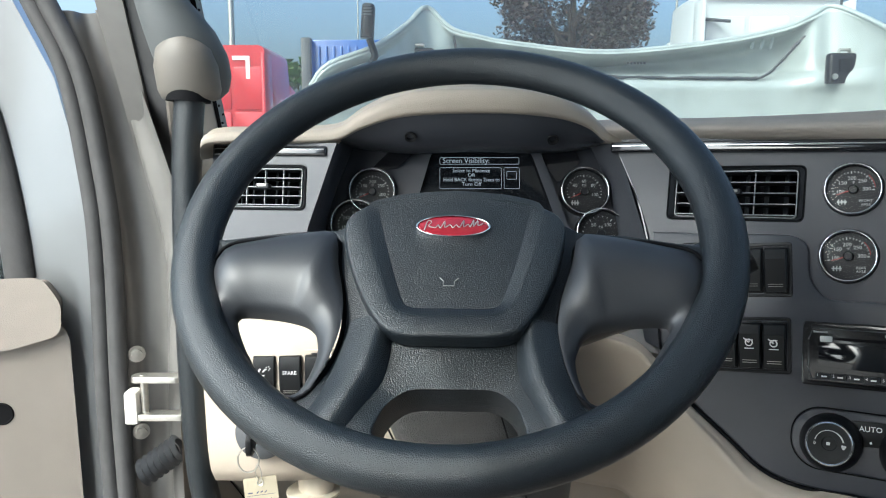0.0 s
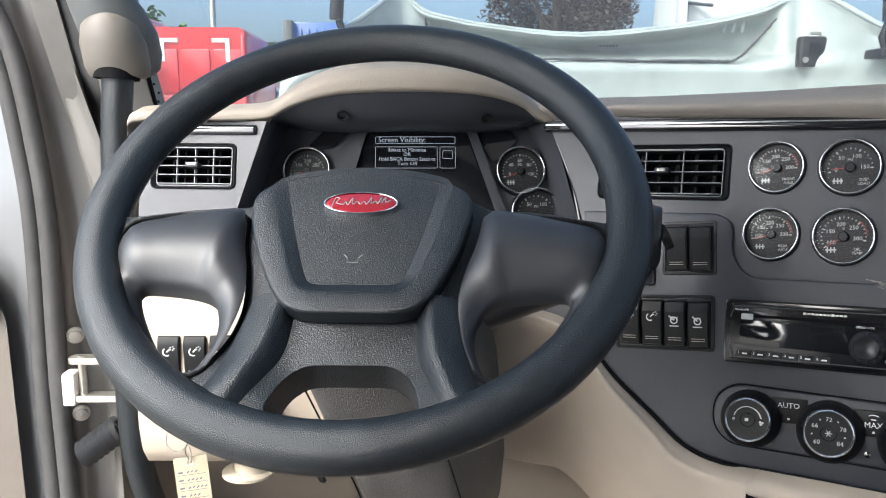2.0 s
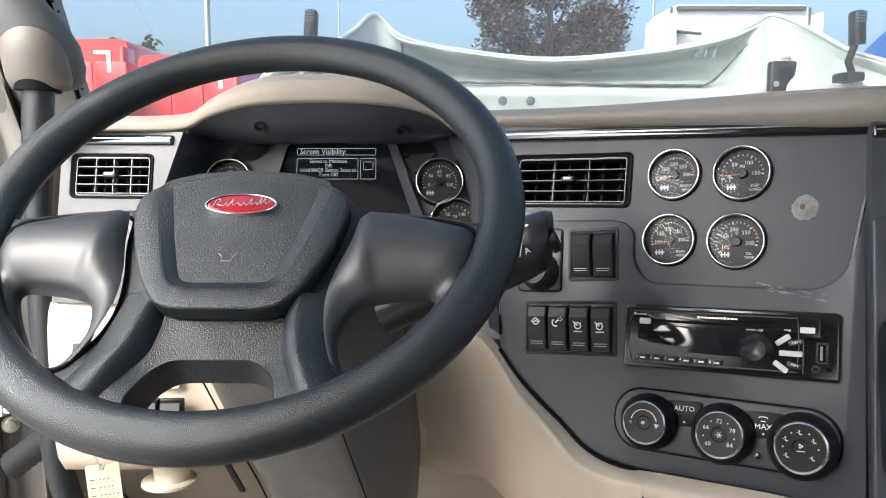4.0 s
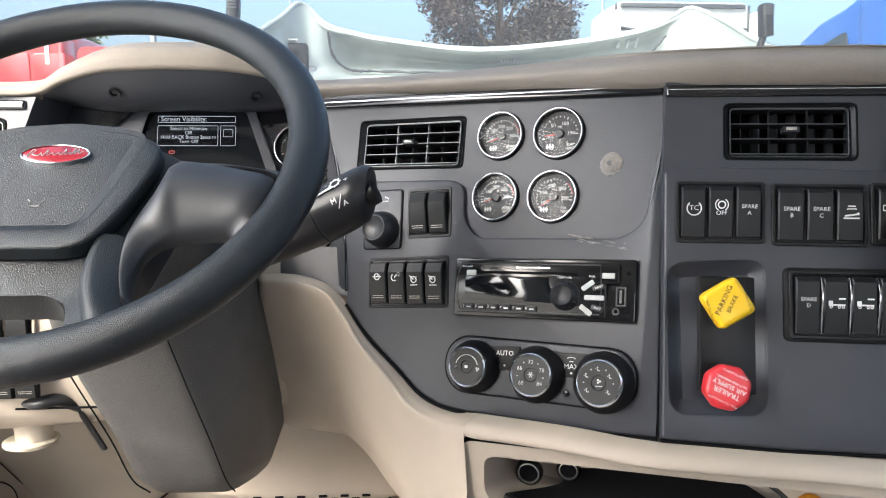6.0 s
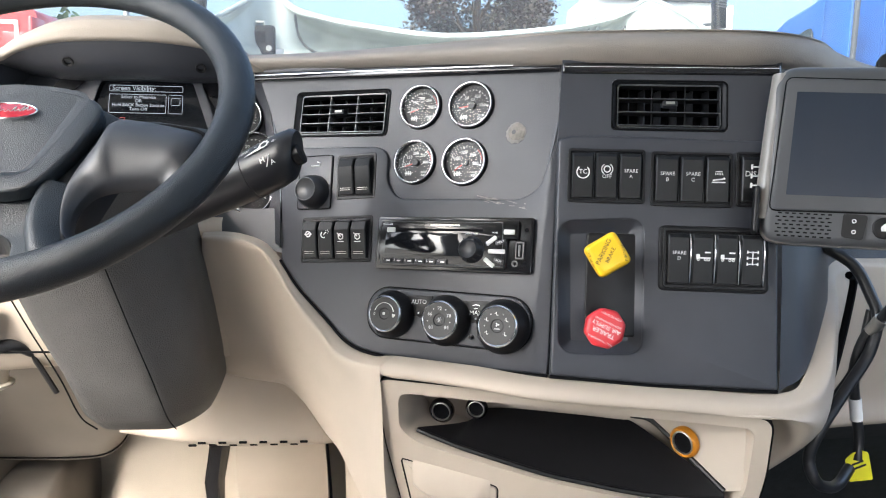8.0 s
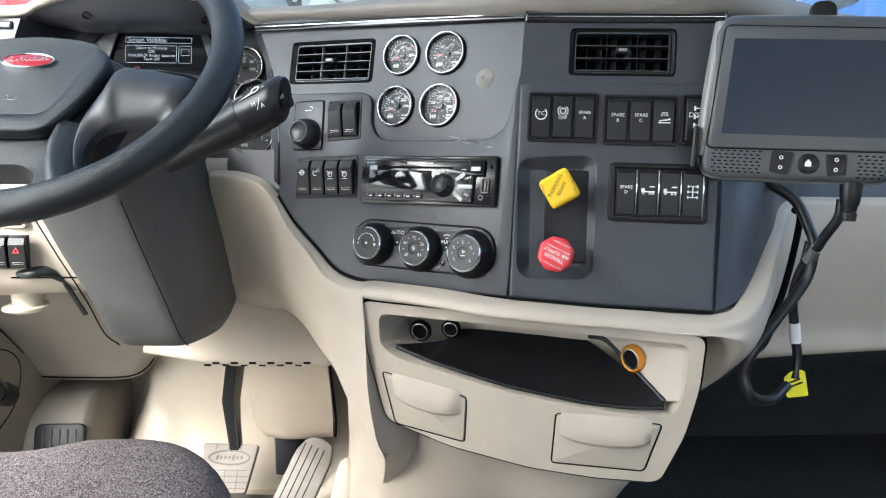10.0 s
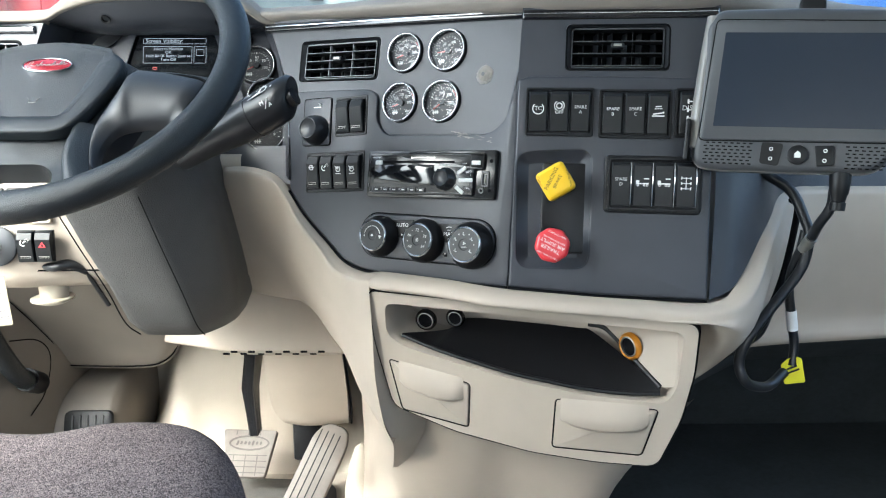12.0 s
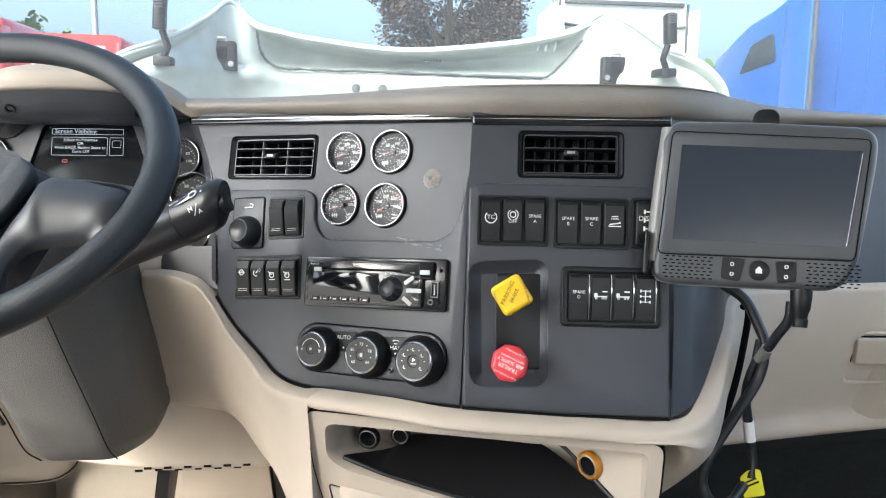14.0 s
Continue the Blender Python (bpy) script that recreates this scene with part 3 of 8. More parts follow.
for z in (0.30, 0.45, 0.62, 0.80):
    rows.append([(-0.321, 0.905, z), (-0.313, 0.935, z), (-0.304, 0.97, z), (-0.282, 1.05, z), (-0.262, 1.13, z), (-0.250, 1.29, z)])
# kick panel takes the darkened tan, which carries the footwell's shade
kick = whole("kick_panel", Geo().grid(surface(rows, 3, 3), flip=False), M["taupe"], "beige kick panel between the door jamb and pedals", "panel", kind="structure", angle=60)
part("hatch_line", Geo().tube(spline([(-0.300, 0.985, 0.62), (-0.283, 1.045, 0.60), (-0.276, 1.07, 0.56), (-0.282, 1.05, 0.50), (-0.292, 1.01, 0.47)], 5), 0.0012, 5), M["dark"], kick)

# ---- outside ----
ground = []
for y in (-60, -10, 5, 20, 34, 45, 60, 80, 140, 800, 3000):
    z = GROUND_Z if y <= 34 else GROUND_Z + min(8.0, 0.0042 * (y - 34) ** 1.9) if y < 140 else 8.0
    ground.append([(x, y, z * (1.0 if x < 6 else 0.5) - (0 if x < 6 or y <= 34 else 0.5)) for x in (-3000, -400, -60, -20, -8, 0, 6, 14, 30, 80, 400, 3000)])
yard = [[p for p in r] for r in ground if r[0][1] <= 34]
whole("ground", Geo().grid(yard), M["concrete"], "pale concrete truck yard with worn slabs", "ground", kind="structure")
whole("ground_grass", Geo().grid(ground[4:]), M["grass"], "green grassy rise beyond the yard", "grass", kind="structure")
g = Geo()
for k in range(10):
    g.box((120, 0.015, 0.004), Matrix.Translation((0, -14 + 4.6 * k, GROUND_Z + 0.002)))
    g.box((0.015, 60, 0.004), Matrix.Translation((-22 + 4.6 * k, 6, GROUND_Z + 0.003)))
whole("slab_joints", g, material("tar_joint", (0.10, 0.10, 0.09), 0.9), "dark joints between the concrete slabs", "joint", kind="structure")


def tree(x, y, base, height, spread, leaf, seed, label, low=0.22, n=2600, size=0.17):
    """Tapered trunk with limbs, and a crown of leaf clumps in an uneven dome."""
    rnd = random.Random(seed)
    t = thing("tree", Matrix.Translation((x, y, base)), label, "tree")
    part("trunk", Geo().tube([(0, 0, 0), (0.05, 0.02, height * 0.3), (0.0, 0.0, height * 0.6), (0.04, 0.0, height * 0.85)], [height * 0.032, height * 0.026, height * 0.014, height * 0.005], 10), M["bark"], t)
    g = Geo()
    for k in range(16):
        a, e = rnd.uniform(0, 6.283), rnd.uniform(0.2, 1.1)
        z0, n1 = height * rnd.uniform(0.2, 0.65), spread * rnd.uniform(0.5, 0.95)
        tip = (n1 * math.cos(a) * math.cos(e), n1 * math.sin(a) * math.cos(e), z0 + n1 * math.sin(e))
        g.tube([(0, 0, z0), (tip[0] * 0.5, tip[1] * 0.5, z0 + (tip[2] - z0) * 0.4), tip], [height * 0.010, height * 0.006, height * 0.002], 6)
    part("limbs", g, M["bark"], t)
    lobes = []
    for k in range(34):
        a, q = rnd.uniform(0, 6.283), rnd.uniform(-1, 1)
        lobes.append((spread * 0.72 * math.cos(a) * math.sqrt(1 - q * q), spread * 0.72 * math.sin(a) * math.sqrt(1 - q * q), height * (0.5 + low / 2) + q * height * (0.40 - low / 2.4), spread * rnd.uniform(0.22, 0.42)))
    g = Geo()
    for k in range(n):
        lx, ly, lz, lr = lobes[rnd.randrange(len(lobes))]
        v = Vector((rnd.gauss(0, 1), rnd.gauss(0, 1), rnd.gauss(0, 1))).normalized() * lr * rnd.uniform(0.55, 1.08)
        s = size * rnd.uniform(0.6, 1.4)
        m = Matrix.Translation((lx + v.x, ly + v.y, lz + v.z)) @ Euler((rnd.uniform(-0.9, 0.9), rnd.uniform(-0.9, 0.9), rnd.uniform(0, 6.28))).to_matrix().to_4x4()
        g.add([(-s, 0, 0), (-0.3 * s, -0.5 * s, 0.1 * s), (0.5 * s, -0.45 * s, 0), (s, 0, -0.15 * s), (0.4 * s, 0.5 * s, 0), (-0.4 * s, 0.45 * s, 0.12 * s)], [[0, 1, 2, 3, 4, 5]], m)
    crown = part("crown", g, leaf, t)
    crown["kind"] = "stuff"
    return t


tree(4.05, 25.0, GROUND_Z, 9.0, 2.75, M["leaf"], 3, "dark purple-green maple tree across the yard", 0.30, 36000, 0.068)
tree(-12.5, 33.0, GROUND_Z, 6.6, 2.8, M["leaf_green"], 5, "fresh green roadside tree", 0.2, 2400, 0.22)
tree(-17.5, 35.0, GROUND_Z, 6.2, 2.8, M["leaf_green"], 6, "fresh green roadside tree", 0.2, 2000, 0.22)
tree(17.0, 32.0, GROUND_Z, 5.2, 2.6, M["leaf_green"], 7, "low green tree beyond the lorries", 0.12, 2400, 0.22)
tree(20.5, 31.0, GROUND_Z, 5.0, 2.6, M["leaf_green"], 8, "low green tree beyond the lorries", 0.12, 2000, 0.22)
# far wood along the rise
rnd = random.Random(4)
g = Geo()
for k in range(2600):
    x = rnd.uniform(-70, 20)
    s = rnd.uniform(0.4, 0.9)
    m = Matrix.Translation((x, 82 + rnd.uniform(-3, 3), 6.0 + rnd.uniform(0, 2.6) * (0.6 + 0.4 * math.sin(x * 0.35)))) @ Euler((rnd.uniform(-1, 1), rnd.uniform(-1, 1), rnd.uniform(0, 6))).to_matrix().to_4x4()
    g.add([(-s, 0, 0), (0, -s * 0.7, 0.1), (s, 0, 0), (0, s * 0.7, 0.1)], [[0, 1, 2, 3]], m)
whole("far_wood", g, M["leaf_green"], "green belt of far trees on the rise", "wood", kind="stuff")


def pole(x, y, h, r, label):
    t = thing("light_pole", Matrix.Translation((x, y, GROUND_Z)), label, "pole", "light poles")
    part("mast", Geo().lathe([(0, 0), (r * 1.3, 0), (r * 1.2, h * 0.02), (r, h * 0.03), (r * 0.7, h), (0, h)], 14), M["steel"], t, angle=60)
    part("base", Geo().box((r * 4, r * 4, 0.12), Matrix.Translation((0, 0, 0.06)), 0.02), M["concrete"], t)
    part("lamp_head", Geo().box((r * 4, r * 9, 0.12), Matrix.Translation((0, -r * 4, h)), 0.03), M["tablet"], t)


pole(-5.3, 20.0, 11.0, 0.085, "tall grey yard light pole")
pole(9.05, 31.0, 11.0, 0.06, "tall thin grey pole beyond the tree")
pole(-6.6, 62.0, 16.0, 0.07, "far thin grey mast on the rise")


def sleeper_tractor(x, y, w, top, paint, label, marks=False, slope=1.0, cab=0.86, lines=False, struts=False, turn=0.0):
    """A parked tractor seen from behind or ahead: sleeper box, cab sides, mirrors, wheels, chassis."""
    t = thing("lorry", pose(x, y, GROUND_Z, 0, 0, turn), label, "lorry", "parked lorries")
    h = top - GROUND_Z
    body = soften([(-w / 2, 0.95), (w / 2, 0.95), (w / 2, h * 0.80), (w / 2 - 0.05, h - 0.05), (w / 2 - 0.12, h), (-w / 2 + 0.12, h), (-w / 2 + 0.05, h - 0.05), (-w / 2, h * 0.80)], 0.06, 3)
    rows = []
    for yy, q, f in ((0.0, 1.0, 0.985), (0.03, 1.0, 1.0), (0.5, 0.4 + 0.6 * slope, 1.0), (1.0, slope, 1.0), (1.4, 1.6 * slope - 0.6, 0.98), (1.9, 2.3 * slope - 1.3, 0.94)):
        rows.append([(px * f, yy, pz if pz < h * 0.55 else h * 0.55 + (pz - h * 0.55) * max(0.1, q)) for px, pz in body])
    part("sleeper", Geo().grid(rows, closed=True, caps=True, flip=True), paint, t, "painted sleeper box", angle=50)
    back = pose(0, 0, 0, 90, 0, 0)
    if lines:
        for k in range(6):
            part("panel_rib", Geo().box((0.02, 0.016, h * 0.30), Matrix.Translation(((k - 2.5) * w * 0.155, -0.004, h * 0.815)), 0.006), paint, t)
            part("panel_rib", Geo().box((0.02, 0.016, h * 0.22), Matrix.Translation(((k - 2.5) * w * 0.155, -0.004, h * 0.52)), 0.006), paint, t)
        part("cross_rail", Geo().box((w * 0.96, 0.03, 0.025), Matrix.Translation((0, -0.02, h * 0.635)), 0.008), M["hood"], t, "pale cross rail")
        part("hose", Geo().tube(spline([(-w * 0.22, -0.04, h * 0.63), (-w * 0.24, -0.07, h * 0.52), (-w * 0.21, -0.05, h * 0.40)], 5), 0.02, 8), M["ink"], t, "pale coiled hose")
        for q in (-1, 1):
            part("corner_post", Geo().box((0.05, 0.05, h * 0.74), Matrix.Translation((q * w * 0.492, -0.42, h * 0.62)), 0.015), M["tablet"], t, "dark corner post")
            side = axes((q * (w / 2 + 0.002), 0, 0), (0, 1, 0), (0, 0, 1), (q, 0, 0))
            part("roof_window", Geo().slab(soften([(0.25, h * 0.80), (1.05, h * 0.775), (0.80, h * 0.86), (0.35, h * 0.885)], 0.05, 3), -0.01, 0.008, 0, side), M["tint"], t, "dark curved roof window")
            part("side_window", Geo().slab(rrect(0.42, h * 0.13, 0.05, 3, 0.75, h * 0.56), -0.01, 0.008, 0, side), M["tint"], t, "dark sleeper window")
    else:
        for k in range(3):
            x0 = (k - 1) * w * 0.30
            part("back_panel", Geo().slab(rrect(w * 0.27, h * 0.24, 0.03, 3, x0, h * 0.60), 0.0, 0.02, 0.012, back), paint, t)
            part("back_panel", Geo().slab(rrect(w * 0.27, h * 0.18, 0.03, 3, x0, h * 0.82), 0.0, 0.02, 0.012, back), paint, t)
    if struts:
        for q in (-1, 1):
            part("fairing_strut", Geo().tube([(q * w * 0.46, -0.03, h * 0.90), (q * w * 0.30, -0.25, h * 0.885)], 0.05, 8, flat=0.6), M["tablet"], t, "dark fairing strut")
            part("edge_seal", Geo().box((0.035, 0.05, h * 0.5), Matrix.Translation((q * w * 0.485, -0.02, h * 0.74)), 0.01), M["tablet"], t)
        part("roof_lip", Geo().box((w * 0.9, 0.12, 0.07), Matrix.Translation((0, -0.03, h * 0.985)), 0.02), M["tablet"], t, "dark roof fairing edge")
    for s in (-1, 1):
        part("side_fairing", Geo().box((0.06, 0.5, h * 0.72), Matrix.Translation((s * (w / 2 + 0.0), -0.15, h * 0.60)), 0.02), paint, t)
        part("tail_lamp", Geo().lathe([(0, 0), (0.05, 0), (0.045, 0.02), (0, 0.03)], 16, back @ at(s * w * 0.34, h * 0.48, 0.02)), M["ink"], t, "small pale lamp")
        arm = part("mirror_arm", Geo().tube([(s * w / 2, 3.0, h * 0.62), (s * (w / 2 + 0.28), 3.0, h * 0.64), (s * (w / 2 + 0.28), 3.0, h * 0.45)], 0.02, 8), M["black"], t)
        part("mirror", Geo().box((0.20, 0.10, 0.55), Matrix.Translation((s * (w / 2 + 0.30), 3.0, h * 0.53)), 0.03), paint, arm)
        part("cab_side", Geo().slab([(1.9, 0.95), (3.5, 0.95), (3.5, h * 0.52), (3.1, h * (cab - 0.06)), (1.9, h * cab)], -0.03, 0.03, 0.0, axes((s * (w / 2 - 0.08), 0, 0), (0, 1, 0), (0, 0, 1), (1, 0, 0))), paint, t)
        part("cab_window", Geo().slab([(2.2, h * 0.54), (3.2, h * 0.54), (2.95, h * (cab - 0.10)), (2.2, h * (cab - 0.08))], -0.006, 0.006, 0.0, axes((s * (w / 2 - 0.04), 0, 0), (0, 1, 0), (0, 0, 1), (1, 0, 0))), M["tint"], t)
        for yy in (-1.1, -2.3, 3.9):
            part("wheel", Geo().lathe([(0, -0.2), (0.28, -0.2), (0.48, -0.2), (0.5, -0.15), (0.5, 0.15), (0.48, 0.2), (0.28, 0.2), (0, 0.1)], 24, pose(s * (w / 2 - 0.25), yy, 0.5, 0, 90, 0)), M["tyre"], t)
    part("cab_roof", Geo().slab([(-w / 2 + 0.1, 1.9), (w / 2 - 0.1, 1.9), (w / 2 - 0.2, 3.1), (-w / 2 + 0.2, 3.1)], h * (cab - 0.08), h * (cab - 0.02), 0.03), paint, t)
    part("hood", Geo().box((w * 0.72, 1.7, h * 0.34), Matrix.Translation((0, 4.2, h * 0.36)), 0.12), paint, t)
    part("chassis", Geo().box((0.9, 7.2, 0.3), Matrix.Translation((0, 0.6, 0.85)), 0.02), M["black"], t)
    for k in range(2 if marks else 0):
        part("corner_mark", Geo().slab([(0, 0), (0.26, 0), (0.26, -0.34), (0.20, -0.34), (0.20, -0.06), (0, -0.06)] if k else [(0, 0), (-0.0, -0.06), (-0.20, -0.06), (-0.20, -0.34), (-0.26, -0.34), (-0.26, 0)], 0.022, 0.026, 0, back @ at((1 if k else -1) * w * 0.16, h * 0.955)), M["ink"], t, "white corner mark")
    return t


sleeper_tractor(-3.44, 12.0, 1.60, 2.47, M["truck_red"], "bright red sleeper lorry parked across the yard", True)
sleeper_tractor(-5.35, 12.6, 1.70, 2.78, M["truck_red"], "second bright red sleeper lorry beside the first", True)
sleeper_tractor(5.72, 14.0, 2.55, 3.60, M["truck_white"], "white sleeper lorry with dark roof fairing struts", struts=True)
sleeper_tractor(6.55, 8.0, 2.30, 2.75, M["truck_blue"], "blue sleeper lorry with ribbed back panel", slope=0.86, cab=0.60, lines=True)

# blue container body with dark end and a small white van before it
bx = thing("container", Matrix.Translation((-2.08, 18.0, GROUND_Z)), "blue ribbed container with a dark end post", "container")
part("box_body", Geo().box((2.1, 5.0, 3.2), Matrix.Translation((0.05, 2.5, 2.75)), 0.03), M["truck_blue"], bx)
for k in range(12):
    part("rib", Geo().box((0.06, 0.05, 3.0), Matrix.Translation((-0.9 + 0.17 * k, -0.02, 2.7)), 0.015), M["truck_blue"], bx)
part("end_post", Geo().box((0.22, 0.3, 3.35), Matrix.Translation((-1.0, -0.05, 2.7)), 0.02), M["tablet"], bx, "dark end post")
part("under_frame", Geo().box((1.9, 4.8, 1.1), Matrix.Translation((0, 2.5, 0.6)), 0.05), M["black"], bx)
vn = thing("van", Matrix.Translation((-2.25, 15.0, GROUND_Z)), "small white van parked before the container", "van")
part("van_body", Geo().grid(surface([[(-0.75, 0, 0.3), (-0.78, 0, 1.5), (-0.70, 0.1, 2.5), (0, 0.1, 2.75), (0.70, 0.1, 2.5), (0.78, 0, 1.5), (0.75, 0, 0.3)], [(-0.8, 2.5, 0.3), (-0.8, 2.5, 1.5), (-0.74, 2.5, 2.8), (0, 2.5, 3.1), (0.74, 2.5, 2.8), (0.8, 2.5, 1.5), (0.8, 2.5, 0.3)]], 3, 3)), M["truck_white"], vn, angle=50)
part("van_back", Geo().slab([(-0.75, 0.3), (0.75, 0.3), (0.78, 1.5), (0.70, 2.5), (0, 2.75), (-0.70, 2.5), (-0.78, 1.5)], -0.02, 0.02, 0, pose(0, 0.02, 0, 90, 0, 0)), M["truck_white"], vn)
part("van_window", Geo().slab(rrect(1.1, 0.6, 0.1, 4, 0, 2.05), 0.02, 0.03, 0.005, pose(0, 0.02, 0, 90, 0, 0)), M["tint"], vn)
# low dark car seen through the door window
lc = thing("car", Matrix.Translation((-11.0, 17.0, GROUND_Z)), "dark car parked far across the yard", "car")
part("car_body", Geo().slab(soften([(-2.1, 0.3), (2.1, 0.3), (2.1, 0.85), (1.2, 0.95), (0.7, 1.4), (-1.0, 1.4), (-1.7, 0.95), (-2.1, 0.9)], 0.15, 3), -0.85, 0.85, 0.12, pose(0, 0, 0, 90, 0, 0)), M["face"], lc, angle=50)
for s in (-1, 1):
    for xx in (-1.3, 1.3):
        part("wheel", Geo().lathe([(0, -0.1), (0.32, -0.1), (0.34, 0), (0.32, 0.1), (0, 0.1)], 20, pose(xx, s * 0.78, 0.34, 90, 0, 0)), M["tyre"], lc)

# ---- raised hood of this lorry, tipped forward ----
hd = thing("truck_hood", None, "open silver-white hood of the lorry tipped forward beyond the windscreen", "hood")
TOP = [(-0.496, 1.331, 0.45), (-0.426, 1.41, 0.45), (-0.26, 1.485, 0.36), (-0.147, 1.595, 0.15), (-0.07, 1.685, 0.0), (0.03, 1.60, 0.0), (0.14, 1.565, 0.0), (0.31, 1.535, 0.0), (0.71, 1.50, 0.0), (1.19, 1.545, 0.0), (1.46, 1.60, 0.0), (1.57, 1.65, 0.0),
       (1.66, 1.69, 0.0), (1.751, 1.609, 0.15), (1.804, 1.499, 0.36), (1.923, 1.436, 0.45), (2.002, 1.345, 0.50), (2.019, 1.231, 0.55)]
net = []
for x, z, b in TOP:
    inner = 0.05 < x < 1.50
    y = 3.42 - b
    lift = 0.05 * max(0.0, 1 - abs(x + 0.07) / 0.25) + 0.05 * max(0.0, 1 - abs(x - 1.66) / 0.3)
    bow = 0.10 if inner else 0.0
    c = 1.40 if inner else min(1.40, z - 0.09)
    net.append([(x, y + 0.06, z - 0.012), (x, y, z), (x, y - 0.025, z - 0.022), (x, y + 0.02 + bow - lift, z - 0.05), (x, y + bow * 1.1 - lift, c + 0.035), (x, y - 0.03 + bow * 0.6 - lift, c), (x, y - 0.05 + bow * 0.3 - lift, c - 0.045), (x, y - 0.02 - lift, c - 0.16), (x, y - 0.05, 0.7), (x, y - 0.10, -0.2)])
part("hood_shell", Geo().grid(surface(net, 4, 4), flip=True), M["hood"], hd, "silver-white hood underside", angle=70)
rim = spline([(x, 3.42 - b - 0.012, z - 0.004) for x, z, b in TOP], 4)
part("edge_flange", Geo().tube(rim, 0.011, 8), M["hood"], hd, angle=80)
crease = spline([(0.045, 3.38, 1.56), (0.065, 3.40, 1.46), (0.13, 3.42, 1.405), (0.25, 3.425, 1.397), (0.75, 3.43, 1.392), (1.28, 3.42, 1.385), (1.38, 3.41, 1.395), (1.44, 3.40, 1.45), (1.53, 3.38, 1.56)], 6)
rnd = random.Random(21)
bead = [(x, y - 0.014, z + rnd.uniform(-0.002, 0.002)) for x, y, z in spline(crease, 3)]
part("seam_sealer", Geo().tube(bead, [0.0035 + 0.0045 * rnd.random() for p in bead], 6), M["tablet"], hd, "ragged grey seam sealer", angle=80)
for x, z, s in ((-0.10, 1.44, 1), (1.675, 1.42, -1)):
    lt = part("latch_plate", Geo().box((0.13, 0.05, 0.125), pose(x, 3.325, z, 0, 0, 0), 0.014), M["black"], hd, "dark latch bracket", angle=50)
    part("latch_loop", Geo().tube([(x - 0.025, 3.32, z + 0.04), (x - 0.02, 3.315, z + 0.075), (x + 0.02, 3.315, z + 0.075), (x + 0.025, 3.32, z + 0.04)], 0.008, 8), M["steel"], lt)
    for bx in (-0.04, 0.04):
        part("latch_bolt", Geo().lathe([(0, 0), (0.013, 0), (0.012, 0.008), (0, 0.009)], 10, facing((x + bx, 3.30, z - 0.035), 0, 0)), M["steel"], lt)
    part("latch_slot", Geo().box((0.05, 0.012, 0.05), pose(x, 3.301, z + 0.01, 0, 0, 0), 0.004), M["dark"], lt)
    part("latch_base", Geo().box((0.16, 0.02, 0.05), pose(x + 0.02 * s, 3.345, z - 0.055, 0, 0, 8 * s), 0.01), M["steel"], lt)
for x, w in ((0.48, 0.022), (0.60, 0.05)):
    part("drain_hole", Geo().slab(circle(0.02, 16), 0, 0.006, 0.002, facing((x, 3.36, 1.315), 0, 10)), M["tablet"], hd)
g = Geo()
for k in range(6):
    bar(g, -0.035 + 0.014 * k, 0, -0.025 + 0.014 * k, 0, 0.010, 0, 0.002)
part("stamp_mark", g, M["tablet"], hd, "small dark stamped bars", m=facing((0.83, 3.425, 1.45), 0, 0))
for x in (-0.02, 0.02, 0.06):
    part("rib_mark", Geo().box((0.012, 0.01, 0.05), pose(1.36 + x, 3.44, 1.535, 0, 12, 0), 0.003), M["hood"], hd)


def hood_mirror(x, y, lean):
    t = thing("hood_mirror", None, "black stalked mirror on the raised hood", "mirror", "hood mirrors")
    part("foot", Geo().box((0.07, 0.12, 0.035), Matrix.Translation((x, y + 0.03, 1.385)), 0.01), M["black"], t)
    part("arm", Geo().tube([(x, y, 1.39), (x + 0.02 * lean, y, 1.44), (x, y, 1.50)], 0.014, 10), M["black"], t, angle=60)
    part("head", Geo().box((0.048, 0.06, 0.125), pose(x - 0.005 * lean, y, 1.565, 0, 4 * lean, 0), 0.014), M["black"], t, "black mirror head", angle=50)
    for r in range(4):
        part("grip_row", Geo().box((0.034, 0.004, 0.006), Matrix.Translation((x - 0.006 * lean, y - 0.031, 1.585 + 0.011 * r))), M["tablet"], t)


hood_mirror(-0.275, 2.98, 1)
hood_mirror(1.765, 2.94, -1)

# front of this lorry's chassis, which carries the hood
ch = thing("front_chassis", None, "black front chassis rails with bumper and wheels under the hood", "chassis")
for s in (0.30, 1.25):
    part("rail", Geo().box((0.09, 2.5, 0.26), Matrix.Translation((s, 2.45, -0.38)), 0.01), M["black"], ch)
    part("hood_hinge", Geo().box((0.10, 0.30, 0.30), Matrix.Translation((s, 3.38, -0.28)), 0.02), M["steel"], ch)
for s in (-0.22, 1.80):
    part("wheel", Geo().lathe([(0, -0.16), (0.28, -0.16), (0.48, -0.16), (0.5, -0.11), (0.5, 0.11), (0.48, 0.16), (0.28, 0.16), (0, 0.08)], 28, pose(s, 2.2, GROUND_Z + 0.5, 0, 90, 0)), M["tyre"], ch)
part("axle", Geo().box((2.0, 0.10, 0.12), Matrix.Translation((0.79, 2.2, GROUND_Z + 0.5)), 0.02), M["black"], ch)
part("bumper", Geo().box((2.3, 0.16, 0.36), Matrix.Translation((0.79, 3.72, -0.55)), 0.05), M["chrome"], ch)

# ---- dashboard body ----
dash = thing("dashboard", None, "charcoal and beige moulded truck dashboard with taupe grained top pad", "dashboard")
P1F = facing((0.3767, 0.7329, 1.0372), -32, 14)
P2F = facing((0.6108, 0.6096, 1.0508), -11.5, 13.5)
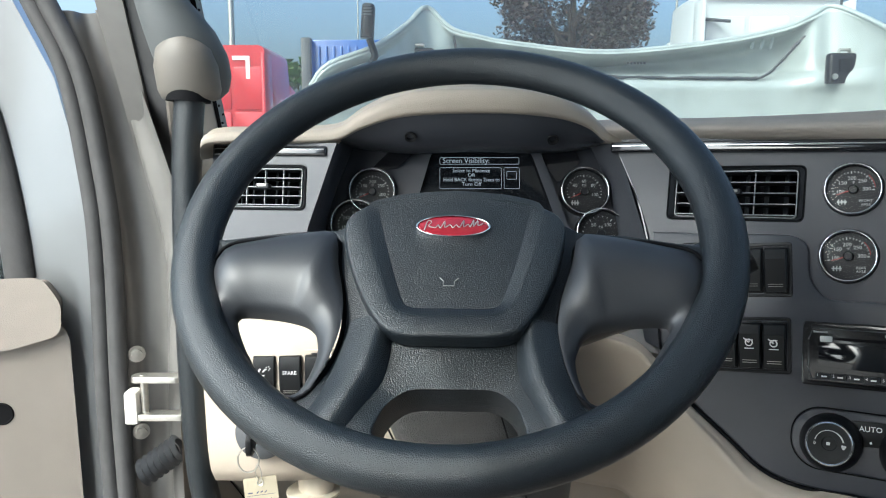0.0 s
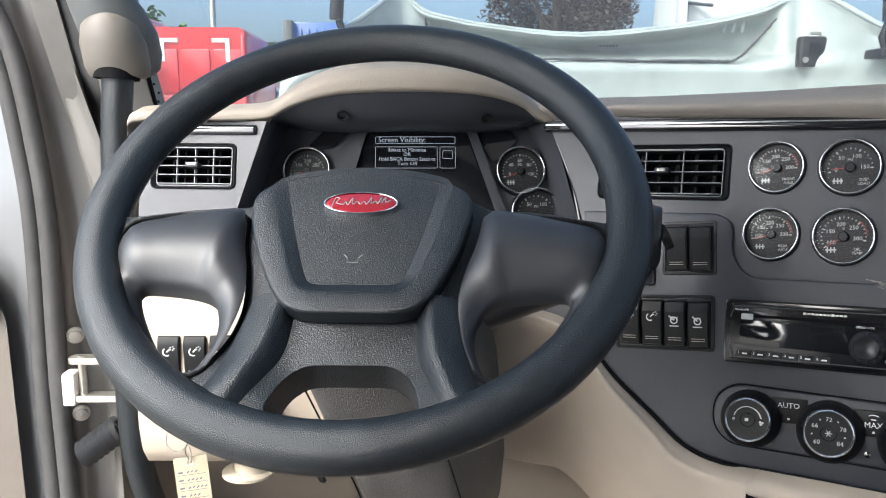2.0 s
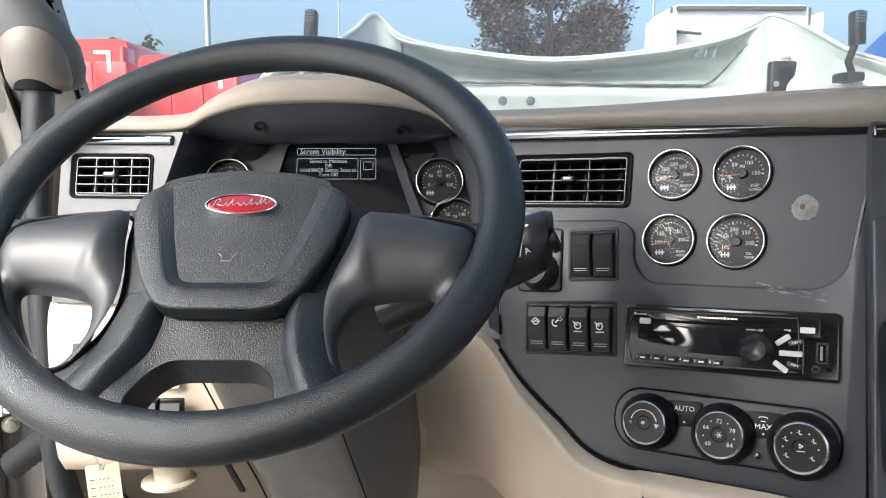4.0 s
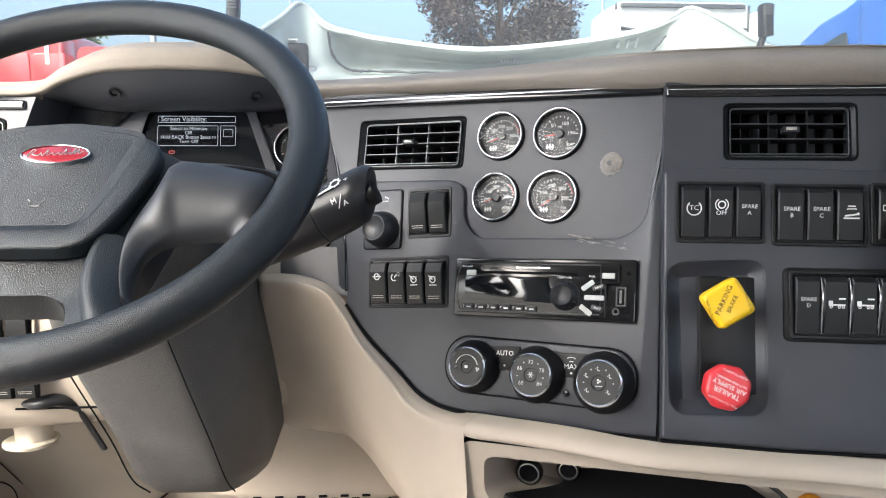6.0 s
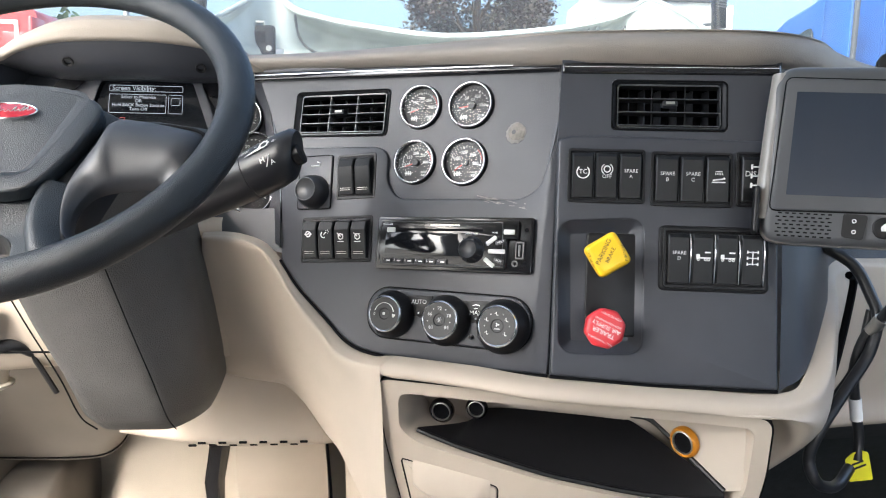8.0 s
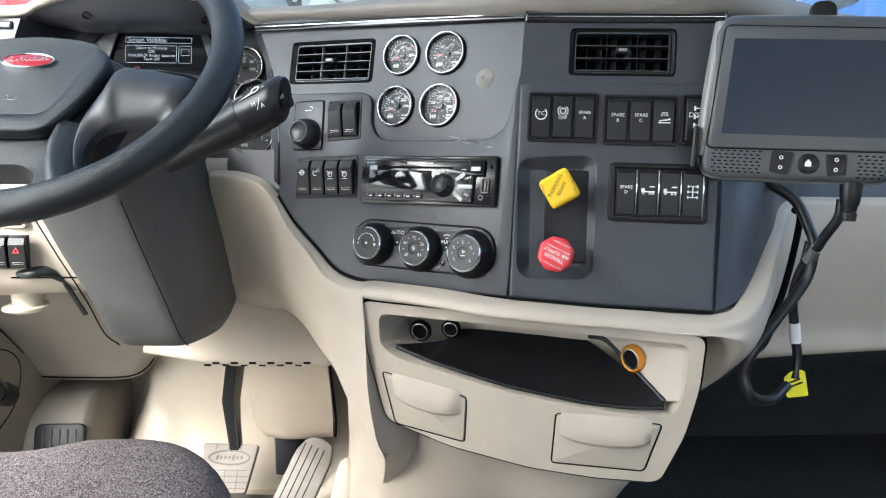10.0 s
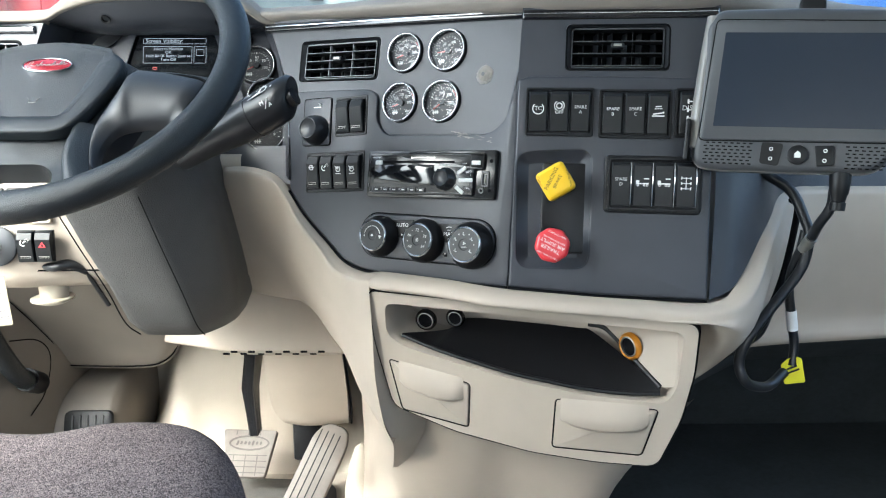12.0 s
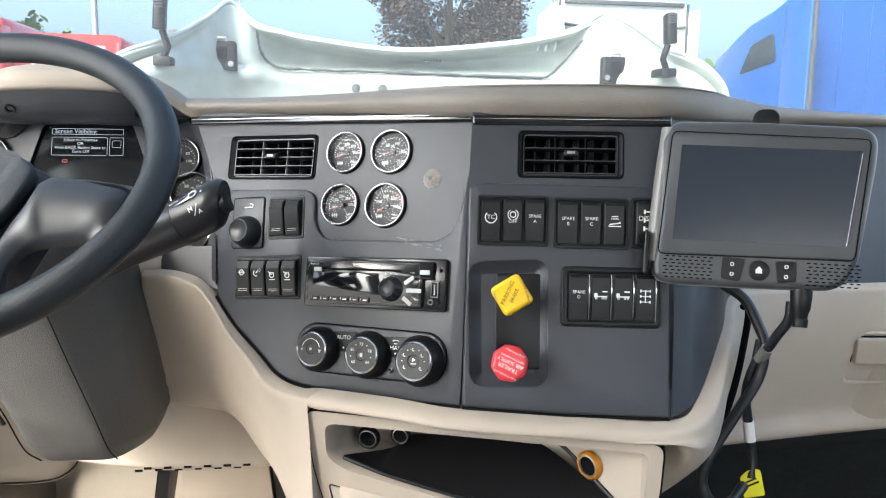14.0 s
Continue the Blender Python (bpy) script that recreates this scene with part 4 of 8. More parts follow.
BINF = facing((0.53, 0.595, 0.72), -21, -5)
P1TURN = 5.0


def lean1(u, v):
    """The rows and columns of the centre panel are not quite square to one another."""
    return 0.985 * u + 0.0396 * v + 0.0005, 0.998 * v - 0.0047 * u - 0.0006


def lean2(u, v):
    return 1.004 * u - 0.0287 * v + 0.0004, v + 0.0064 * u


def on1(u, v, w=0.0, turn=0.0):
    """A place on the centre panel, square to its slightly turned rows."""
    return P1F @ at(*lean1(u, v), w, P1TURN + turn)


def on2(u, v, w=0.0, turn=0.0):
    return P2F @ at(*lean2(u, v), w, turn)


# plan of the front edge of the top pad: x, y, height of the crest
EDGE = [(0.15, 0.905, 1.165), (0.24, 0.862, 1.166), (0.31, 0.815, 1.167), (0.39, 0.761, 1.170), (0.46, 0.713, 1.174), (0.536, 0.660, 1.177),
        (0.65, 0.628, 1.179), (0.745, 0.613, 1.178), (0.82, 0.650, 1.176), (0.91, 0.74, 1.172), (1.05, 0.83, 1.165), (1.30, 0.88, 1.158), (1.60, 0.90, 1.155)]
net = []
for x, y, c in EDGE:
    net.append([(x, y + 0.02, 1.138), (x, y - 0.004, 1.144), (x - 0.004, y - 0.012, (c + 1.144) / 2), (x, y + 0.002, c - 0.004), (x, y + 0.04, c), (x, max(y + 0.12, 1.0), c - 0.012), (x, 1.27, 1.095)])
part("top_pad", Geo().grid(surface(net, 5, 6), flip=True), M["pad"], dash, "taupe grained dash pad", angle=60)

# visor: an arch over the instruments, running out flat to the door side; x, height of the lip's lower edge, its thickness
ARCH = [(-0.258, 1.122, 0.012), (-0.252, 1.138, 0.013), (-0.20, 1.1405, 0.013), (-0.145, 1.1405, 0.014), (-0.113, 1.143, 0.016), (-0.088, 1.155, 0.020), (-0.051, 1.166, 0.025), (-0.015, 1.170, 0.028),
        (0.040, 1.1715, 0.028), (0.089, 1.170, 0.028), (0.132, 1.165, 0.024), (0.163, 1.155, 0.018), (0.184, 1.141, 0.016), (0.215, 1.133, 0.014)]


def visor_front(x):
    return 0.845 + 0.38 * max(0.0, x - 0.11) - 0.12 * max(0.0, -0.12 - x)


net = []
for x, z, th in ARCH:
    f, top = visor_front(x), z + th
    h = max(0.0, top - 1.154)
    net.append([(x, f + 0.05, z + 0.001), (x, f + 0.006, z), (x, f, z + th * 0.35), (x, f + 0.004, z + th * 0.78), (x, f + 0.016, top), (x, f + 0.06, top + 0.003), (x, 1.08, 1.130 + 0.5 * h), (x, 1.27, 1.095)])
part("visor", Geo().grid(surface(net, 5, 6), flip=True), M["visor"], dash, "beige grained instrument visor", angle=60)

# centre panel with openings for its vent
LEFT = [(-0.239, 0.113), (-0.196, 0.035), (-0.170, -0.041), (-0.1555, -0.1295)]
LOW = [(-0.1555, -0.1295), (-0.123, -0.161), (-0.0774, -0.1934), (-0.0466, -0.2150), (-0.0099, -0.2238), (0.0555, -0.2232), (0.1382, -0.2214), (0.1966, -0.218)]
VENT1 = (-0.1045, 0.0545, 0.136, 0.058)
outline = spline(LEFT, 4)[:-1] + spline(LOW, 3) + [(0.1965, -0.20), (0.1855, -0.045), (0.1755, 0.116)]
hole = turned(rrect(0.136, 0.058, 0.006, 3), *lean1(*VENT1[:2]), 2)
GAUGES = ((0.006, 0.0635, 0.0255), (0.070, 0.0665, 0.0265), (0.010, -0.0015, 0.0255), (0.073, 0.0015, 0.0265))
part("centre_panel", Geo().plate(outline, [hole] + [circle(r * 1.04, 32, *lean1(u, v)) for u, v, r in GAUGES], -0.022, -0.005), M["panel"], dash, "charcoal centre panel", m=P1F, angle=50)
# lower field of the panel, standing proud of the gauge field with a rounded step
step = [lean1(*p) for p in [(-0.182, 0.008), (-0.040, 0.015), (-0.0245, 0.006), (-0.022, -0.026), (-0.004, -0.046), (0.04, -0.043), (0.150, -0.037), (0.170, -0.020), (0.1735, 0.048), (0.183, 0.054)]]
low = step[:1] + [(-0.171, -0.041)] + spline(LOW, 3)[:-1] + [(0.1955, -0.2175), (0.1955, -0.20), (0.1845, -0.045)]
part("lower_field", Geo().slab(low + soften(step, 0.012, 3)[::-1][3:-3], -0.006, 0.0, 0.003), M["panel"], dash, m=P1F, angle=40)
# switch panel: an upper field round the vent and a lower field standing slightly proud of it
outline = [(-0.0825, 0.099), (-0.0848, 0.017), (-0.085, -0.062), (-0.0865, -0.229), (0.02, -0.2332), (0.1372, -0.2336), (0.1367, -0.10), (0.140, 0.0995)]
hole2 = rrect(0.118, 0.054, 0.005, 3, *lean2(0.029, 0.052))
well = soften([(-0.081, -0.072), (-0.077, -0.205), (0.004, -0.203), (0.003, -0.067)], 0.016, 6)
part("switch_panel", Geo().plate(outline, [hole2, well], -0.016, -0.0035), M["panel"], dash, "charcoal switch panel", m=P2F, angle=50)
field = soften([(-0.0845, 0.014), (-0.0846, -0.062), (-0.0862, -0.2285), (0.02, -0.2328), (0.1369, -0.2332), (0.1364, -0.10), (0.1380, 0.016), (0.02, 0.0185), (-0.070, 0.0185)], 0.004, 3)
part("switch_field", Geo().plate(field, [well], -0.004, 0.0, None, 0.003), M["panel"], dash, "proud lower field of the switch panel", m=P2F, angle=60)
part("well_wall", Geo().grid([[(x, y, -0.001) for x, y in inset(well, -0.002)], [(x, y, -0.003) for x, y in inset(well, 0.001)], [(x, y, -0.009) for x, y in inset(well, 0.006)], [(x, y, -0.012) for x, y in inset(well, 0.012)]], closed=True).add([(x, y, -0.0119) for x, y in inset(well, 0.0118)], [list(range(len(well)))]), M["panel"], dash, "rounded knob well", m=P2F, angle=70)
for f, w, h in ((on1(VENT1[0], VENT1[1], 0, -3), 0.142, 0.064), (on2(0.029, 0.052, -0.0035), 0.124, 0.060), (facing((-0.196, 0.846, 1.092), -8, 12.4), 0.098, 0.052)):
    duct = rrect(w, h, 0.006, 3)
    part("vent_duct", Geo().grid([[(x, y, -0.006) for x, y in duct], [(x * 0.9, y * 0.85, -0.045) for x, y in duct]], closed=True, flip=True).add([(x * 0.9, y * 0.85, -0.045) for x, y in duct], [list(range(len(duct)))]), M["dark"], dash, m=f)
# backing behind the panels, closing the seams
part("panel_backing", Geo().slab([(-0.13, -0.12), (0.0, -0.20), (0.20, -0.19), (0.17, 0.10), (-0.2, 0.10)], -0.05, -0.04), M["dark"], dash, m=P1F)
part("panel_backing", Geo().slab([(-0.09, -0.22), (0.13, -0.22), (0.14, 0.10), (-0.08, 0.10)], -0.05, -0.04), M["dark"], dash, m=P2F)
# dark seams round the panels
part("panel_seam", Geo().tube([(x, y - 0.0016, 0.0) for x, y in spline(LOW, 4)], 0.0020, 6), M["dark"], dash, "dark seam under the panel", m=P1F)
part("panel_seam", Geo().tube([(0.1972, -0.217, -0.003), (0.1970, -0.20, -0.003), (0.1862, -0.045, -0.003), (0.1765, 0.112, -0.003)], 0.0016, 6), M["dark"], dash, m=P1F)
part("panel_seam", Geo().tube([(-0.0865, -0.2300, -0.003), (0.02, -0.2342, -0.003), (0.1372, -0.2346, -0.003)], 0.0017, 6), M["dark"], dash, m=P2F)
# gloss strip with a chrome line above the panels
for f, a, b in ((P1F, (-0.236, 0.1000), (0.1750, 0.1085)), (P2F, (-0.0825, 0.0905), (0.1395, 0.0910))):
    mid, ang, n = ((a[0] + b[0]) / 2, (a[1] + b[1]) / 2), math.degrees(math.atan2(b[1] - a[1], b[0] - a[0])), math.hypot(b[0] - a[0], b[1] - a[1])
    strip = part("trim_strip", Geo().slab(rrect(n, 0.012, 0.002, 2), -0.010, 0.003 if f is P1F else -0.001, 0.003, steps=3), M["gloss"], dash, "gloss black trim strip", m=f @ at(*mid, 0, ang))
    part("chrome_line", Geo().slab(rrect(n - 0.004, 0.0016 if f is P1F else 0.0008, 0.0003, 2, 0, 0.001), -0.004, 0.0038 if f is P1F else -0.0004, 0.0003), M["chrome"], strip)
# corner panel bending away to the passenger side
net = []
for x, y, zb, yt in ((0.7385, 0.535, 0.822, 0.6125), (0.775, 0.550, 0.838, 0.632), (0.835, 0.618, 0.895, 0.69), (0.91, 0.73, 0.915, 0.78), (1.05, 0.80, 0.91, 0.85), (1.6, 0.86, 0.90, 0.90)):
    net.append([(x, y, zb), (x + 0.008, y * 0.66 + yt * 0.34, zb * 0.66 + 1.142 * 0.34), (x + 0.012, y * 0.3 + yt * 0.7, zb * 0.3 + 1.142 * 0.7), (x + 0.014, yt + 0.004, 1.146)])
part("corner_panel", Geo().grid(surface(net, 5, 4), flip=True), M["panel"], dash, "charcoal corner panel", angle=60)

# beige carrier that sweeps under the panels: a bulging cheek beside the column, then a rolled band over the bin unit
def under1(k):
    return tuple(P1F @ Vector((LOW[k][0], LOW[k][1] - 0.002, -0.004)))


CHEEK = [((0.126, 0.872, 0.936), (0.112, 0.960, 0.738)), ((0.1305, 0.829, 0.9385), (0.116, 0.925, 0.736)), ((0.152, 0.823, 0.9405), (0.132, 0.922, 0.727)), ((0.180, 0.812, 0.9390), (0.165, 0.917, 0.720)), ((0.208, 0.802, 0.9300), (0.195, 0.912, 0.716)),
         (under1(0), (0.222, 0.908, 0.711)), (under1(1), (0.250, 0.893, 0.690)), (under1(2), (0.279, 0.862, 0.660)), (under1(3), (0.308, 0.812, 0.642)), (under1(4), (0.338, 0.730, 0.612)), ((0.366, 0.664, 0.824), (0.376, 0.656, 0.590))]
net = []
for i, (top, low) in enumerate(CHEEK):
    a, b = CHEEK[max(i - 1, 1)], CHEEK[min(i + 1, len(CHEEK) - 1)]
    t = Vector((b[0][0] - a[0][0] + b[1][0] - a[1][0], b[0][1] - a[0][1] + b[1][1] - a[1][1])).normalized()
    o = Vector((t.y, -t.x, 0))
    top, low = Vector(top), Vector(low)
    k = (0.0, 0.55)[i] if i < 2 else 1.0
    j = min(1.0, max(0.0, (i - 6) / 4))
    row = [top, top + o * (0.010 + 0.0076 * j) * k - Vector((0, 0, 0.003 + 0.003 * j)), top + o * (0.016 + 0.006 * j) * k - Vector((0, 0, 0.012 + 0.005 * j))]
    for f, q in ((0.30, 0.022), (0.60, 0.022), (0.86, 0.014), (0.96, 0.006)):
        row.append(top.lerp(low, f) + o * q * k)
    row += [low, low + Vector((0.004, 0.05, 0.006)), low + Vector((0.01, 0.16, 0.012))]
    net.append([tuple(p) for p in row])
cheek_end = net[-1][:3]
part("carrier_cheek", Geo().grid(surface(net, 5, 5), flip=True), M["tan"], dash, "smooth beige cheek beside the column", angle=70)
CARRY = [(0.366, 0.664, 0.824, 0.64, 0.0), (0.446, 0.617, 0.826, 0.62, 0.09), (0.513, 0.581, 0.824, 0.60, 0.09), (0.640, 0.552, 0.821, 0.60, 0.09), (0.737, 0.533, 0.820, 0.60, 0.10), (0.775, 0.550, 0.837, 0.61, 0.17), (0.835, 0.618, 0.894, 0.64, 0.17), (0.91, 0.73, 0.918, 0.66, 0.09), (1.05, 0.80, 0.912, 0.67, 0.02), (1.6, 0.86, 0.902, 0.67, 0.02)]
net = []
for i, (x, y, z, low, under) in enumerate(CARRY):
    a, b = CARRY[max(i - 1, 0)], CARRY[min(i + 1, len(CARRY) - 1)]
    t = Vector((b[0] - a[0], b[1] - a[1])).normalized()
    o = Vector((t.y, -t.x))
    h = z - low
    roll = 0.022 if x < 0.8 else 0.012
    row = [(x, y, z), (x + o.x * roll * 0.8, y + o.y * roll * 0.8, z - 0.006), (x + o.x * roll, y + o.y * roll, z - 0.017)]
    if i == 0:
        row = list(cheek_end)
    face = 0.595 - (x - 0.53) * 0.384
    if x < 0.74:
        row += [(x, face - 0.010, 0.803), (x, face + 0.012, 0.799), (x, face + 0.095, 0.795), (x, face + 0.115, low)]
    else:
        row += [(x + o.x * roll * 0.9, y + o.y * roll * 0.9, z - max(0.03, 0.25 * h)), (x + o.x * (roll * 0.5 - under * 0.22), y + o.y * (roll * 0.5 - under * 0.22), z - 0.5 * h), (x - o.x * under * 0.62, y - o.y * under * 0.62, z - 0.82 * h), (x - o.x * under, y - o.y * under, low)]
    row.append((row[-1][0] + 0.02, row[-1][1] + 0.22, low + 0.01))
    net.append(row)
part("carrier", Geo().grid(surface(net, 5, 5), flip=True), M["tan"], dash, "beige lower dash moulding", angle=60)

part("wing_gap", Geo().tube(spline([(0.872, 0.640, 0.919), (0.884, 0.648, 0.912), (0.886, 0.654, 0.88), (0.880, 0.655, 0.83), (0.868, 0.650, 0.79), (0.850, 0.645, 0.75)], 5), 0.0045, 8), M["dark"], dash, "dark gap at the end of the beige wing")
# skirt that closes the cheek's end against the bin unit and runs down into the tunnel
net = [[(0.347, 0.657, 0.750), (0.356, 0.664, 0.748), (0.362, 0.668, 0.746)], [(0.349, 0.657, 0.700), (0.360, 0.665, 0.697), (0.370, 0.670, 0.695)],
       [(0.351, 0.659, 0.664), (0.370, 0.666, 0.660), (0.390, 0.676, 0.655)], [(0.359, 0.660, 0.627), (0.385, 0.670, 0.626), (0.42, 0.695, 0.620)],
       [(0.372, 0.664, 0.592), (0.398, 0.680, 0.590), (0.44, 0.730, 0.588)], [(0.374, 0.690, 0.560), (0.400, 0.706, 0.558), (0.44, 0.748, 0.556)], [(0.370, 0.745, 0.505), (0.400, 0.745, 0.505), (0.44, 0.760, 0.505)]]
part("cheek_skirt", Geo().grid(surface(net, 4, 4), flip=True), M["tan"], dash, "beige skirt beside the bin unit", angle=70)
# knee panel behind the cheek, right of the column, and the bolster left of it
net = []
for z, dy in ((0.80, 0.045), (0.73, 0.032), (0.68, 0.020), (0.642, 0.008), (0.622, 0.001), (0.612, 0.006), (0.604, 0.035), (0.600, 0.11), (0.600, 0.37)):
    rise = 0.45 * max(0.0, 0.66 - z)
    net.append([(-0.015, 0.931 + dy, z + rise), (0.05, 0.930 + dy, z + 0.45 * rise), (0.12, 0.928 + dy, z), (0.20, 0.926 + dy, z), (0.26, 0.925 + dy, z), (0.284, 0.928 + dy, z), (0.290, 0.936 + dy, z), (0.291, 0.97 + dy, z)])
part("knee_panel", Geo().grid(surface(net, 3, 4), flip=True), M["tan"], dash, "beige knee panel", angle=60)
net = [[(-0.30, 0.88, 0.775), (-0.18, 0.88, 0.775), (-0.08, 0.88, 0.775), (0.0, 0.90, 0.775), (0.02, 0.96, 0.775)],
       [(-0.29, 0.96, 0.715), (-0.18, 0.955, 0.715), (-0.08, 0.955, 0.715), (-0.012, 0.965, 0.715), (0.005, 1.02, 0.715)],
       [(-0.275, 1.07, 0.60), (-0.19, 1.065, 0.60), (-0.11, 1.065, 0.60), (-0.045, 1.075, 0.60), (-0.03, 1.13, 0.60)],
       [(-0.265, 1.12, 0.525), (-0.20, 1.115, 0.525), (-0.13, 1.115, 0.525), (-0.087, 1.122, 0.530), (-0.065, 1.18, 0.545)],
       [(-0.262, 1.15, 0.512), (-0.20, 1.145, 0.512), (-0.13, 1.145, 0.512), (-0.09, 1.155, 0.517), (-0.070, 1.20, 0.53)],
       [(-0.262, 1.30, 0.508), (-0.20, 1.30, 0.508), (-0.13, 1.30, 0.508), (-0.09, 1.30, 0.513), (-0.070, 1.30, 0.525)]]
# same beige as above it; the undercut's shade is in the darker colour
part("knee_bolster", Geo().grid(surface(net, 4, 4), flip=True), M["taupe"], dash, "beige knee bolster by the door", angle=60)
part("bolster_edge", Geo().tube(spline([(-0.266, 1.118, 0.523), (-0.20, 1.114, 0.522), (-0.13, 1.114, 0.522), (-0.094, 1.118, 0.526), (-0.072, 1.128, 0.540), (-0.060, 1.13, 0.560)], 5), 0.0014, 6), M["dark"], dash, "dark gap under the knee bolster")
part("bolster_seam", Geo().tube(spline([(-0.300, 0.90, 0.762), (-0.290, 0.957, 0.715), (-0.276, 1.066, 0.600), (-0.266, 1.116, 0.528)], 5), 0.0010, 6), M["dark"], dash, "dark seam between bolster and kick panel")

# tunnel cover between the footwells
net = [[(0.300, 1.00, 0.66), (0.312, 0.88, 0.66), (0.358, 0.735, 0.65), (0.46, 0.68, 0.645), (0.54, 0.67, 0.62), (0.70, 0.62, 0.61), (0.80, 0.72, 0.62)],
       [(0.304, 1.00, 0.54), (0.316, 0.89, 0.54), (0.366, 0.745, 0.54), (0.46, 0.70, 0.52), (0.54, 0.70, 0.50), (0.66, 0.66, 0.50), (0.74, 0.80, 0.52)],
       [(0.304, 1.02, 0.42), (0.316, 0.91, 0.42), (0.360, 0.790, 0.42), (0.44, 0.745, 0.40), (0.54, 0.72, 0.38), (0.64, 0.70, 0.38), (0.70, 0.86, 0.40)],
       [(0.290, 1.02, 0.30), (0.300, 0.93, 0.30), (0.335, 0.87, 0.30), (0.42, 0.80, 0.30), (0.54, 0.74, 0.30), (0.62, 0.74, 0.30), (0.68, 0.90, 0.30)]]
part("tunnel_cover", Geo().grid(surface(net, 4, 4), flip=True), M["tan"], dash, "beige tunnel cover", angle=60)

# instrument binnacle: hood lining and face
CLF = facing((0.02, 0.915, 1.10), 0, 18)
face = [(-0.185, -0.12), (0.225, -0.12), (0.222, -0.02), (0.195, 0.025), (0.16, 0.042), (0.10, 0.046), (-0.01, 0.048), (-0.11, 0.044), (-0.145, 0.030), (-0.165, -0.02)]
part("binnacle_face", Geo().slab(face, -0.01, -0.002), M["panel"], dash, m=CLF)
rows = []
for x, z, th in ARCH[4:-1]:
    f, q = visor_front(x), min(1.0, max(0.0, (z - 1.141) / 0.028))
    b = z - 0.037 * q - 0.003
    rows.append([(x, f + 0.006, z + 0.0015), (x * 0.995, f + 0.014, z - 0.30 * (z - b)), (x * 0.985, f + 0.028, z - 0.72 * (z - b)), (x * 0.975 + 0.001, 0.895, b), (x * 0.972 + 0.001, 0.93, b - 0.004)])
part("binnacle_hood", Geo().grid(surface(rows, 3, 5), flip=True), M["panel"], dash, "charcoal instrument hood lining", angle=60)
# lower surround of the instruments, behind the wheel
SIDEF = facing((-0.196, 0.846, 1.092), -8, 12.4)
part("door_side_panel", Geo().plate([(-0.060, -0.1403), (0.041, -0.1403), (0.052, -0.043), (0.080, 0.049), (-0.060, 0.047)], [rrect(0.094, 0.048, 0.006, 3)], -0.02, 0.0), M["panel"], dash, "charcoal panel at the door side", m=SIDEF, angle=50)
side_strip = part("trim_strip", Geo().slab(rrect(0.128, 0.011, 0.002, 2, 0.006, 0.0395), -0.004, 0.004, 0.003, steps=3), M["gloss"], dash, "gloss black trim strip", m=SIDEF)
part("chrome_line", Geo().slab(rrect(0.124, 0.0015, 0.0005, 2, 0.006, 0.0415), 0.001, 0.0046, 0.0005), M["chrome"], side_strip)
net = [[(-0.114, 0.862, 1.141), (-0.142, 0.846, 1.05), (-0.154, 0.825, 0.955)], [(-0.105, 0.93, 1.139), (-0.135, 0.905, 1.05), (-0.14, 0.87, 0.955)]]
part("binnacle_cheek", Geo().grid(surface(net, 4, 3), flip=True), M["panel"], dash, angle=60)
net = [[(-0.252, 0.865, 1.137), (-0.252, 0.845, 1.05), (-0.252, 0.825, 0.955), (-0.25, 0.82, 0.77)], [(-0.258, 1.1, 1.137), (-0.258, 1.1, 1.05), (-0.258, 1.1, 0.955), (-0.258, 1.1, 0.77)]]
part("dash_end", Geo().grid(surface(net, 4, 3)), M["tan"], dash, "beige dash end", angle=60)
net = [[(-0.165, 0.882, 1.03), (0.0, 0.882, 1.03), (0.12, 0.882, 1.03), (0.15, 0.872, 0.97), (0.245, 0.830, 0.97)], [(-0.165, 0.86, 0.955), (0.0, 0.86, 0.95), (0.12, 0.855, 0.94), (0.15, 0.845, 0.925), (0.245, 0.795, 0.915)]]
part("column_surround", Geo().grid(surface(net, 4, 3), flip=True), M["panel"], dash, angle=60)
net = [[(0.198, 0.90, 1.146), (0.214, 0.855, 1.07), (0.228, 0.82, 1.0), (0.230, 0.79, 0.925)], [(0.165, 0.935, 1.15), (0.19, 0.93, 1.08), (0.20, 0.90, 1.0), (0.20, 0.86, 0.93)]]
part("binnacle_cheek", Geo().grid(surface(net, 5, 2)), M["panel"], dash, angle=60)
# beige panel below it on the door side
net = [[(-0.262, 0.855, 0.962), (-0.16, 0.855, 0.962), (-0.04, 0.86, 0.955), (0.15, 0.85, 0.955)], [(-0.262, 0.82, 0.945), (-0.16, 0.82, 0.945), (-0.04, 0.83, 0.94), (0.15, 0.84, 0.94)],
       [(-0.26, 0.81, 0.86), (-0.16, 0.81, 0.86), (-0.04, 0.83, 0.86), (0.15, 0.85, 0.86)], [(-0.255, 0.82, 0.765), (-0.16, 0.82, 0.765), (-0.04, 0.85, 0.765), (0.15, 0.88, 0.765)], [(-0.25, 0.95, 0.75), (-0.16, 0.95, 0.75), (-0.04, 0.95, 0.75), (0.15, 0.95, 0.75)]]
part("driver_lower_panel", Geo().grid(surface(net, 4, 4), flip=True), M["tan"], dash, "beige lower panel on the driver's side", angle=60)

